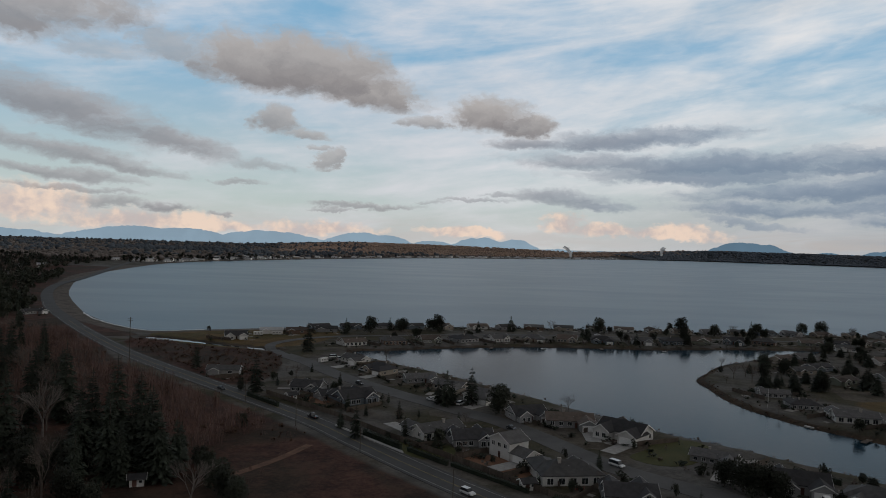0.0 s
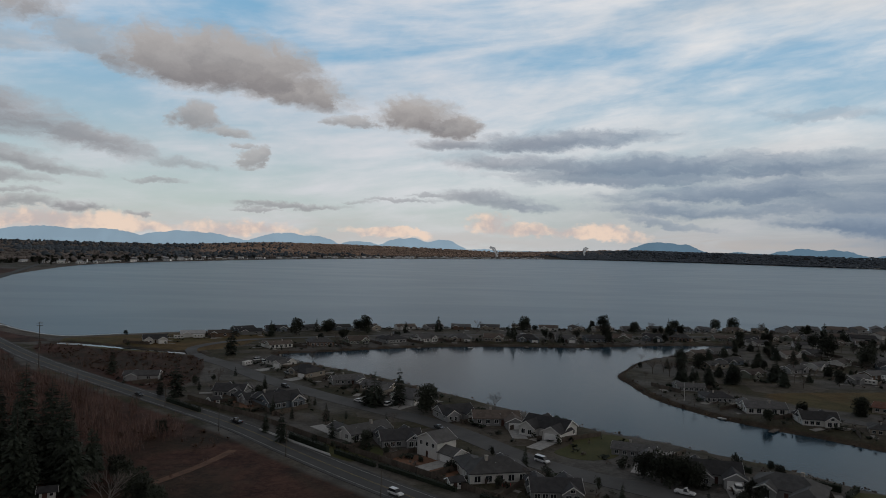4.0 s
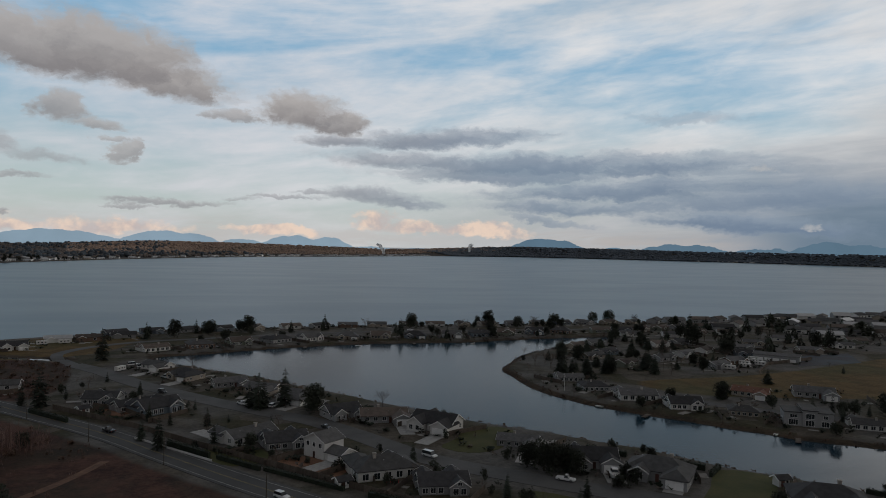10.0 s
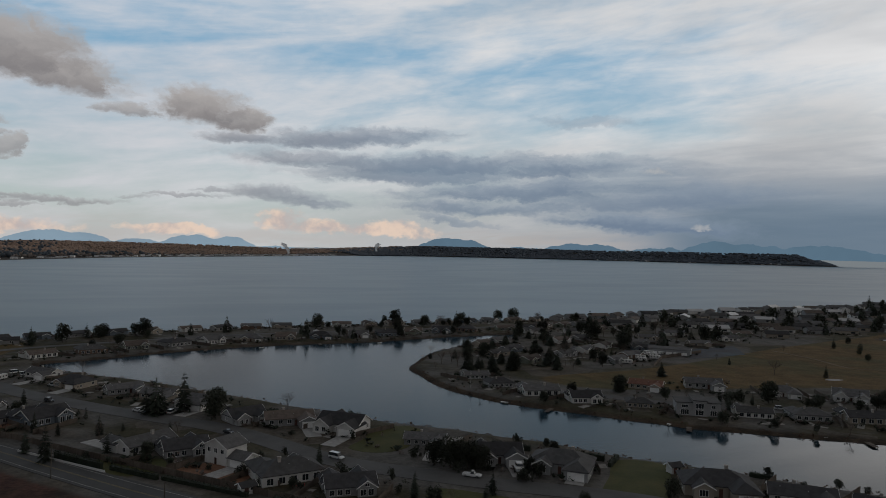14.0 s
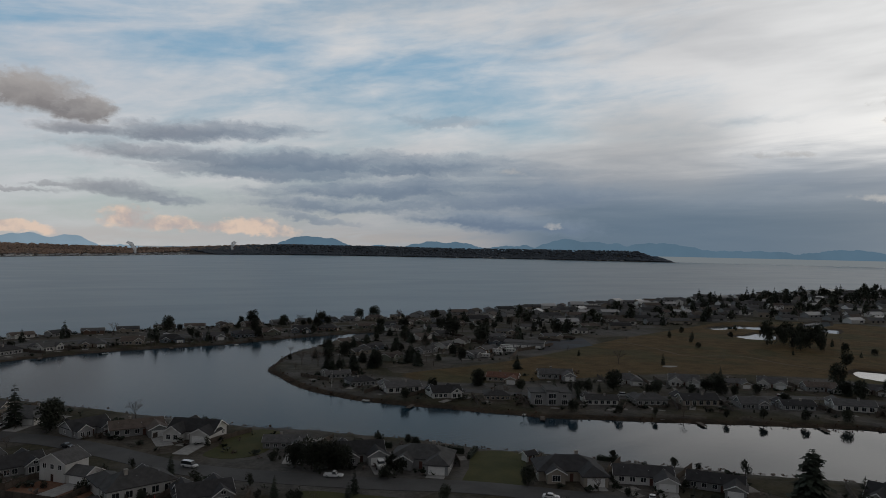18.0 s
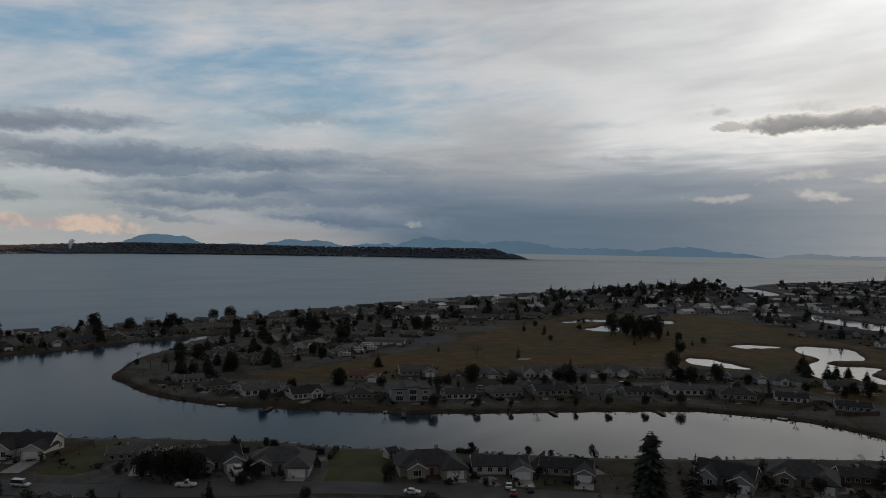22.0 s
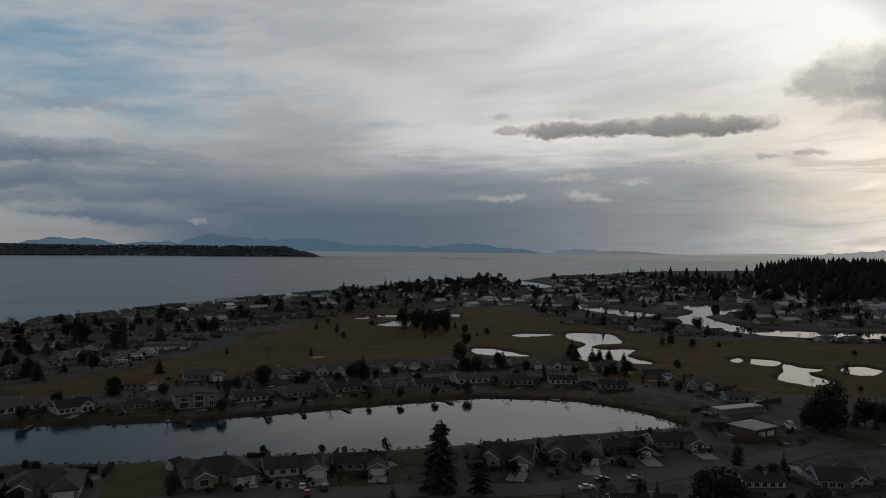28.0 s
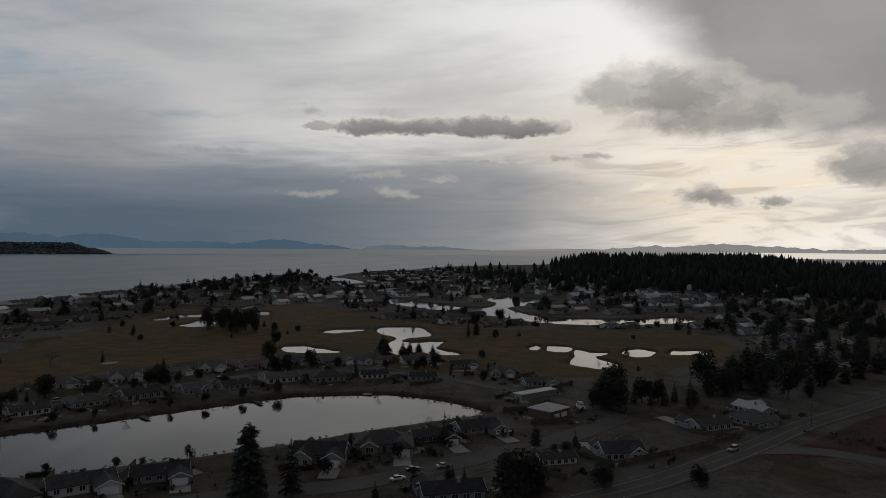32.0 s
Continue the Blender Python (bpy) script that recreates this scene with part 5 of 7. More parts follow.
# ---- far woods ----
def far_wood(name, label, mat, spots, tall, wide, seed, cone):
    """Many small trees on far land, one mesh: each an uneven crown of a few faces."""
    g = np.random.default_rng(seed)
    v, f = [], []
    z, _, _ = ground_height(spots)
    for (x, y), z0 in zip(spots, z):
        h, r = tall * (g.uniform(0.35, 1.0) ** 0.7 * 1.25 if cone else g.uniform(0.55, 1.2)), wide * g.uniform(0.7, 1.4)
        i, n = len(v), 5
        a0 = g.uniform(0, 6.28)
        rings = ((0.05, 0.55), (0.3, 1.0), (0.62, 0.55)) if cone else ((0.1, 0.5), (0.42, 1.0), (0.78, 0.8))
        for t, k in rings:
            for q in range(n):
                a, rr = a0 + 6.283 * q / n, r * k * g.uniform(0.65, 1.3)
                v.append((x + math.cos(a) * rr, y + math.sin(a) * rr, z0 + h * t * g.uniform(0.9, 1.1)))
        v.append((x + g.uniform(-0.2, 0.2) * r, y, z0 + h))
        for b in range(2):
            for q in range(n):
                s, e = i + b * n + q, i + b * n + (q + 1) % n
                f.append((s, e, e + n, s + n))
        for q in range(n):
            f.append((i + 2 * n + q, i + 2 * n + (q + 1) % n, i + 3 * n))
    ob = mesh_object(name, v, f, mat, smooth_faces=True)
    tagged(ob, label, "woods", kind="stuff")
    return ob


def scatter(n, seed, az0, az1, r0, r1, keep):
    g = np.random.default_rng(seed)
    az, r = np.radians(g.uniform(az0, az1, n)), g.uniform(r0, r1, n)
    p = np.stack([np.sin(az) * r, np.cos(az) * r], 1)
    return p[keep(p)]


def on_land(lo, hi=1e9):
    def test(p):
        d = signed(p, BAY)
        return (d > lo) & (d < hi)
    return test


def along(line, n, seed, lo, hi):
    """Places scattered inland of a shore line: the land lies on its left."""
    g = np.random.default_rng(seed)
    seg = np.concatenate([[0], np.cumsum(np.linalg.norm(np.diff(line, axis=0), axis=1))])
    d = np.gradient(line, axis=0)
    d /= np.linalg.norm(d, axis=1)[:, None]
    t, off = g.uniform(0, seg[-1], n), g.uniform(lo, hi, n)
    x, y, dx, dy = (np.interp(t, seg, a) for a in (line[:, 0], line[:, 1], d[:, 0], d[:, 1]))
    return np.stack([x - dy * off, y + dx * off], 1)


FAR_WEST = smooth([(-562, 1473), (-519, 1714), (-435, 1944), (-249, 2360), (37, 2833), (426, 3241), (970, 3850)], 6, False)
FAR_EAST = smooth([(700, 3560), (970, 3850), (1690, 4170), (2370, 3943), (2989, 3562), (3640, 2930)], 8, False)
# distance haze is put into these two fir colours: paler and bluer
M_HAZEFIR = material("hazed_far_conifers", (0.075, 0.090, 0.105), 0.9, scale=0.006, fine=0.06, vary=0.35)
M_HAZEHEAD = material("hazed_headland_conifers", (0.098, 0.115, 0.136), 0.9, scale=0.004, fine=0.03, vary=0.2)
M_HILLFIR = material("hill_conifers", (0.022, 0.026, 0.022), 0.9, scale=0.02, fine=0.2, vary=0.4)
# same bare woods twice: sunlight is painted into the first tone, not the second
M_SUNBARE = material("sun_toned_bare_woods", (0.33, 0.235, 0.18), 0.95, scale=0.003, fine=0.05, vary=0.4)
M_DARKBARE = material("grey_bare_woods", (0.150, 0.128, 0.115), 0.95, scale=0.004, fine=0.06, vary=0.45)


def shore_band(lo, hi, az0, az1):
    """Land between two distances from the bay, fading between two bearings."""
    def test(p):
        d, a = signed(p, BAY), np.degrees(np.arctan2(p[:, 0], p[:, 1]))
        return (d > lo) & (d < hi + 90 * np.sin(a * 2.1)) & (a > az0) & (a < az1)
    return test


far_wood("conifer_woods", "dark conifer woods along the far shore", M_HAZEHEAD, along(FAR_EAST[10:], 9500, 1, 6, 330), 9, 9, 1, False)
far_wood("conifer_woods", "patches of dark conifers on low land over the bay", M_HAZEFIR, np.concatenate([scatter(900, 2, -36, -6, 1900, 4700, on_land(90)), scatter(420, 21, -25, -17, 2350, 2750, on_land(60)), scatter(800, 22, -16, 1, 1800, 3400, shore_band(70, 260, -16, 1))]), 15, 7.5, 4, False)
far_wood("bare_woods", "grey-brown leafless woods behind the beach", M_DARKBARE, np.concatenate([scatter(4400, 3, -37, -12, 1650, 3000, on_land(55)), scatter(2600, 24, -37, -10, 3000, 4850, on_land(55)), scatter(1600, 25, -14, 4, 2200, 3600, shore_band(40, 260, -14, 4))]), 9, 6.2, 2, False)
far_wood("bare_woods", "brown leafless woods over the bay, sunlight put into their colour", M_SUNBARE, np.concatenate([scatter(8200, 26, -13, 19, 2600, 4850, on_land(150)), scatter(900, 4, 12, 22, 3000, 4890, on_land(200))]), 10, 6.0, 5, False)
hillp = scatter(2600, 5, 78, 116, 880, 1800, on_land(30))
hill_az = np.degrees(np.arctan2(hillp[:, 0], hillp[:, 1]))
hillp = hillp[np.random.default_rng(9).random(len(hillp)) < (0.05 + 0.9 * ss(hill_az, 83.5, 87.5))]
far_wood("hill_woods", "dark conifer woods crowning the low hill", M_HILLFIR, hillp, 21, 4.6, 3, True)

# ---- far mountains ----
def mountains(name, label, peaks, colour, r, seed, shape=1.5, foot=-0.9):
    """A far ridge, self-glowing in its haze colour: azimuth, elevation, half width of each summit, joined by an uneven
    line.
    """
    lo, hi = peaks[0][0] - peaks[0][2] * 1.3, peaks[-1][0] + peaks[-1][2] * 1.3
    g = np.random.default_rng(seed)
    az = np.arange(lo, hi, 0.12)
    el = np.full(len(az), foot)
    for a, e, w in peaks:
        el = np.maximum(el, foot + (e - foot) * np.clip(1 - np.abs((az - a) / w) ** shape, 0, 1))
    el += np.convolve(g.normal(0, 0.09, len(az)), np.ones(5) / 5, "same") * (el > foot + 0.15)
    v, f = [], []
    for a, e in zip(np.radians(az), el):
        for rr, ee in ((r - 60, foot - 0.02), (r - 25, (e + foot) / 2 + g.normal(0, 0.03)), (r, e + 0.01)):
            v.append((math.sin(a) * rr, math.cos(a) * rr, EYE + rr * math.tan(radians(ee))))
    for i in range(len(az) - 1):
        for k in range(2):
            f.append((3 * i + k, 3 * i + 3 + k, 3 * i + 4 + k, 3 * i + 1 + k))
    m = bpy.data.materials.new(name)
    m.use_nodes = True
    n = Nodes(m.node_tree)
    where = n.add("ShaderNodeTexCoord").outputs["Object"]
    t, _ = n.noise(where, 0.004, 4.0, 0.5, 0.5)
    # haze and daylight are put into this emission; the ridge takes no light
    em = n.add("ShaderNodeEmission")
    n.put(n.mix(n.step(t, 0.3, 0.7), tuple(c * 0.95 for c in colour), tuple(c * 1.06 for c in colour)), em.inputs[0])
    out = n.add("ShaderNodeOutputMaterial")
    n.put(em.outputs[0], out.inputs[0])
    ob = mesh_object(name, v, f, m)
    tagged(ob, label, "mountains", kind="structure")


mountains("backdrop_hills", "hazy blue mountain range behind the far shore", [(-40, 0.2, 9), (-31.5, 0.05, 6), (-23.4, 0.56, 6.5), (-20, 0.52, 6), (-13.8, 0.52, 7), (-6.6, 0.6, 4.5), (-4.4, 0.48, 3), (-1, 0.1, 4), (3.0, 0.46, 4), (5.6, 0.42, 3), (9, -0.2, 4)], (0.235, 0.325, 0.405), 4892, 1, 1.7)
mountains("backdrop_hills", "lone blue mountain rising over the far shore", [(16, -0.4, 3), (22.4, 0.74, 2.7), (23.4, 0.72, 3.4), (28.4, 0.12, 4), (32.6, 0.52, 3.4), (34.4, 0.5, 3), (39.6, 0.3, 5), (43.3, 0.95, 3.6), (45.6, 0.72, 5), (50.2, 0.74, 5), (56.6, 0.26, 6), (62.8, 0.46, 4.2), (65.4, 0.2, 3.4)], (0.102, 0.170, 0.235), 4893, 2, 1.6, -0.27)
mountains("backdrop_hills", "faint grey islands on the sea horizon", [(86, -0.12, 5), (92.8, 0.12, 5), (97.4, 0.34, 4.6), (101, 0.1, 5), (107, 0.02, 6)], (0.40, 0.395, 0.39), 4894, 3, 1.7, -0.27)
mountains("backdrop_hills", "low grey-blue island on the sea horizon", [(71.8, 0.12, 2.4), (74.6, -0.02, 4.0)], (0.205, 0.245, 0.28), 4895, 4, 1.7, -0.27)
# ---- rows and quarters of houses further off ----
SHADES = [("white", "grey"), ("grey", "grey"), ("tan", "brown"), ("grey", "dark"), ("brown", "grey"), ("tan", "grey"), ("white", "brown"), ("blue", "dark"), ("sage", "brown")]
PLACES = dict(highway=HIGHWAY, street=STREET, golf=GOLF_DRIVE, spit=SPIT_ROAD, side=SIDE_ROAD)


def clear(x, y, water=7.0, road=8.0, houses=17.0):
    """Whether a place is dry and clear of roads and houses."""
    p = np.array([(x, y)], float)
    if signed(p, BAY)[0] < water + 4:
        return False
    for loop, _, _ in WATER:
        if (p[0] > loop.min(0) - 20).all() and (p[0] < loop.max(0) + 20).all() and signed(p, loop)[0] < water:
            return False
    for line in PLACES.values():
        if line_distance(p, line, False)[0] < road:
            return False
    return all((x - a) ** 2 + (y - b) ** 2 > houses**2 for a, b in HOUSES)


FAR_SPOTS = []  # x, y, turn, width, depth, shade of houses too far off to count


def joined_houses(name, label, spots):
    """Small far houses in one mesh: walls, gable roof, a dark window band."""
    g = random.Random(77)
    v, f, mi = [], [], []
    mats = [M_TRIM, M_GREY, M_TAN, M_ROOF_GREY, M_ROOF_BROWN, M_ROOF_DARK, M_GLASS, M_ROOF_METAL]

    def add(m, pts, faces, k):
        i = len(v)
        v.extend((m @ Vector(p))[:] for p in pts)
        for q in faces:
            f.append([i + e for e in q])
            mi.append(k)

    for x, y, turn, *big in spots:
        m = pose(x, y, ground_z(x, y) - 0.1, 0, 0, turn)
        w, d, h = g.uniform(6, 9), g.uniform(4, 5.5), g.choice((2.8, 2.8, 3.0, 5.0))
        rise = d * g.uniform(0.35, 0.5)
        if big:
            w, d, h = w * big[0], d * big[0], h * big[0]
        # houses with a given size: whiter walls, paler roofs stand in for sunlight
        add(m, [(-w, -d, 0), (w, -d, 0), (w, d, 0), (-w, d, 0), (-w, -d, h), (w, -d, h), (w, d, h), (-w, d, h), (-w, 0, h + rise), (w, 0, h + rise)],
            [(0, 1, 5, 4), (2, 3, 7, 6), (1, 2, 6, 9, 5), (3, 0, 4, 8, 7)], 0 if big and g.random() < 0.5 else g.choice((0, 0, 1, 1, 2)))
        o = 0.5
        z = h - o * rise / d
        add(m, [(-w - o, -d - o, z), (w + o, -d - o, z), (w + o, 0, h + rise + 0.1), (-w - o, 0, h + rise + 0.1), (w + o, d + o, z), (-w - o, d + o, z)], [(0, 1, 2, 3), (3, 2, 4, 5)], 7 if big and g.random() < 0.5 else g.choice((3, 3, 4, 5, 5, 7)))
        for s in (-1, 1):
            for k in range(3):
                c = -w + w * 2 * (k + 0.5) / 3
                add(m, [(c - 1, s * (d + 0.06), 0.8), (c + 1, s * (d + 0.06), 0.8), (c + 1, s * (d + 0.06), 2.2), (c - 1, s * (d + 0.06), 2.2)], [(0, 1, 2, 3)], 6)
    ob = mesh_object(name, v, f, None)
    for q in mats:
        ob.data.materials.append(q)
    ob.data.polygons.foreach_set("material_index", mi)
    tagged(ob, label, "houses", kind="stuff")


def row(line, offset, spacing, start, end, street, kinds, group):
    """Houses at even steps beside a line, their fronts to the street."""
    d = np.gradient(line, axis=0)
    d /= np.linalg.norm(d, axis=1)[:, None]
    off = line + np.stack([-d[:, 1], d[:, 0]], 1) * offset
    seg = np.concatenate([[0], np.cumsum(np.linalg.norm(np.diff(off, axis=0), axis=1))])
    s = start
    while s < min(end, seg[-1]):
        x, y = (float(np.interp(s, seg, off[:, k])) for k in (0, 1))
        if clear(x, y, 5, 6, 14) and math.hypot(x, y) > 600:
            FAR_SPOTS.append((x, y, facing(x, y, street) + rng.uniform(-8, 8)))
            HOUSES.append((x, y))
        elif clear(x, y, 5, 6, 14):
            w, r = rng.choice(SHADES)
            place_house(rng.choice(kinds), w, r, x, y, facing(x, y, street) + rng.choice((0, 0, 90, 180)) + rng.uniform(-8, 8), group=group)
        s += spacing * rng.uniform(0.92, 1.12)


LAKE_NORTH = smooth([(-47, 380), (-24, 390), (7, 405), (60, 421), (124, 424), (161, 432), (196, 439), (236, 440)], 6, False)
BAY_SHORE = smooth([(-95, 480), (-30, 502), (64, 520), (186, 526), (352, 541), (460, 563), (597, 578), (997, 613), (1259, 620)], 8, False)
row(LAKE_NORTH, 17, 22, 6, 290, SPIT_ROAD, ["rambler", "hipped", "cross"], "houses on the spit")
row(BAY_SHORE, -21, 21, 10, 430, SPIT_ROAD, ["far", "farwing", "farwing"], "houses on the bay shore")
row(BAY_SHORE, -22, 21, 430, 1340, SPIT_ROAD, ["far", "farwing"], "houses on the bay shore")
row(SPIT_ROAD, -20, 20, 330, 800, SPIT_ROAD, ["far", "farwing"], "houses on the spit")
for kind, w, r, x, y, turn, size in (("rambler", "tan", "red", 198, 250, -49, 0.76), ("rambler", "grey", "grey", 224, 245, -32, 0.84), ("hipped", "white", "grey", 245, 222, -40, 0.7), ("cross", "white", "grey", 265, 206, -50, 0.78), ("rambler", "tan", "grey", 282, 194, -33, 0.66),
                                     ("cross", "white", "grey", 297, 184, -60, 0.72), ("rambler", "grey", "brown", 308, 169, -38, 0.72), ("cross", "tan", "grey", 322, 155, -50, 0.66), ("rambler", "grey", "grey", 331, 138, -40, 0.78), ("hipped", "white", "grey", 338, 122, -40, 0.76), ("rambler", "white", "grey", 344, 100, -55, 0.74),
                                     ("rambler", "grey", "dark", 338, 74, -70, 0.7), ("cross", "tan", "grey", 322, 52, -80, 0.66), ("rambler", "grey", "grey", 303, 34, -60, 0.7)):
    place_house(kind, w, r, x, y, turn, group="houses beside the golf course", scale=size)


def quarter(loop, step, turn, kinds, seed, jitter=0.2, share=0.85, group="village houses", apart=15.0, water=8.0):
    """Houses in loose ranks over a quarter of the village."""
    g = random.Random(seed)
    loop = np.array(loop, float)
    (x0, y0), (x1, y1) = loop.min(0), loop.max(0)
    c, s = math.cos(radians(turn)), math.sin(radians(turn))
    span = max(x1 - x0, y1 - y0)
    mx, my = (x0 + x1) / 2, (y0 + y1) / 2
    n = int(span / step[0]) + 2
    for i in range(-n, n):
        for j in range(-n, n):
            u, v = (i + g.uniform(-jitter, jitter)) * step[0], (j + g.uniform(-jitter, jitter) * 0.6) * step[1]
            x, y = mx + u * c - v * s, my + u * s + v * c
            if g.random() > share or not inside(np.array([(x, y)]), loop)[0] or not clear(x, y, water, 8, apart):
                continue
            if math.hypot(x, y) > 560:
                FAR_SPOTS.append((x, y, turn + (180 if j % 2 else 0) + g.uniform(-10, 10)))
                HOUSES.append((x, y))
                continue
            w, r = g.choice(SHADES)
            place_house(g.choice(kinds), w, r, x, y, turn + (180 if j % 2 else 0) + g.uniform(-10, 10), group=group)


PENINSULA = [(130, 292), (140, 335), (165, 375), (205, 408), (240, 432), (262, 400), (252, 330), (228, 306), (192, 298), (160, 292)]
NORTH_EAST = [(250, 335), (246, 445), (330, 470), (600, 520), (1000, 560), (1230, 580), (1220, 520), (1040, 440), (900, 330), (790, 290), (660, 310), (580, 385), (470, 380), (366, 350), (290, 345)]
EAST = [(540, 170), (660, 290), (790, 285), (900, 330), (1100, 400), (1260, 480), (1400, 520), (1640, 440), (1500, 220), (1120, 60), (1000, -60), (860, -150), (600, -150), (530, -60), (520, 100)]
SOUTH_EAST = [(335, -62), (420, -72), (540, -70), (620, -160), (700, -240), (560, -250), (420, -165)]
HILL = [(860, -60), (1000, -60), (1150, 40), (1250, 20), (1200, -180), (900, -220), (760, -180)]
quarter(PENINSULA, (25, 28), 30, ["far", "farwing"], 1, share=0.66)
quarter(NORTH_EAST, (24, 27), -20, ["far", "farwing"], 2, share=0.72)
quarter(EAST, (22, 27), -45, ["far", "farwing"], 3, share=0.8, water=20.0)
quarter(SOUTH_EAST, (32, 34), -35, ["far", "farwing", "rambler"], 4, share=0.7)
quarter([(-345, 580), (-450, 720), (-560, 960), (-630, 1200), (-760, 1180), (-640, 880), (-430, 600)], (34, 40), 25, ["far", "farwing"], 6, share=0.6)
quarter(HILL, (26, 32), -60, ["far", "farwing"], 5, share=0.7)
for kind, w, r, x, y, t in (("cross", "white", "dark", -117, 409, 20), ("far", "grey", "grey", -91, 303, 5), ("rambler", "grey", "dark", -284, 497, 60), ("far", "tan", "brown", -190, 310, 20), ("far", "white", "metal", -103, 436, 15), ("far", "brown", "brown", -88, 440, 10), ("far", "grey", "dark", -72, 452, 10), ("rambler", "grey", "metal", 273, -46, 35), ("hipped", "grey", "grey", 256, -43, 40)):
    place_house(kind, w, r, x, y, t)

FAR_SPOTS.sort(key=lambda p: math.hypot(p[0], p[1]))
MINI = {}


def mini_house(x, y, turn):
    """A small house far off: walls with gables, roof, a few windows."""
    wall, roof = rng.choice(("white", "grey", "grey", "tan")), rng.choice(("grey", "grey", "brown", "dark", "dark", "metal"))
    key = (wall, roof)
    if key not in MINI:
        bm = bmesh.new()
        prism(bm, [(-4.6, 0), (4.6, 0), (4.6, 2.9), (0, 4.75), (-4.6, 2.9)], lambda b, z, e: ((-8, 8)[e], b, z))
        bmesh.ops.recalc_face_normals(bm, faces=bm.faces)
        w = part("house", bm, WALLS[wall][0])
        tagged(w, "small %s house with %s roof in the far village" % (WALLS[wall][1], ROOFS[roof][1]), "house", "far village houses")
        bm = bmesh.new()
        prism(bm, gable_outline(-4.6, 4.6, 2.95, 0.4, 0.5, 0.2), lambda b, z, e: ((-8.5, 8.5)[e], b, z))
        bmesh.ops.recalc_face_normals(bm, faces=bm.faces)
        part("roof", bm, ROOFS[roof][0], w)
        for px, s in ((-4, 1), (2, -1)):
            bm = bmesh.new()
            box(bm, px - 1.6, px + 1.6, s * 4.6 - 0.06, s * 4.6 + 0.06, 0.8, 2.2)
            part("window", bm, M_GLASS, w)
        MINI[key] = w
        w.matrix_basis = pose(x, y, ground_z(x, y) - 0.1, 0, 0, turn)
    else:
        copy_thing(MINI[key], pose(x, y, ground_z(x, y) - 0.1, 0, 0, turn))


for q in FAR_SPOTS[:105]:
    mini_house(*q)
joined_houses("village_houses", "many small pale houses of the far village quarters", FAR_SPOTS[105:])
joined_houses("shore_houses", "small white houses along the far shore of the bay", [(x, y, rng.uniform(-35, 35) - math.degrees(math.atan2(x, y)), 1.05) for x, y in np.concatenate([along(FAR_WEST, 60, 41, 15, 45), along(FAR_WEST[-16:], 150, 42, 8, 60), along(FAR_WEST[-9:], 60, 45, 8, 120), along(FAR_WEST[:15], 110, 43, 18, 130), along(FAR_EAST[-14:-3], 40, 44, 4, 14)])])
# the long storage shed beside the courts, and a barn with a metal roof
shed = house("storage_shed", [(-17, 17, -7, 7, 4.6, "x", 0.2)], [], [("s", -12, -7, "garage"), ("s", -6, -7, "garage"), ("s", 0, -7, "garage"), ("s", 6, -7, "garage"), ("s", 12, -7, "garage")], M_GREY, M_ROOF_GREY, "long grey storage shed with low grey roof and big doors", category="shed")
placed(shed, 279, 332, -46, 0.68)
barn = house("barn", [(-8, 8, -7, 7, 4.0, "h", 0.3)], [], [("s", -3, -7, "garage"), ("s", 3.5, -7, "garage")], M_BROWNW, M_ROOF_METAL, "square brown barn under a pale metal hipped roof", category="barn")
placed(barn, 250, 24, -30, 0.68)
longs = house("storage_shed", [(-11, 11, -2.5, 2.5, 2.6, "f", 0)], [], [], M_GREY, M_WHITE, "long low shed with a flat white roof", category="shed")
placed(longs, 279, 32, -38, 0.85)
for a in (shed, barn, longs):
    HOUSES.append(tuple(a.location[:2]))

# ---- lawns, bare soil, drives ----
def patch(name, corners, lift, mat, label, category, n=4):
    """A flat piece of ground cover a little proud of the land."""
    loop = smooth(corners, n)
    z = ground_height(loop)[0].max() + lift
    c = loop.mean(0)
    k = len(loop)
    v = [(*p, z) for p in loop - c] + [(*p, z - 0.4) for p in loop - c]
    ob = mesh_object(name, [(x, y, q - z) for x, y, q in v], [range(k)] + [(i, (i + 1) % k, k + (i + 1) % k, k + i) for i in range(k)], mat)
    ob.location = (*c, z)
    bm = bmesh.new()
    bm.from_mesh(ob.data)
    bmesh.ops.recalc_face_normals(bm, faces=bm.faces)
    bm.to_mesh(ob.data)
    bm.free()
    tagged(ob, label, category, kind="structure")
    return ob


patch("lawn", [(54, 200), (60, 207), (67, 218), (78, 219), (81, 210), (70, 195), (60, 193)], 0.05, M_LAWN, "open dull green winter lawn by the lake", "lawn", 3)
patch("lawn", [(101, 142), (111, 154), (122, 166), (132, 158), (123, 145), (111, 133)], 0.05, M_LAWN, "open dull green winter lawn between houses", "lawn", 3)
patch("lawn", [(66, 160), (82, 146), (98, 130), (88, 122), (62, 150)], 0.045, M_LAWN, "olive lawn beside the village street", "lawn", 3)
patch("bare_soil", [(7, 192), (10, 196), (16, 197), (22, 190), (27, 187), (20, 178), (11, 185)], 0.05, M_SOIL, "raked bare red-brown soil in a back garden", "soil", 3)
ribbon("bare_soil", smooth([(-36, 202), (-39.5, 193), (-43, 185.5), (-46.5, 179.5), (-51, 172), (-54, 163)], 4, False), 2.4, 0.04, M_TRACK, "worn red-brown track through the brush", "track")
M_COURT = material("worn_court", (0.10, 0.075, 0.085), 0.9, scale=0.06, fine=1.0, vary=0.45, other=(0.07, 0.10, 0.12))
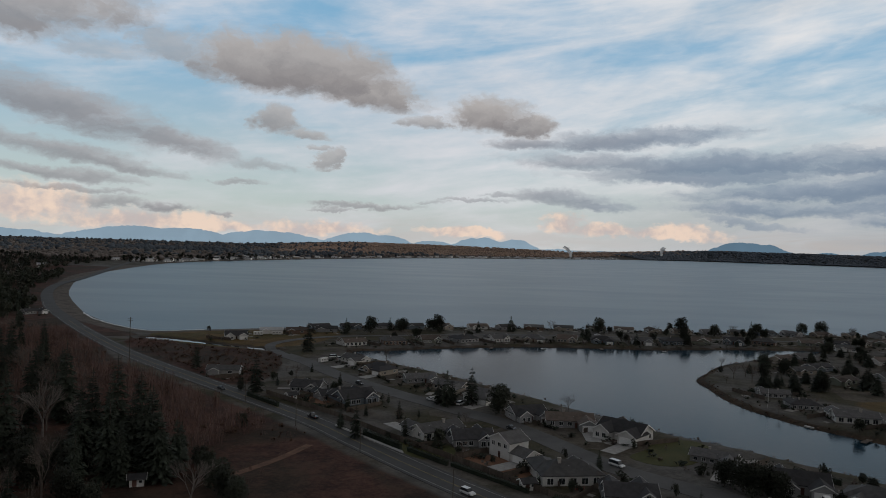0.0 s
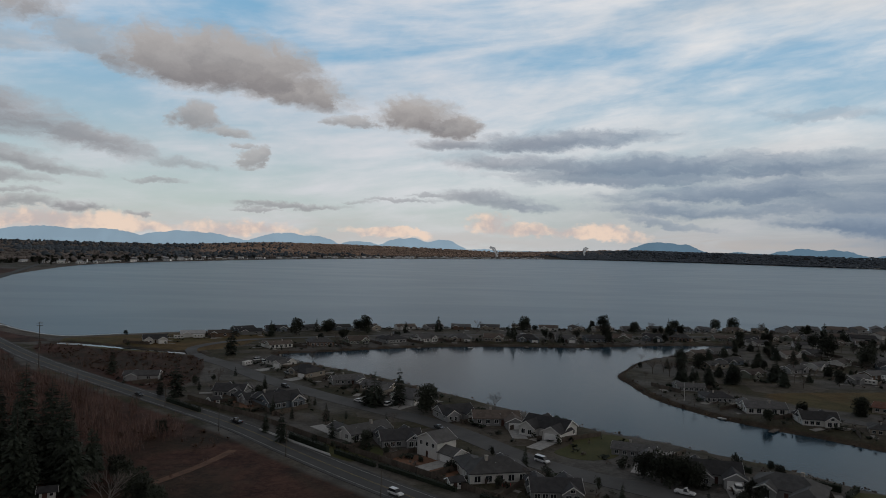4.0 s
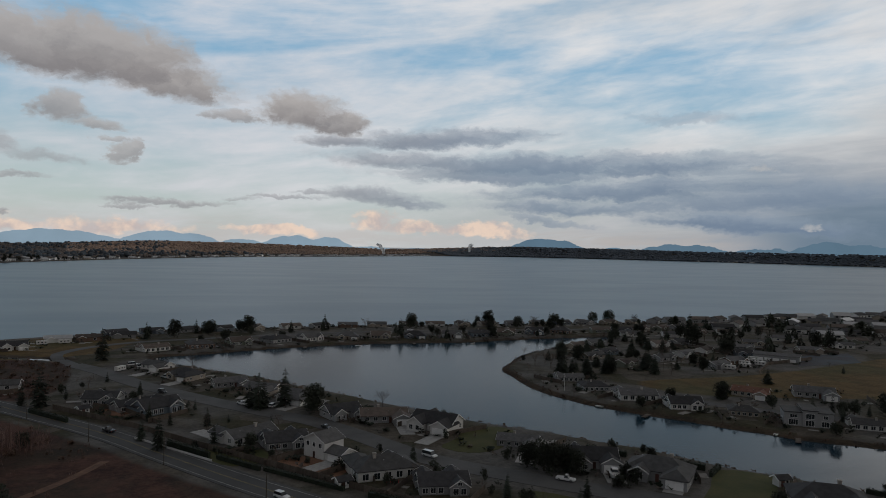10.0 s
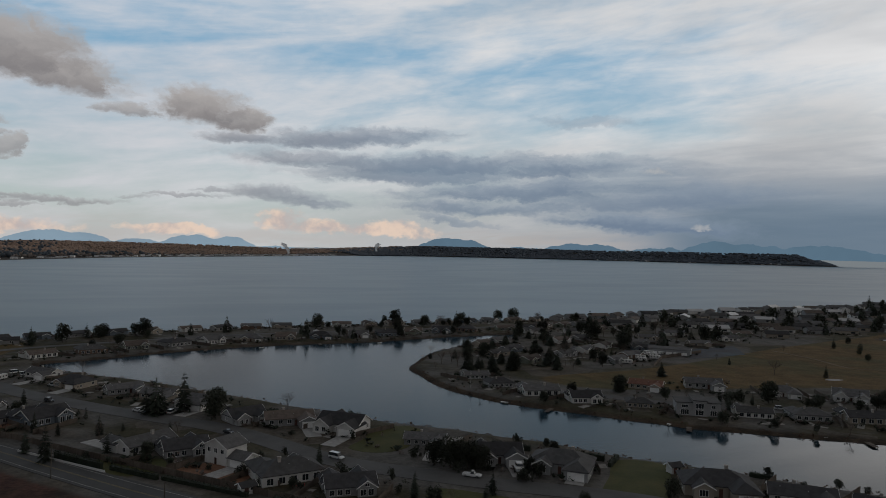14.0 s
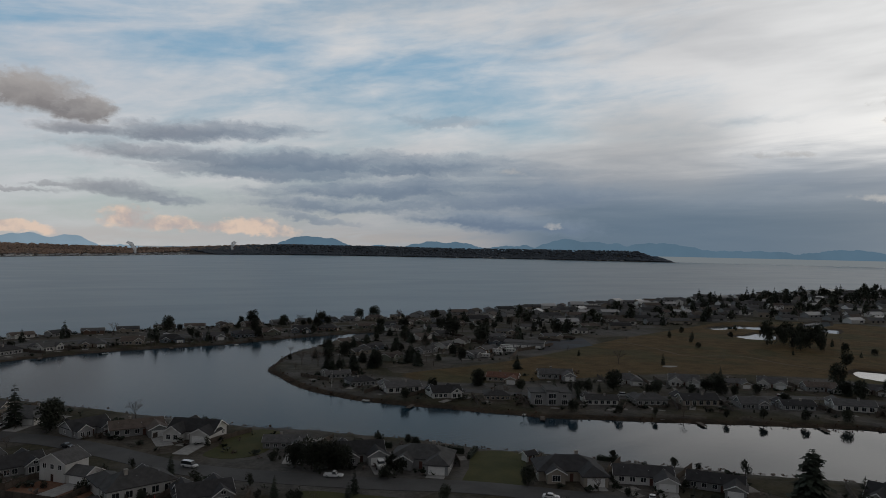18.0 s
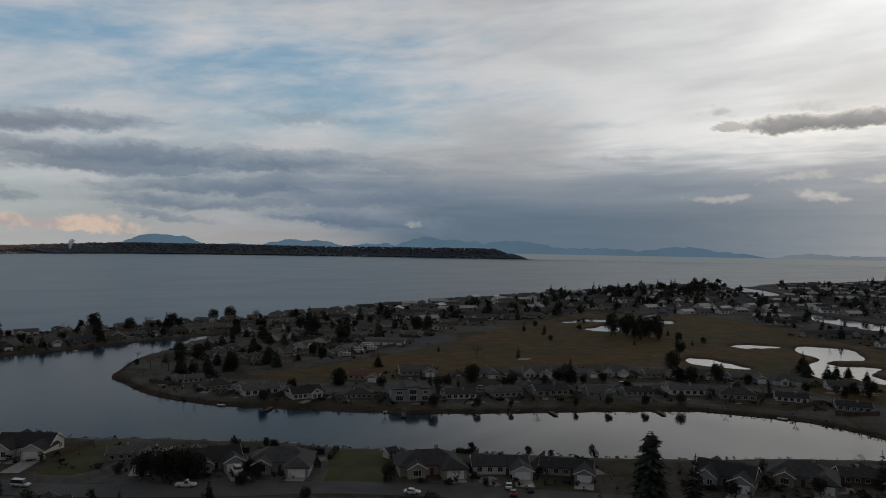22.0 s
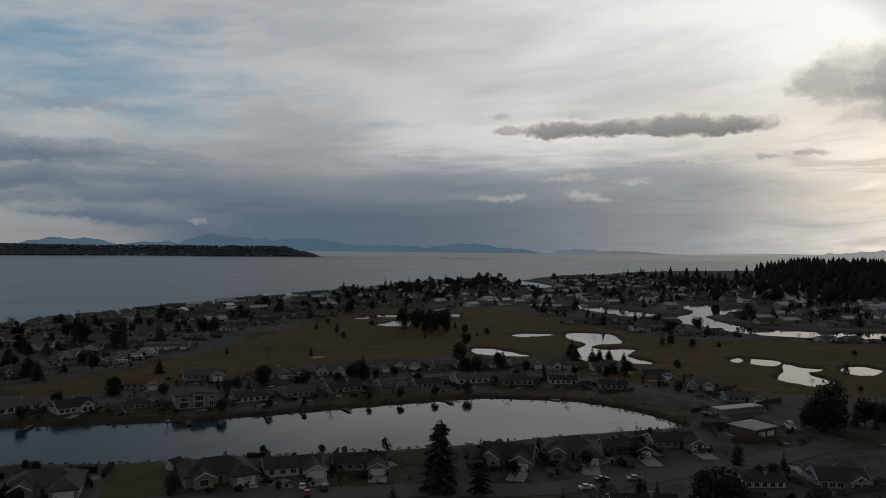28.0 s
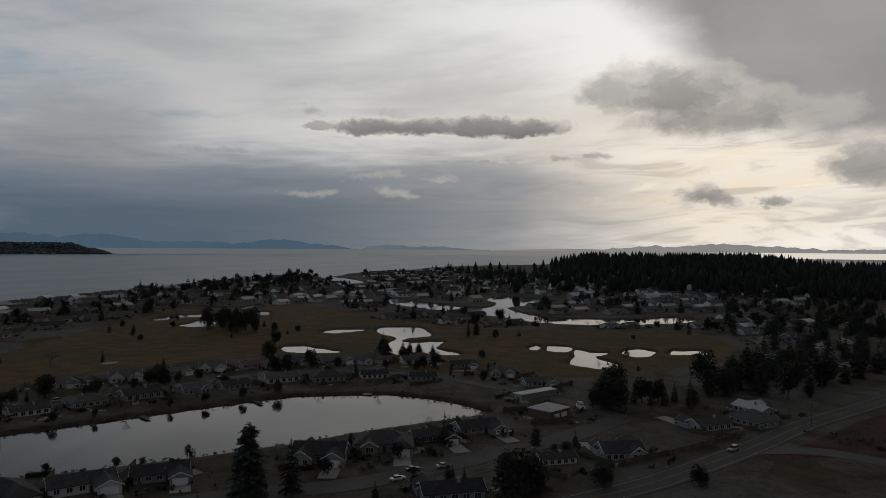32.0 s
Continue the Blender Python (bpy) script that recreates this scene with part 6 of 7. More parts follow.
patch("lawn", [(-12, 209), (-2, 205), (4, 205), (5, 196), (-4, 192), (-13, 202)], 0.045, M_LAWN, "dark green lawn behind a board fence", "lawn", 3)
patch("bare_soil", [(-48, 262), (-44, 266), (-38, 258), (-40, 252), (-46, 256)], 0.045, M_SOIL, "strip of red-brown soil beside a gabled house", "soil", 3)
patch("sports_court", [(299, 343), (344, 350), (322, 318), (276, 312)], 0.05, M_COURT, "faded blue and red sports courts behind a fence", "court", 1)
patch("sand_bunker", [(296, 243), (300, 245), (305, 241), (299, 240)], 0.05, M_CONCRETE, "pale sand bunker on the golf course", "bunker", 3)


def drive(x, y, turn, length=8.0, width=4.8):
    """A concrete drive of separate slabs."""
    top = new("driveway")
    tagged(top, "pale concrete driveway of separate slabs before a garage", "driveway", group="driveways")
    n = int(length / 2.7)
    for i in range(n):
        for j in range(2):
            key = "drive_slab"
            if key not in PROTO:
                bm = bmesh.new()
                box(bm, -width / 4 + 0.03, width / 4 - 0.03, -1.32, 1.32, -0.3, 0.10)
                o = part("slab", bm, M_CONCRETE)
                PROTO[key] = o.data
                bpy.data.objects.remove(o)
            o = new("slab", PROTO[key])
            o.parent = top
            o.matrix_basis = pose((j - 0.5) * width / 2, -1.35 - i * 2.7, 0)
    top.matrix_basis = pose(x, y, ground_z(x, y) + 0.01, 0, 0, turn)


GARAGE = dict(rambler=(6.3, -10), hipped=(6, -10.5), cross=(5.2, -9), two=(8.6, -4))
for kind, w, r, x, y, turn, size in NEAR:
    p = pose(x, y, 0, 0, 0, turn) @ Vector((GARAGE[kind][0] * size, GARAGE[kind][1] * size, 0))
    gap = line_distance(np.array([(p.x, p.y)]), STREET, False)[0] - 4.3
    if gap > 2.8:
        drive(p.x, p.y, turn, min(gap, 12))

# ---- trees, place by place: x, y, size ----
for x, y, s in ((-69, 270, 1.37), (-106, 312, 1.09), (-68, 369, 1.52), (3, 256, 1.28), (12, 259, 1.4), (5, 258, 1.0), (0, 259, 0.9), (-24, 211, 0.95), (-30, 221, 0.65), (-58, 441, 1.05),
                (-33, 467, 0.92), (-75, 271, 0.9), (-91, 304, 0.5), (201, 206, 0.7), (208, 218, 0.72)):
    FIR_MID[rng.randrange(3)].put(x, y, s)
for x, y, s in ((395, 302, 0.75), (304, 215, 0.4), (301, 247, 0.6), (402, 325, 0.7), (411, 313, 0.6), (338, 155, 0.7), (466, 93, 1.2), (455, 96, 1.0),
                (211, 24, 0.8), (318, -53, 1.7), (317, -47, 1.2), (277, -5, 0.8), (275, -11, 0.8), (277, -16, 0.8)):
    FIR_MID[rng.randrange(3)].put(x, y, s)
for x, y, s in ((446, -86, 1.6), (299, -34, 1.4), (210, 50, 0.75), (283, -20, 0.8), (288, -26, 0.9), (272, 0, 0.7), (330, -60, 1.5), (338, -48, 1.3), (345, -66, 1.6), (352, -80, 1.5), (365, -72, 1.4), (372, -95, 1.7), (360, -105, 1.6), (385, -88, 1.4),
                (398, -110, 1.7), (412, -98, 1.5), (425, -125, 1.8), (440, -112, 1.5), (345, -95, 1.3), (378, -118, 1.5)):
    FIR_MID[rng.randrange(3)].put(x, y, s)
for x, y, s in ((21, 248, 1.41), (75, 174, 1.15), (79, 172, 1.1), (72, 178, 0.95), (82, 170, 0.9), (88, 158, 0.5), (166, 345, 1.15), (164, 305, 1.16), (181, 246, 1.03), (226, 211, 1.25), (260, 183, 0.85), (306, 157, 0.94), (262, 3, 1.8),
                (279, 8, 0.85), (265, 6, 1.5), (179, 4, 0.8), (165, 24, 1.6), (186, -19, 0.7), (302, -40, 1.6), (-60, 219, 0.62), (168, 20, 1.2), (110, 184, 0.36)):
    ROUND_NEAR[rng.randrange(2)].put(x, y, s)
for x, y, s in ((260, 515, 1.2), (276, 519, 1.4), (-44, 450, 1.37), (-2, 469, 1.43), (-7, 474, 1.07), (108, 489, 1.38), (167, 495, 1.56), (224, 506, 1.15), (-143, 442, 0.4), (-27, 469, 0.95), (337, 154, 0.62), (316, 143, 1.1), (262, 186, 0.7), (336, 87, 0.93), (284, -13, 0.62), (305, 150, 1.0)):
    ROUND_FAR[rng.randrange(2)].put(x, y, s)
g = random.Random(29)
for x, y in ((437, 263), (429, 252), (442, 249), (452, 248), (448, 270), (460, 275), (467, 285), (438, 240), (455, 260), (430, 270), (444, 257), (425, 245)):
    ROUND_FAR[g.randrange(2)].put(x, y, g.uniform(0.7, 1.6), group="clump of trees on the golf course", tall=g.uniform(1.1, 1.6))
for x, y, s in ((379, 194, 1.0), (325, 170, 1.1), (262, 187, 1.1), (438, 225, 0.7), (444, 211, 0.6), (312, -34, 1.9), (316, -47, 1.6), (332, -55, 1.7), (301, -63, 1.6), (329, -82, 1.9), (277, 2, 1.5), (279, -8, 1.2), (270, -25, 0.8), (283, -14, 1.0)):
    ROUND_FAR[g.randrange(2)].put(x, y, s, tall=g.uniform(0.9, 1.3))
BALL.put(149.5, 139.3, 0.8), BALL.put(157, 124.5, 0.93), ROUND_NEAR[0].put(108.7, 177.5, 0.5)
for x, y, s in ((46, 252, 0.75), (208, 510, 0.9), (-25, 338, 0.9), (282, 475, 0.82), (211, 336, 1.2), (283, 261, 0.93), (149, 378, 0.6), (350, 10, 0.5), (141, 322, 1.0), (136, 330, 0.9), (206, 74, 0.3), (227, 61, 0.3), (-60, 300, 0.7), (9, 232, 0.5)):
    BARE[rng.randrange(2)].put(x, y, s)

FAR_TREES = {}  # kind of tree: places too far off to count


def joined_trees(name, label, kind, spots):
    """Far trees in one mesh: the crown of a kind, set down many times."""
    kind = kind.first or kind.put(*spots[0][:2], 1.0) and kind.first
    crown = [o for o in kind.children if o.name.startswith("crown")][0].data
    co = np.array([p.co[:] for p in crown.vertices])
    faces = [tuple(p.vertices) for p in crown.polygons]
    v, f = [], []
    for x, y, s, tall, turn in spots:
        c, n = math.cos(turn), math.sin(turn)
        base = len(v)
        q = np.stack([x + s * (co[:, 0] * c - co[:, 1] * n), y + s * (co[:, 0] * n + co[:, 1] * c), ground_z(x, y) + s * tall * co[:, 2]], 1)
        v.extend(map(tuple, q))
        f.extend(tuple(base + e for e in t) for t in faces)
    tagged(mesh_object(name, v, f, crown.materials[0]), label, "trees", kind="stuff")


def wild(loop, n, seed, kinds, sizes, group, water=4.0, road=6.0, houses=9.0, tall=(0.9, 1.2)):
    """Scattered trees over a part of the plan, clear of houses, roads and water."""
    g = random.Random(seed)
    loop = np.array(loop, float)
    (x0, y0), (x1, y1) = loop.min(0), loop.max(0)
    k = tries = 0
    while k < n and tries < n * 30:
        tries += 1
        x, y = g.uniform(x0, x1), g.uniform(y0, y1)
        if inside(np.array([(x, y)]), loop)[0] and clear(x, y, water, road, houses):
            kind = g.choice(kinds)
            if math.hypot(x, y) > 560:
                FAR_TREES.setdefault(kind, []).append((x, y, g.uniform(*sizes), g.uniform(*tall), g.uniform(0, 6.28)))
                k += 1
                continue
            kind.put(x, y, g.uniform(*sizes), group=group, tall=g.uniform(*tall))
            k += 1


wild([(150, 250), (178, 240), (240, 205), (300, 170), (335, 110), (330, 60), (300, 40), (305, 110), (285, 145), (230, 182), (180, 215)], 46, 19, ROUND_FAR + BARE_FAR + FIR_MID[2:], (0.35, 0.75), "garden trees along the golf street", road=5, houses=8)
wild([(-60, 330), (0, 262), (50, 200), (110, 150), (165, 80), (230, 20), (215, -10), (150, 50), (80, 125), (10, 190), (-45, 255), (-80, 300)], 60, 20, ROUND_FAR + FIR_MID + BARE_FAR, (0.3, 0.65), "garden trees along the village street", road=5.5, houses=8.5)
wild([(-60, 400), (-60, 480), (64, 505), (200, 515), (330, 525), (330, 460), (240, 446), (130, 432), (60, 428), (0, 410)], 60, 1, FIR_FAR + ROUND_FAR + ROUND_FAR + BARE_FAR, (0.5, 1.05), "trees on the spit")
wild(PENINSULA, 52, 2, CONE + ROUND_FAR + BARE_FAR, (0.45, 0.95), "trees on the peninsula")
wild(NORTH_EAST, 330, 3, FIR_FAR + ROUND_FAR + ROUND_FAR + BARE_FAR, (0.6, 1.5), "village trees")
wild([(720, 470), (700, 560), (1000, 600), (1240, 600), (1200, 520), (950, 460)], 80, 4, FIR_FAR + ROUND_FAR, (0.9, 1.9), "trees on the point")
wild(EAST, 760, 5, FIR_FAR + ROUND_FAR + BARE_FAR, (0.5, 1.3), "village trees", water=24.0)
wild(GOLF, 26, 6, FIR_FAR + ROUND_FAR + BARE_FAR, (0.3, 0.65), "trees on the golf course")
wild(SOUTH_EAST, 40, 7, FIR_FAR + FIR_MID, (0.9, 1.7), "dark trees by the highway", houses=7)
wild([(300, -30), (345, -50), (420, -70), (520, -100), (600, -180), (420, -165), (330, -100), (285, -58)], 38, 14, FIR_MID + ROUND_NEAR[:1], (0.8, 1.6), "dark trees by the highway", houses=7)
wild([(500, -75), (700, -80), (900, -150), (900, -330), (650, -300), (500, -170)], 90, 15, FIR_FAR + ROUND_FAR, (0.9, 1.7), "dark trees behind the highway", houses=6)
wild(HILL, 130, 8, FIR_FAR, (1.0, 2.2), "conifers on the hill")
wild([(1100, 60), (1350, 100), (1700, 430), (1640, 480), (1300, 300), (1050, 150)], 90, 9, FIR_FAR, (0.9, 2.0), "conifers on the point")
# woods and houses behind the beach
wild([(-350, 560), (-450, 710), (-560, 930), (-630, 1190), (-680, 1500), (-1000, 1540), (-640, 985), (-400, 560)], 560, 16, BARE_FAR + ROUND_DIST + FIR_DIST[:1] + BARE_FAR, (0.8, 1.7), "trees behind the beach", houses=8)
wild([(-520, 1320), (-540, 1500), (-500, 1720), (-400, 2000), (-560, 2000), (-720, 1700), (-640, 1400)], 150, 17, BARE_FAR + ROUND_DIST, (0.8, 1.7), "trees behind the beach", houses=8)
wild([(-322, 545), (-372, 625), (-430, 640), (-400, 540), (-330, 450), (-278, 452)], 60, 18, FIR_FAR + ROUND_FAR + ROUND_FAR, (0.9, 1.7), "dark trees beside the beach road", houses=8)
wild([(-240, 425), (-290, 500), (-345, 585), (-450, 755), (-560, 990), (-620, 1190), (-800, 1190), (-640, 760), (-440, 460), (-330, 400)], 330, 81, ROUND_FAR + BARE_FAR + FIR_FAR + BARE_FAR, (0.8, 1.5), "trees beside the beach road", houses=7)
wild([(-268, 478), (-300, 528), (-340, 592), (-378, 655), (-418, 738), (-452, 830), (-480, 930), (-560, 930), (-510, 740), (-430, 600), (-370, 500), (-310, 440)], 300, 82, ROUND_FAR + FIR_FAR + ROUND_FAR + BARE_FAR, (0.9, 1.5), "trees beside the beach road", road=5, houses=6)
# woods on the near side of the highway
WOODS = np.array([(-330, 470), (-255, 425), (-190, 352), (-140, 275), (-102, 215), (-72, 150), (-70, 110), (-200, 90), (-330, 200)], float)
for x, y, s, kind in ((-138, 246, 0.78, FIR_TALL), (-113, 217, 1.05, FIR_TALL), (-118, 222, 0.8, FIR_NEAR), (-83, 185, 1.12, FIR_TALL), (-69, 173, 1.2, FIR_NEAR), (-76, 178, 1.05, FIR_NEAR), (-66, 185, 0.55, FIR_NEAR), (-81, 160, 0.75, FIR_NEAR),
                      (-184, 307, 0.85, FIR_TALL), (-196, 318, 0.7, FIR_TALL), (-178, 296, 0.9, FIR_NEAR), (-90, 196, 0.9, FIR_NEAR), (-73, 165, 0.8, FIR_NEAR), (-160, 262, 0.9, FIR_NEAR), (-152, 236, 0.8, FIR_TALL), (-128, 205, 0.9, FIR_NEAR), (-87, 180, 1.0, FIR_TALL), (-79, 190, 0.95, FIR_TALL), (-73, 181, 0.85, FIR_TALL), (-65, 168, 1.0, FIR_NEAR), (-86, 172, 1.0, FIR_NEAR), (-94, 188, 0.8, FIR_TALL), (-77, 168, 1.1, FIR_NEAR), (-64, 176, 0.75, FIR_NEAR), (-122, 213, 0.9, FIR_TALL), (-143, 254, 0.8, FIR_TALL), (-130, 240, 0.75, FIR_NEAR)):
    kind.put(x, y, s, group="conifers in the woods")
BIRCH.put(-111, 201, 1.0), BIRCH.put(-51, 149, 0.8), BIRCH.put(-104, 206, 0.7)
for x, y, s in ((-60, 181, 0.7), (-56, 174, 0.85), (-51, 166, 0.95), (-47, 159, 1.0), (-43, 154, 0.9), (-93, 162, 1.25), (-86, 168, 1.1), (-99, 170, 1.3), (-79, 152, 1.1), (-92, 176, 1.0), (-106, 184, 1.1), (-72, 150, 0.8), (-100, 155, 1.3)):
    ROUND_NEAR[rng.randrange(2)].put(x, y, s, group="evergreen trees in the woods")
g = random.Random(31)
k = 0
while k < 112:
    x, y = -70 - 250 * g.random() ** 1.3, g.uniform(110, 440)
    if not inside(np.array([(x, y)]), WOODS)[0] or line_distance(np.array([(x, y)]), HIGHWAY, False)[0] < 26:
        continue
    q = g.random()
    far = math.hypot(x, y) > 330
    if q < (0.5 if far else 0.16):
        (FIR_TALL if q < 0.08 else FIR_NEAR).put(x, y, g.uniform(0.5, 0.95), tall=g.uniform(0.9, 1.2), group="conifers in the woods")
    elif q < 0.82:
        ALDER[g.randrange(2)].put(x, y, g.uniform(0.55, 1.0), tall=g.uniform(0.9, 1.2), group="leafless trees in the woods")
    else:
        ROUND_NEAR[g.randrange(2)].put(x, y, g.uniform(0.6, 1.2), group="evergreen trees in the woods")
    k += 1


def saplings(name, label, mat, spots, seed, tall):
    """Leafless young trees and canes: fine upright twigs, in one mesh."""
    g = random.Random(seed)
    v, f = [], []
    for x, y in spots:
        z = ground_z(x, y)
        for k in range(7):
            h, a, lean = tall * g.uniform(0.4, 1.15), g.uniform(0, 6.28), g.uniform(0.03, 0.32)
            bx, by = x + g.gauss(0, 0.6), y + g.gauss(0, 0.6)
            dx, dy = math.cos(a) * lean * h, math.sin(a) * lean * h
            kite(v, f, (bx, by, z - 0.1), (bx + dx, by + dy, z + h), 0.07 + 0.012 * h)
            for q in (0.3, 0.45, 0.6, 0.75):
                e = g.uniform(0, 6.28)
                kite(v, f, (bx + dx * q, by + dy * q, z + h * q), (bx + dx * q + math.cos(e) * h * 0.22, by + dy * q + math.sin(e) * h * 0.22, z + h * (q + 0.25)), 0.10)
    tagged(mesh_object(name, v, f, mat), label, "brush", kind="stuff")


def spots_in(loop, n, seed, keep=lambda x, y: True, gather=0.0):
    """Places inside a loop of the plan; gather draws them into thickets."""
    g = random.Random(seed)
    loop = np.array(loop, float)
    (x0, y0), (x1, y1) = loop.min(0), loop.max(0)
    out = []
    for _ in range(n * 40):
        if len(out) >= n:
            break
        x, y = g.uniform(x0, x1), g.uniform(y0, y1)
        if gather and noise.noise((x * 0.03, y * 0.03, seed)) < gather - 0.5 + 0.3 * g.random():
            continue
        if inside(np.array([(x, y)]), loop)[0] and keep(x, y):
            out.append((x, y))
    return out


def off_road(x, y):
    return min(line_distance(np.array([(x, y)]), l, False)[0] for l in (HIGHWAY, SIDE_ROAD)) > 8


M_CANES = material("reddish_canes", (0.155, 0.098, 0.082), 0.95, scale=0.03, fine=0.4, vary=0.4)
saplings("saplings", "thin leafless reddish saplings and canes in the brush", M_CANES, spots_in([(-260, 420), (-205, 395), (-150, 322), (-85, 254), (-52, 214), (-64, 190), (-110, 215), (-200, 260), (-300, 330)], 1500, 51, off_road), 52, 7.0)
saplings("saplings", "grey leafless undergrowth in the woods", M_BARE, spots_in(WOODS, 600, 53, off_road), 54, 5.5)
saplings("saplings", "thin leafless reddish saplings and canes in the brush", M_CANES, spots_in(BRUSH, 700, 55, off_road, 0.45) + spots_in(MARSH, 160, 57, off_road), 56, 1.6)


def clumps(name, label, mat, spots, seed, size, tall, n=9, category="shrubs"):
    """Low growth in tufts of a few leaf faces, in one mesh."""
    g = random.Random(seed)
    v, f = [], []
    z, _, _ = ground_height(np.array(spots))
    for (x, y), z0 in zip(spots, z):
        s, h = size * g.uniform(0.5, 1.5), tall * g.uniform(0.5, 1.5)
        for k in range(n):
            a, b = g.uniform(0, 6.28), g.uniform(0.1, 1.0)
            p = Vector((x + math.cos(a) * s * 0.55 * b, y + math.sin(a) * s * 0.55 * b, z0 + h * g.uniform(0.05, 0.75)))
            e = Vector((math.cos(a) + g.gauss(0, 0.5), math.sin(a) + g.gauss(0, 0.5), g.uniform(0.1, 1.2))).normalized() * s * g.uniform(0.4, 0.7)
            kite(v, f, p - e * 0.4, p + e * 0.6, s * g.uniform(0.3, 0.6), 0.1 * s)
    tagged(mesh_object(name, v, f, mat), label, category, kind="stuff")


clumps("brush", "low reddish-brown brush over the fields by the highway", M_BRUSHY, spots_in(BRUSH, 1500, 61, off_road, 0.5) + spots_in(FIELD_E, 500, 62, off_road, 0.45) + spots_in(MARSH, 260, 65, off_road), 63, 1.5, 0.9)
clumps("reeds", "low dry growth along the lake banks", M_BRUSHY, (np.repeat(LAKE, 7, 0) + np.random.default_rng(5).normal(0, 2.0, (7 * len(LAKE), 2))).tolist(), 64, 0.9, 0.8, 6)
for x, y in BANK_SHRUBS:
    g2 = random.Random(int(x * 7 + y))
    (ROUND_FAR + BARE_FAR)[g2.randrange(4)].put(x, y, g2.uniform(0.3, 0.62), label="small tree leaning over the lake bank", group="trees on the lake bank")
# garden growth among the houses: close shrubs singly, the rest together
near_spots, rest = [], []
g = random.Random(71)
for (x, y) in list(HOUSES):
    r = math.hypot(x, y)
    if r < 640:
        for k in range(20 if r < 330 else 17):
            a, q = g.uniform(0, 2 * math.pi), g.uniform(7.5, 17)
            px, py = x + math.cos(a) * q, y + math.sin(a) * q
            if clear(px, py, 1.5, 4.5, 7.2):
                (near_spots if k < 5 and r < 235 else rest).append((px, py))
for x, y in near_spots[:75]:
    SHRUB[rng.randrange(2)].put(x, y, rng.uniform(0.6, 1.5), tall=rng.uniform(0.8, 1.6), group="garden shrubs")
clumps("garden_shrubs", "many dark low shrubs in the gardens of the village", M_LEAF, rest[::2] + near_spots[75:], 72, 1.7, 1.6, 10)
clumps("garden_shrubs", "bare brown shrubs in the gardens of the village", M_BARE, rest[1::4], 73, 1.7, 1.7, 10)
clumps("garden_shrubs", "dull evergreen ground cover in the gardens", M_HEDGE, rest[3::4], 74, 2.3, 0.9, 10)
wild([(-200, 385), (-150, 322), (-46, 215), (5, 155), (56, 100), (20, 90), (-90, 190), (-240, 330)], 34, 10, BRUSH_BUSH, (0.6, 1.6), "brush beside the highway", road=8, houses=6, tall=(0.4, 0.7))
wild(FIELD_E, 14, 11, BRUSH_BUSH, (0.4, 1.0), "brush beside the highway", road=7, houses=6, tall=(0.4, 0.7))
# garden fences between the plots
v, f = [], []
g = random.Random(76)
for (x, y) in HOUSES:
    r = math.hypot(x, y)
    if 130 < r < 480:
        line = min((STREET, GOLF_DRIVE, SPIT_ROAD), key=lambda l: line_distance(np.array([(x, y)]), l, False)[0])
        t = radians(facing(x, y, line))
        for side in (-9.5, 9.5):
            run = [(x + math.cos(t) * side - math.sin(t) * q, y + math.sin(t) * side + math.cos(t) * q) for q in np.arange(-4, 13, 2.4)]
            if g.random() < 0.3:
                continue
            for (ax, ay), (bx, by) in zip(run, run[1:]):
                if not (clear(ax, ay, 2.0, 6.0, 8.0) and clear(bx, by, 2.0, 6.0, 8.0)):
                    continue
                i, h = len(v), g.uniform(1.5, 1.75)
                nx, ny = math.sin(t + 1.571) * 0.04, -math.cos(t + 1.571) * 0.04
                za, zb = ground_z(ax, ay) - 0.1, ground_z(bx, by) - 0.1
                for s in (-1, 1):
                    v += [(ax + s * nx, ay + s * ny, za), (bx + s * nx, by + s * ny, zb), (bx + s * nx, by + s * ny, zb + h), (ax + s * nx, ay + s * ny, za + h)]
                f += [(i, i + 1, i + 2, i + 3), (i + 7, i + 6, i + 5, i + 4), (i + 3, i + 2, i + 6, i + 7), (i, i + 3, i + 7, i + 4), (i + 1, i + 5, i + 6, i + 2)]
tagged(mesh_object("garden_fences", v, f, M_FENCE), "weathered board fences between the house plots", "fences", kind="stuff")
# brighter flecks among the houses: paving, gravel and garden paths
M_PALE = material("pale_gravel", (0.27, 0.255, 0.235), 0.9, scale=0.4, fine=3.0, vary=0.3)
v, f = [], []
g = random.Random(75)
for (x, y) in HOUSES:
    if 120 < math.hypot(x, y) < 700:
        for k in range(3):
            a, q, t = g.uniform(0, 6.28), g.uniform(8, 13), g.uniform(0, 3.14)
            px, py = x + math.cos(a) * q, y + math.sin(a) * q
            if not clear(px, py, 5.0, 6.0, 7.5):
                continue
            w, d = g.uniform(1.0, 3.2), g.uniform(0.6, 1.6)
            z = max(ground_z(px + s * w, py + u * w) for s in (-1, 1) for u in (-1, 1)) + 0.03
            i = len(v)
            for s, u in ((-1, -1), (1, -1), (1, 1), (-1, 1)):
                v.append((px + s * w * math.cos(t) - u * d * math.sin(t), py + s * w * math.sin(t) + u * d * math.cos(t), z))
            v += [(p[0], p[1], z - 0.3) for p in v[i:i + 4]]
            f += [(i, i + 1, i + 2, i + 3)] + [(i + q1, i + 4 + q1, i + 4 + (q1 + 1) % 4, i + (q1 + 1) % 4) for q1 in range(4)]
tagged(mesh_object("garden_paving", v, f, M_PALE), "small pale patches of paving and gravel beside the houses", "paving", kind="stuff")

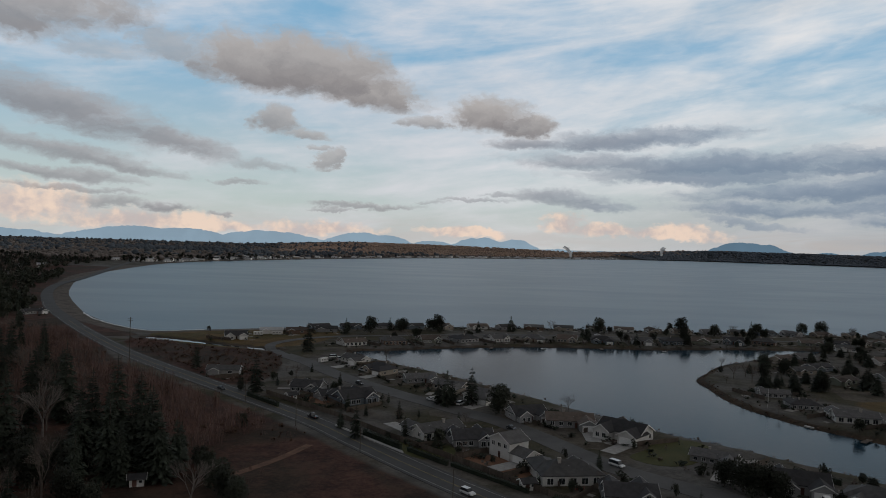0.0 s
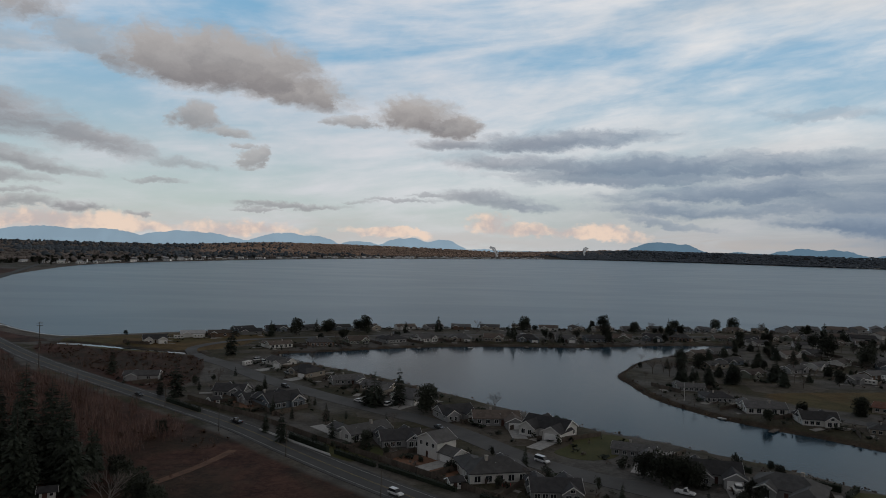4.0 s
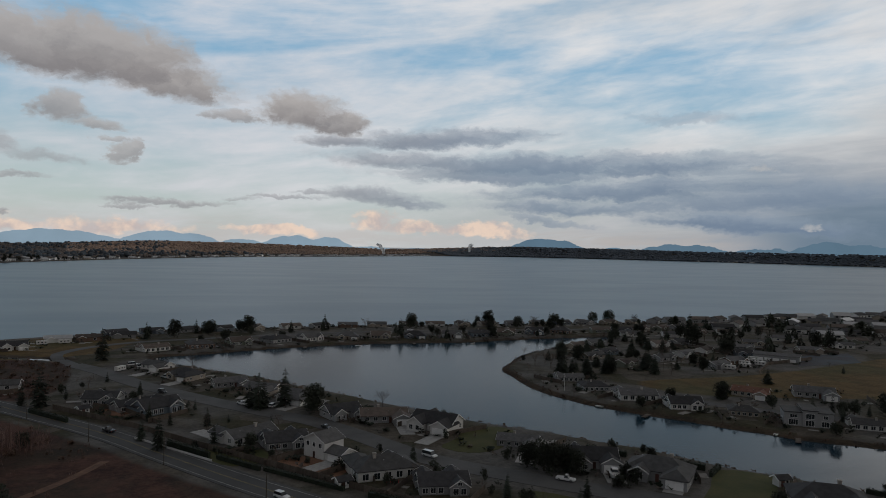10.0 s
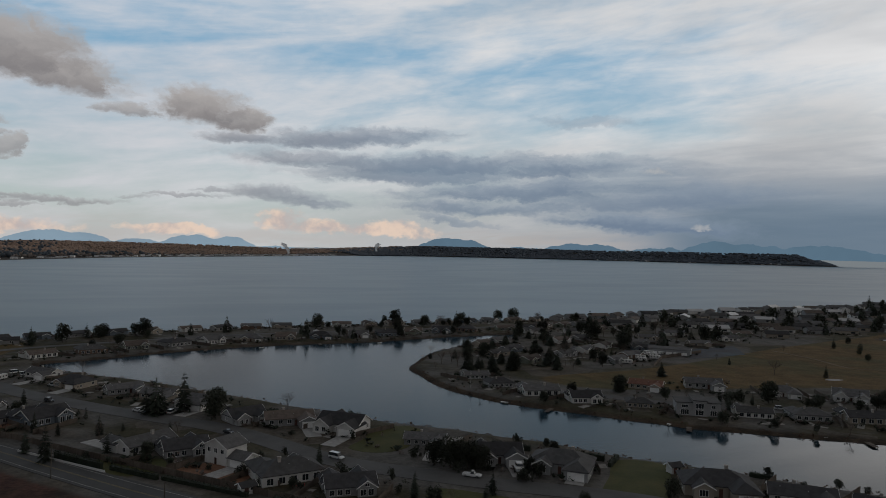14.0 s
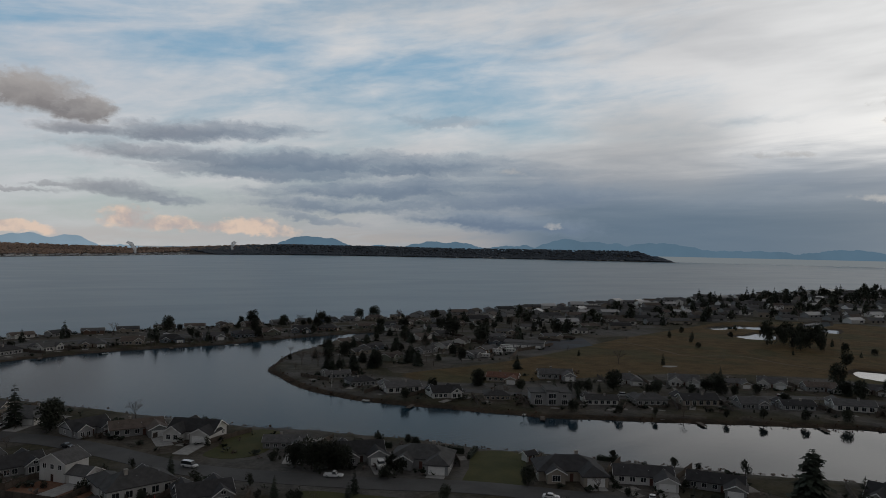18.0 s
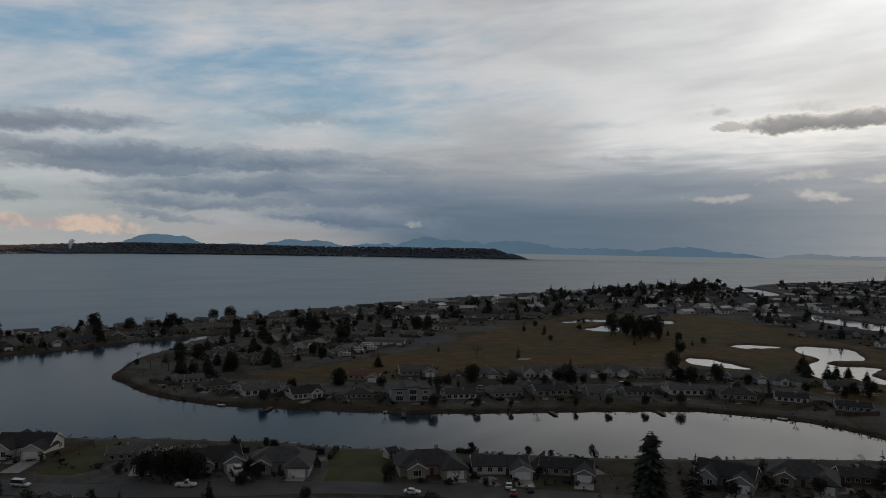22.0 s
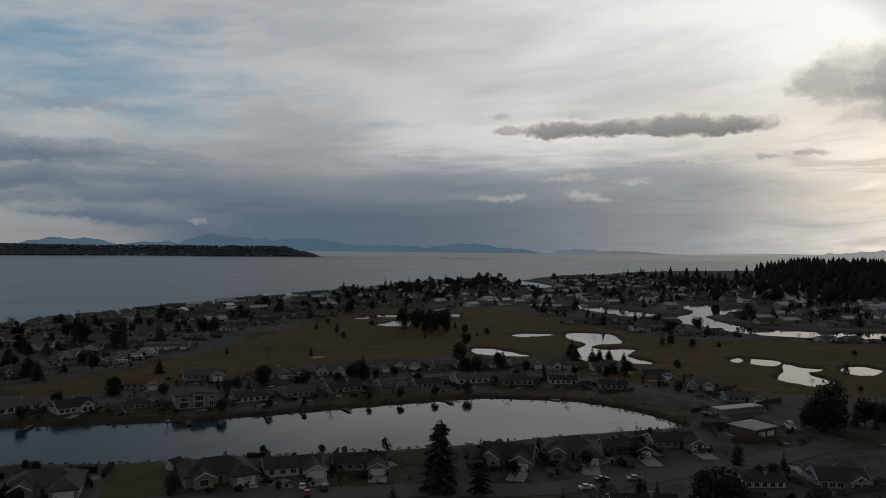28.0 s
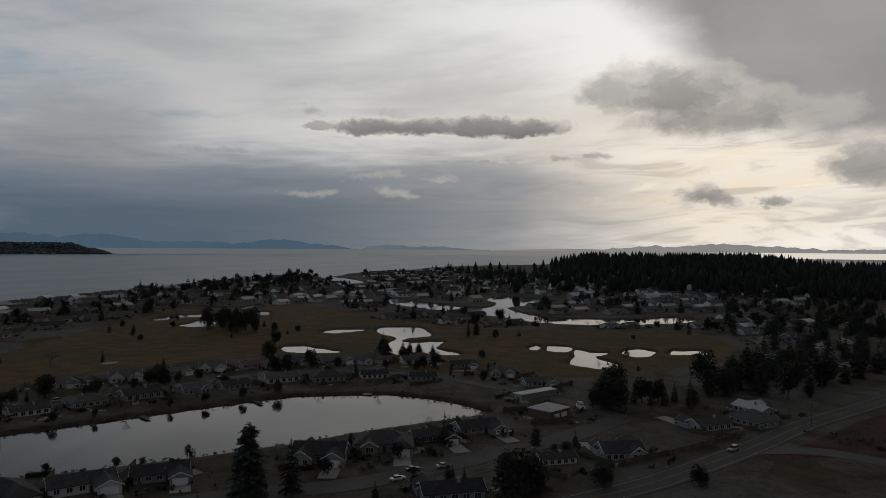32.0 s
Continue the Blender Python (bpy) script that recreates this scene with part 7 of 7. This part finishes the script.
SWAP = dict(zip(FIR_FAR + ROUND_FAR + BARE_FAR, FIR_DIST + ROUND_DIST + BARE_DIST))
for kind, spots in FAR_TREES.items():
    kind = SWAP.get(kind, kind)
    joined_trees("village_trees", "dark trees among the far village houses", kind, spots)
# ---- vehicles ----
def lofted(bm, sections):
    """Skin between closed outlines of equal length; ends capped."""
    rings = [[bm.verts.new(p) for p in s] for s in sections]
    n = len(rings[0])
    for a, b in zip(rings, rings[1:]):
        for k in range(n):
            bm.faces.new((a[k], a[(k + 1) % n], b[(k + 1) % n], b[k]))
    bm.faces.new(rings[0][::-1]), bm.faces.new(rings[-1])
    bmesh.ops.recalc_face_normals(bm, faces=bm.faces)


def car(paint, kind, label, x, y, turn, z=None):
    """A parked car: body, glazed cabin, roof, wheels, lamps. It points along +x."""
    top = new("car")
    tagged(top, label, "car")
    L, W, top_h = dict(suv=(4.7, 1.85, 1.75), van=(5.2, 1.95, 1.95), pickup=(5.6, 1.95, 1.8), sedan=(4.6, 1.8, 1.45))[kind]
    hl, hw = L / 2, W / 2

    def hoop(px, z0, z1, w):
        return [(px, -w * 0.93, z0), (px, -w, z0 + (z1 - z0) * 0.45), (px, -w * 0.94, z1), (px, w * 0.94, z1), (px, w, z0 + (z1 - z0) * 0.45), (px, w * 0.93, z0)]

    bm = bmesh.new()
    lofted(bm, [hoop(-hl, 0.45, 0.85, hw * 0.9), hoop(-hl + 0.15, 0.35, 0.98, hw), hoop(-0.6, 0.3, 1.0, hw), hoop(hl * 0.35, 0.3, 1.0, hw), hoop(hl - 0.3, 0.33, 0.85, hw * 0.96), hoop(hl, 0.45, 0.7, hw * 0.85)])
    part("body", bm, paint, top, soft=False)
    rear = dict(suv=-hl + 0.2, van=-hl + 0.12, pickup=-0.3, sedan=-hl + 0.75)[kind]
    lean = dict(suv=0.25, van=0.12, pickup=0.2, sedan=0.6)[kind]
    front = hl * (0.42 if kind != "van" else 0.6)
    bm = bmesh.new()
    lofted(bm, [[(px, -w, z0), (px, w, z0), (px + dx, w * 0.84, z1), (px + dx, -w * 0.84, z1)] for px, w, z0, z1, dx in ((rear, hw * 0.93, 0.97, top_h - 0.06, lean), (front, hw * 0.93, 0.97, top_h - 0.06, -0.65))])
    part("glazing", bm, M_GLASS, top, "dark car windows")
    bm = bmesh.new()
    box(bm, rear + lean - 0.05, front - 0.6, -hw * 0.83, hw * 0.83, top_h - 0.07, top_h)
    bmesh.ops.bevel(bm, geom=[e for e in bm.edges], offset=0.03, segments=1, affect="EDGES")
    part("roof", bm, paint, top)
    for px in (-hl * 0.62, hl * 0.62):
        for s in (-1, 1):
            bm = bmesh.new()
            rod(bm, (px, s * (hw - 0.2), 0.33), (px, s * (hw + 0.01), 0.33), 0.33, 0.33, 12)
            wheel = part("wheel", bm, M_TYRE, top)
            bm = bmesh.new()
            rod(bm, (px, s * (hw - 0.05), 0.33), (px, s * (hw + 0.025), 0.33), 0.19, 0.17, 10)
            part("rim", bm, M_RIM, wheel)
    for s in (-1, 1):
        bm = bmesh.new()
        box(bm, hl - 0.12, hl - 0.02, s * hw * 0.68 - 0.16, s * hw * 0.68 + 0.16, 0.62, 0.76)
        part("headlight", bm, M_TRIM, top)
        bm = bmesh.new()
        box(bm, -hl - 0.01, -hl + 0.1, s * hw * 0.72 - 0.13, s * hw * 0.72 + 0.13, 0.68, 0.84)
        part("tail_light", bm, M_REDCH, top)
    top.matrix_basis = pose(x, y, (ground_z(x, y) if z is None else z) + 0.09, 0, 0, turn) @ Matrix.Scale(0.88, 4)
    return top


def along_line(line, x, y):
    d = ((line - (x, y)) ** 2).sum(1)
    k = min(max(int(np.argmin(d)), 1), len(line) - 2)
    q = line[k + 1] - line[k - 1]
    return math.degrees(math.atan2(q[1], q[0]))


def lane(line, k_x, k_y, side):
    """A place in a lane of a road beside a place of the plan, and the way along it."""
    a = along_line(line, k_x, k_y)
    d = ((line - (k_x, k_y)) ** 2).sum(1)
    p = line[int(np.argmin(d))]
    return p[0] + math.sin(radians(a)) * side, p[1] - math.cos(radians(a)) * side, a


x, y, a = lane(STREET, 47, 189, -1.6)
car(M_CAR["white"], "van", "white delivery van parked on the village street", x, y, a)
for px, py, side, paint, kind, label in ((9, 166, 1.9, "white", "suv", "white car driving along the highway"), (-43, 231, -1.9, "dark", "pickup", "dark pickup on the highway"), (-81, 271, 1.9, "dark", "sedan", "dark saloon car on the highway"), (222, -36, -1.9, "silver", "suv", "pale silver car on the highway")):
    x, y, a = lane(HIGHWAY, px, py, side)
    car(M_CAR[paint], kind, label, x, y, a + (180 if side < 0 else 0), ground_z(x, y) + 0.02)
for px, py, turn, paint, kind, label in ((135, 113, 40, "white", "sedan", "white saloon car parked beside a house"), (132, 109, 40, "red", "sedan", "small red car parked by a garage"), (137, 108, 45, "dark", "suv", "dark car parked by a garage"),
                                        (178, 52, -45, "dark", "sedan", "dark car parked along the street"), (183, 45, -45, "silver", "sedan", "silver car parked along the street"), (33, 241, -50, "dark", "pickup", "dark pickup parked before a house"),
                                        (-47, 346, 20, "white", "van", "white van parked on a gravel lot"), (-40, 352, 10, "white", "suv", "white car parked on a gravel lot"), (-34, 318, 130, "silver", "pickup", "silver pickup before a house"),
                                        (-52, 352, 30, "white", "van", "white van parked on a gravel lot"), (-35, 342, 70, "dark", "suv", "dark car parked on a gravel lot"), (8, 258, 60, "white", "suv", "white car half hidden by firs")):
    car(M_CAR[paint], kind, label, px, py, turn)
g = random.Random(83)
for px, py, side in ((-33, 293, 3.0), (-4, 262, -3.0), (27, 226, 3.0), (75, 163, -3.0), (118, 126, 3.0), (152, 82, -3.0), (172, 56, 3.0), (190, 221, 2.6), (222, 198, -2.6), (250, 182, 2.6), (280, 165, -2.6), (20, 458, 2.6), (110, 471, -2.6), (200, 476, 2.6)):
    line = min((STREET, GOLF_DRIVE, SPIT_ROAD), key=lambda l: line_distance(np.array([(px, py)]), l, False)[0])
    x, y, a = lane(line, px, py, side)
    paint = g.choice(("white", "white", "silver", "dark", "blue"))
    car(M_CAR[paint], g.choice(("sedan", "suv", "pickup")), "%s car parked at the side of a village street" % dict(white="white", silver="pale silver", dark="dark grey", blue="dull blue")[paint], x, y, a)


def boat(x, y, turn, z, label, cabin=True, scale=1.0):
    top = new("boat")
    tagged(top, label, "boat")
    bm = bmesh.new()
    sec = []
    for px, w, keel, deck in ((-3.0, 1.1, 0.15, 1.0), (-1.0, 1.2, 0.0, 1.02), (1.2, 1.05, 0.05, 1.1), (2.5, 0.55, 0.3, 1.25), (3.2, 0.05, 0.75, 1.35)):
        sec.append([(px, 0, keel), (px, w * 0.8, keel + 0.3), (px, w, deck), (px, w * 0.85, deck + 0.02), (px, -w * 0.85, deck + 0.02), (px, -w, deck), (px, -w * 0.8, keel + 0.3)])
    lofted(bm, sec)
    part("hull", bm, M_WHITE, top)
    if cabin:
        bm = bmesh.new()
        lofted(bm, [[(px, -w, 1.0), (px, w, 1.0), (px + dx, w * 0.85, z1), (px + dx, -w * 0.85, z1)] for px, w, z1, dx in ((-1.4, 0.9, 2.3, 0.1), (1.1, 0.8, 2.3, -0.5))])
        c = part("cabin", bm, M_WHITE, top)
        bm = bmesh.new()
        lofted(bm, [[(px, -w, 1.55), (px, w, 1.55), (px + dx, w * 0.93, 2.1), (px + dx, -w * 0.93, 2.1)] for px, w, dx in ((-1.36, 0.87, 0.05), (0.92, 0.8, -0.22))])
        part("glazing", bm, M_GLASS, c)
    bm = bmesh.new()
    box(bm, -3.4, -3.0, -0.2, 0.2, 0.1, 1.3)
    part("outboard_motor", bm, M_TYRE, top)
    top.matrix_basis = pose(x, y, z, 0, 0, turn) @ Matrix.Scale(scale, 4)
    return top


def trailer(x, y, turn):
    top = new("boat_trailer")
    tagged(top, "galvanised boat trailer standing on a concrete drive", "trailer")
    for s in (-0.8, 0.8):
        bm = bmesh.new()
        rod(bm, (-3, s, 0.5), (2.2, s * 0.8, 0.5), 0.06), rod(bm, (2.2, s * 0.8, 0.5), (3.8, 0, 0.5), 0.06)
        part("rail", bm, M_RIM, top)
        bm = bmesh.new()
        rod(bm, (-1, s * 1.2, 0.32), (-1, s * 1.45, 0.32), 0.32, 0.32, 12)
        part("wheel", bm, M_TYRE, top)
    top.matrix_basis = pose(x, y, ground_z(x, y) + 0.12, 0, 0, turn)


trailer(89.8, 163.5, -108)
boat(89.8, 163.5, -108, ground_z(89.8, 163.5) + 0.7, "white cabin boat on a trailer before a garage")
boat(262, 14, 20, ground_z(262, 14) + 0.3, "white cabin boat stored beside the barn", True, 1.1)
for x, y, a in ((168, 199, 30), (205, 169, -40), (236, 147, -30), (270, 98, -80), (128, 246, -60), (131, 418, 20), (60, 414, 10)):
    boat(x, y, a, 0.3, "small open white boat moored at the bank", False, 0.55)


def camper(x, y, turn, label):
    """A caravan or motor home in the storage lot."""
    top = new("camper")
    tagged(top, label, "camper", group="campers in the storage lot")
    bm = bmesh.new()
    box(bm, -3.6, 3.6, -1.2, 1.2, 0.5, 3.0)
    bmesh.ops.bevel(bm, geom=list(bm.edges), offset=0.18, segments=2, affect="EDGES")
    part("body", bm, M_WHITE, top)
    for px in (-2, 0.3, 2.4):
        for s in (-1, 1):
            bm = bmesh.new()
            box(bm, px - 0.5, px + 0.5, s * 1.2 - 0.02, s * 1.2 + 0.02, 1.6, 2.3)
            part("window", bm, M_GLASS, top)
    for s in (-1, 1):
        for px in (-0.5, 0.5):
            bm = bmesh.new()
            rod(bm, (px, s * 1.0, 0.35), (px, s * 1.22, 0.35), 0.35, 0.35, 10)
            part("wheel", bm, M_TYRE, top)
    top.matrix_basis = pose(x, y, ground_z(x, y), 0, 0, turn) @ Matrix.Scale(0.75, 4)


for i in range(9):
    camper(232 + i * 4.2 + rng.uniform(-2, 2), 308 + (i % 3) * 6 + i * 1.5, 132 + rng.uniform(-6, 6), "white camper parked in a storage lot")
for x, y, a in ((-108, 424, 15), (-98, 428, 15), (-55, 338, 60)):
    camper(x, y, a, "white caravan parked near the bay shore")

# ---- poles, masts, fences, hedges ----
def pole(x, y, h, label, arm=False, r=0.13, turn=0.0):
    top = new("utility_pole")
    tagged(top, label, "pole")
    bm = bmesh.new()
    rod(bm, (0, 0, -0.3), (0, 0, h), r, r * 0.7, 8)
    part("shaft", bm, M_POLE, top)
    if arm:
        for z in ((h - 0.6, h - 1.7) if arm == 2 else (h - 0.5,)):
            bm = bmesh.new()
            box(bm, -1.2, 1.2, -0.06, 0.06, z, z + 0.14)
            part("crossarm", bm, M_POLE, top)
            for s in (-1.1, -0.5, 0.5, 1.1):
                bm = bmesh.new()
                rod(bm, (s, 0, z + 0.14), (s, 0, z + 0.34), 0.05, 0.03, 6)
                part("insulator", bm, M_CONCRETE, top)
    top.matrix_basis = pose(x, y, ground_z(x, y), 0, 0, turn)


pole(-141, 325, 20, "tall weathered utility pole with two crossarms", 2, 0.2, 40)
for x, y, h in ((-68, 252, 7.5), (-44, 222, 7.5), (-21, 196, 7.5), (4, 161, 7.5), (40, 124, 7.5), (100, 66, 7.5)):
    pole(x, y, h, "plain weathered pole at the edge of the highway")
pole(197, -9, 6.0, "pale weathered pole at the edge of the highway")
pole(257, -61, 8.0, "weathered utility pole with a crossarm", 1, 0.14, 20)
pole(228, -66, 7.5, "weathered pole beside the side road")


def flagpole(x, y, h):
    top = new("flagpole")
    tagged(top, "slim white flagpole on the lake bank", "flagpole")
    bm = bmesh.new()
    rod(bm, (0, 0, -0.3), (0, 0, h), 0.07, 0.04, 8)
    part("shaft", bm, M_TRIM, top)
    bm = bmesh.new()
    bmesh.ops.create_icosphere(bm, subdivisions=1, radius=0.12, matrix=Matrix.Translation((0, 0, h)))
    part("finial", bm, M_RIM, top)
    top.matrix_basis = pose(x, y, ground_z(x, y))


flagpole(125, 271, 7)

PANEL = {}


def fence(points, label, h=1.7, step=2.4):
    """A board fence: posts and boarded panels on a line."""
    top = new("fence")
    tagged(top, label, "fence")
    if h not in PANEL:
        bm = bmesh.new()
        top_edge = []
        for k in range(12):
            q, e = -step / 2 + k * step / 12, h - 0.05 * (k % 2)
            top_edge += [(q, e), (q + step / 12, e)]
        prism(bm, [(-step / 2, 0.05)] + top_edge + [(step / 2, 0.05)], lambda u, v, e: (u, (-0.02, 0.02)[e], v))
        bmesh.ops.recalc_face_normals(bm, faces=bm.faces)
        p = part("panel", bm, M_FENCE)
        bm = bmesh.new()
        box(bm, -0.06, 0.06, -0.06, 0.06, -0.3, h + 0.1)
        q = part("post", bm, M_FENCE)
        PANEL[h] = (p.data, q.data)
        bpy.data.objects.remove(p), bpy.data.objects.remove(q)
    for (ax, ay), (bx, by) in zip(points, points[1:]):
        n = max(1, round(math.hypot(bx - ax, by - ay) / step))
        a = math.degrees(math.atan2(by - ay, bx - ax))
        for k in range(n):
            for name, data, t in (("panel", PANEL[h][0], (k + 0.5) / n), ("post", PANEL[h][1], k / n)):
                o = new(name, data)
                o.parent = top
                x, y = ax + (bx - ax) * t, ay + (by - ay) * t
                o.matrix_basis = pose(x, y, ground_z(x, y), 0, 0, a)


fence([(-64, 266), (-34, 236), (-14, 212), (4, 192), (28, 165), (50, 142)], "weathered board fence along the highway gardens")
fence([(4, 191), (14, 200), (28, 188)], "weathered board fence round a bare garden", 1.5)
fence([(28, 188), (30, 172)], "weathered board fence between gardens", 1.5)
fence([(-52, 268), (-40, 258), (-28, 240)], "reddish board fence behind gabled houses", 1.5)
fence([(238, 295), (262, 318), (300, 330)], "board fence round the storage lot")
fence([(196, 0), (215, -18), (240, -38)], "weathered board fence along the highway")


def hedge(ax, ay, bx, by, h, w, seed, label):
    g = random.Random(seed)
    top = new("hedge")
    tagged(top, label, "hedge")
    L = math.hypot(bx - ax, by - ay)
    v, f = [], []
    for k in range(int(L * h * 26)):
        p = Vector((g.uniform(0, L), g.uniform(-w, w) * 0.5, h * g.random() ** 0.7 * g.uniform(0.85, 1.1)))
        e = Vector((g.gauss(0, 1), g.gauss(0, 1), g.gauss(0.3, 1))).normalized() * g.uniform(0.2, 0.45)
        kite(v, f, p - e * 0.5, p + e * 0.5, g.uniform(0.2, 0.4), 0.05)
    mesh_object("foliage", v, f, M_HEDGE, top)
    bm = bmesh.new()
    box(bm, 0.1, L - 0.1, -w * 0.3, w * 0.3, -0.1, h * 0.72)
    part("core", bm, M_HEDGE, top)
    top.matrix_basis = pose(ax, ay, ground_z(ax, ay), 0, 0, math.degrees(math.atan2(by - ay, bx - ax)))


for k, (ax, ay, bx, by, h) in enumerate(((-22, 214, -10, 200, 2.2), (-8, 199, 3, 187, 1.6), (4, 187, 22, 168, 1.3), (27, 163, 44, 145, 1.8), (116, 161, 123, 167, 1.6), (95, 190, 103, 181, 2.0), (-70, 262, -55, 246, 1.8), (112, 172, 118, 166, 2.2), (147, 143, 151, 138, 1.5))):
    hedge(ax, ay, bx, by, h, 1.4, 50 + k, "clipped dark green garden hedge")


def garden_shed(x, y, turn):
    s = house("garden_shed", [(-1.6, 1.6, -1.2, 1.2, 2.0, "x", 0.5)], [("s", 0.8, -1.2, 0.9, 0.7, 0.6, 0)], [("s", -0.5, -1.2, "door")], M_WHITE, M_ROOF_DARK, "small white garden shed with a dark gable roof", category="shed")
    placed(s, x, y, turn)


garden_shed(22, 171, 20), garden_shed(-53, 258, 40), garden_shed(-69, 165, 20), garden_shed(130, 152, 0), garden_shed(154, 236, -40)


def dock(x, y, turn, n=5):
    """A small plank dock on posts at the bank."""
    top = new("dock")
    tagged(top, "small grey plank dock on posts at the lake bank", "dock", group="docks on the lake")
    for i in range(n * 3):
        bm = bmesh.new()
        box(bm, -0.9, 0.9, i * 0.42, i * 0.42 + 0.38, 0.42, 0.48)
        part("plank", bm, M_FENCE, top)
    for i in range(n):
        for s in (-0.8, 0.8):
            bm = bmesh.new()
            rod(bm, (s, i * 1.26 + 0.2, -1.5), (s, i * 1.26 + 0.2, 0.7), 0.08, 0.08, 6)
            part("post", bm, M_POLE, top)
    top.matrix_basis = pose(x, y, 0.4, 0, 0, turn)


for x, y, a in ((171, 193, 140), (214, 160, 150), (246, 134, 140), (140, 231, 130), (30, 412, 170), (95, 423, 175)):
    dock(x, y, a)

# the pale barrier at the road's edge
barrier = new("road_barrier")
tagged(barrier, "low pale concrete barrier along the highway edge", "barrier")
for k in range(13):
    bm = bmesh.new()
    prism(bm, [(-0.2, 0), (0.2, 0), (0.1, 0.25), (0.08, 0.55), (-0.08, 0.55), (-0.1, 0.25)], lambda u, v, e: ((0.02, 2.68)[e], u, v))
    bmesh.ops.recalc_face_normals(bm, faces=bm.faces)
    part("block", bm, M_WHITE, barrier).matrix_basis = pose(k * 2.7, 0, 0)
barrier.matrix_basis = pose(-32, 223.5, ground_z(-32, 223) + 0.02, 0, 0, -49.5)

# red garden chairs behind the white house
for k in range(3):
    top = new("garden_chair")
    tagged(top, "red plastic garden chair on a patio", "chair", group="garden chairs")
    bm = bmesh.new()
    box(bm, -0.35, 0.35, -0.35, 0.35, 0.38, 0.44)
    part("seat", bm, M_REDCH, top)
    bm = bmesh.new()
    box(bm, -0.35, 0.35, 0.3, 0.36, 0.44, 1.05)
    part("backrest", bm, M_REDCH, top)
    for sx in (-0.3, 0.3):
        for sy in (-0.3, 0.3):
            bm = bmesh.new()
            box(bm, sx - 0.03, sx + 0.03, sy - 0.03, sy + 0.03, 0, 0.38)
            part("leg", bm, M_REDCH, top)
    top.matrix_basis = pose(33 + k * 1.1, 172.5 - k * 0.9, ground_z(33, 172), 0, 0, 200 + 25 * k)

# driftwood on the beach
g = random.Random(61)
bm = bmesh.new()
BEACH = smooth([(-372, 714), (-283, 559), (-240, 497), (-202, 457), (-177, 441), (-153, 452), (-95, 480)], 8, False)
for x, y in along(BEACH, 170, 62, 9, 22):
    a, L = g.uniform(0, 3.14), g.uniform(1.5, 6)
    z = ground_z(x, y) + 0.2
    rod(bm, (x, y, z), (x + math.cos(a) * L, y + math.sin(a) * L, z + 0.1), 0.22, 0.14, 5)
tagged(part("driftwood", bm, M_BIRCH), "bleached driftwood logs strewn along the beach", "driftwood", kind="stuff")

# steam from chimneys far over the bay
def steam(x, y, h, lean, seed):
    bm = bmesh.new()
    rings = []
    for i in range(15):
        t = i / 14
        r = h * (0.05 + 0.2 * t) * (1 if i < 13 else 0.55 if i == 13 else 0.1)
        c = Vector((lean * t * t * h, 0, h * t))
        ring = []
        for k in range(12):
            a = 2 * math.pi * k / 12
            q = Vector((math.cos(a), math.sin(a), 0)) * r
            bump = 1 + 0.9 * noise.noise(Vector((math.cos(a), math.sin(a), t * 5 + seed)) * 1.4)
            ring.append((c + q * max(0.35, bump))[:])
        rings.append(ring)
    lofted(bm, rings)
    ob = part("steam_plume", bm, M_STEAM, soft=True)
    tagged(ob, "white steam plume rising from a far chimney", "steam")
    ob.location = (x, y, ground_z(x, y))


steam(672, 3760, 62, -0.6, 1), steam(1270, 4170, 60, 0.2, 2)
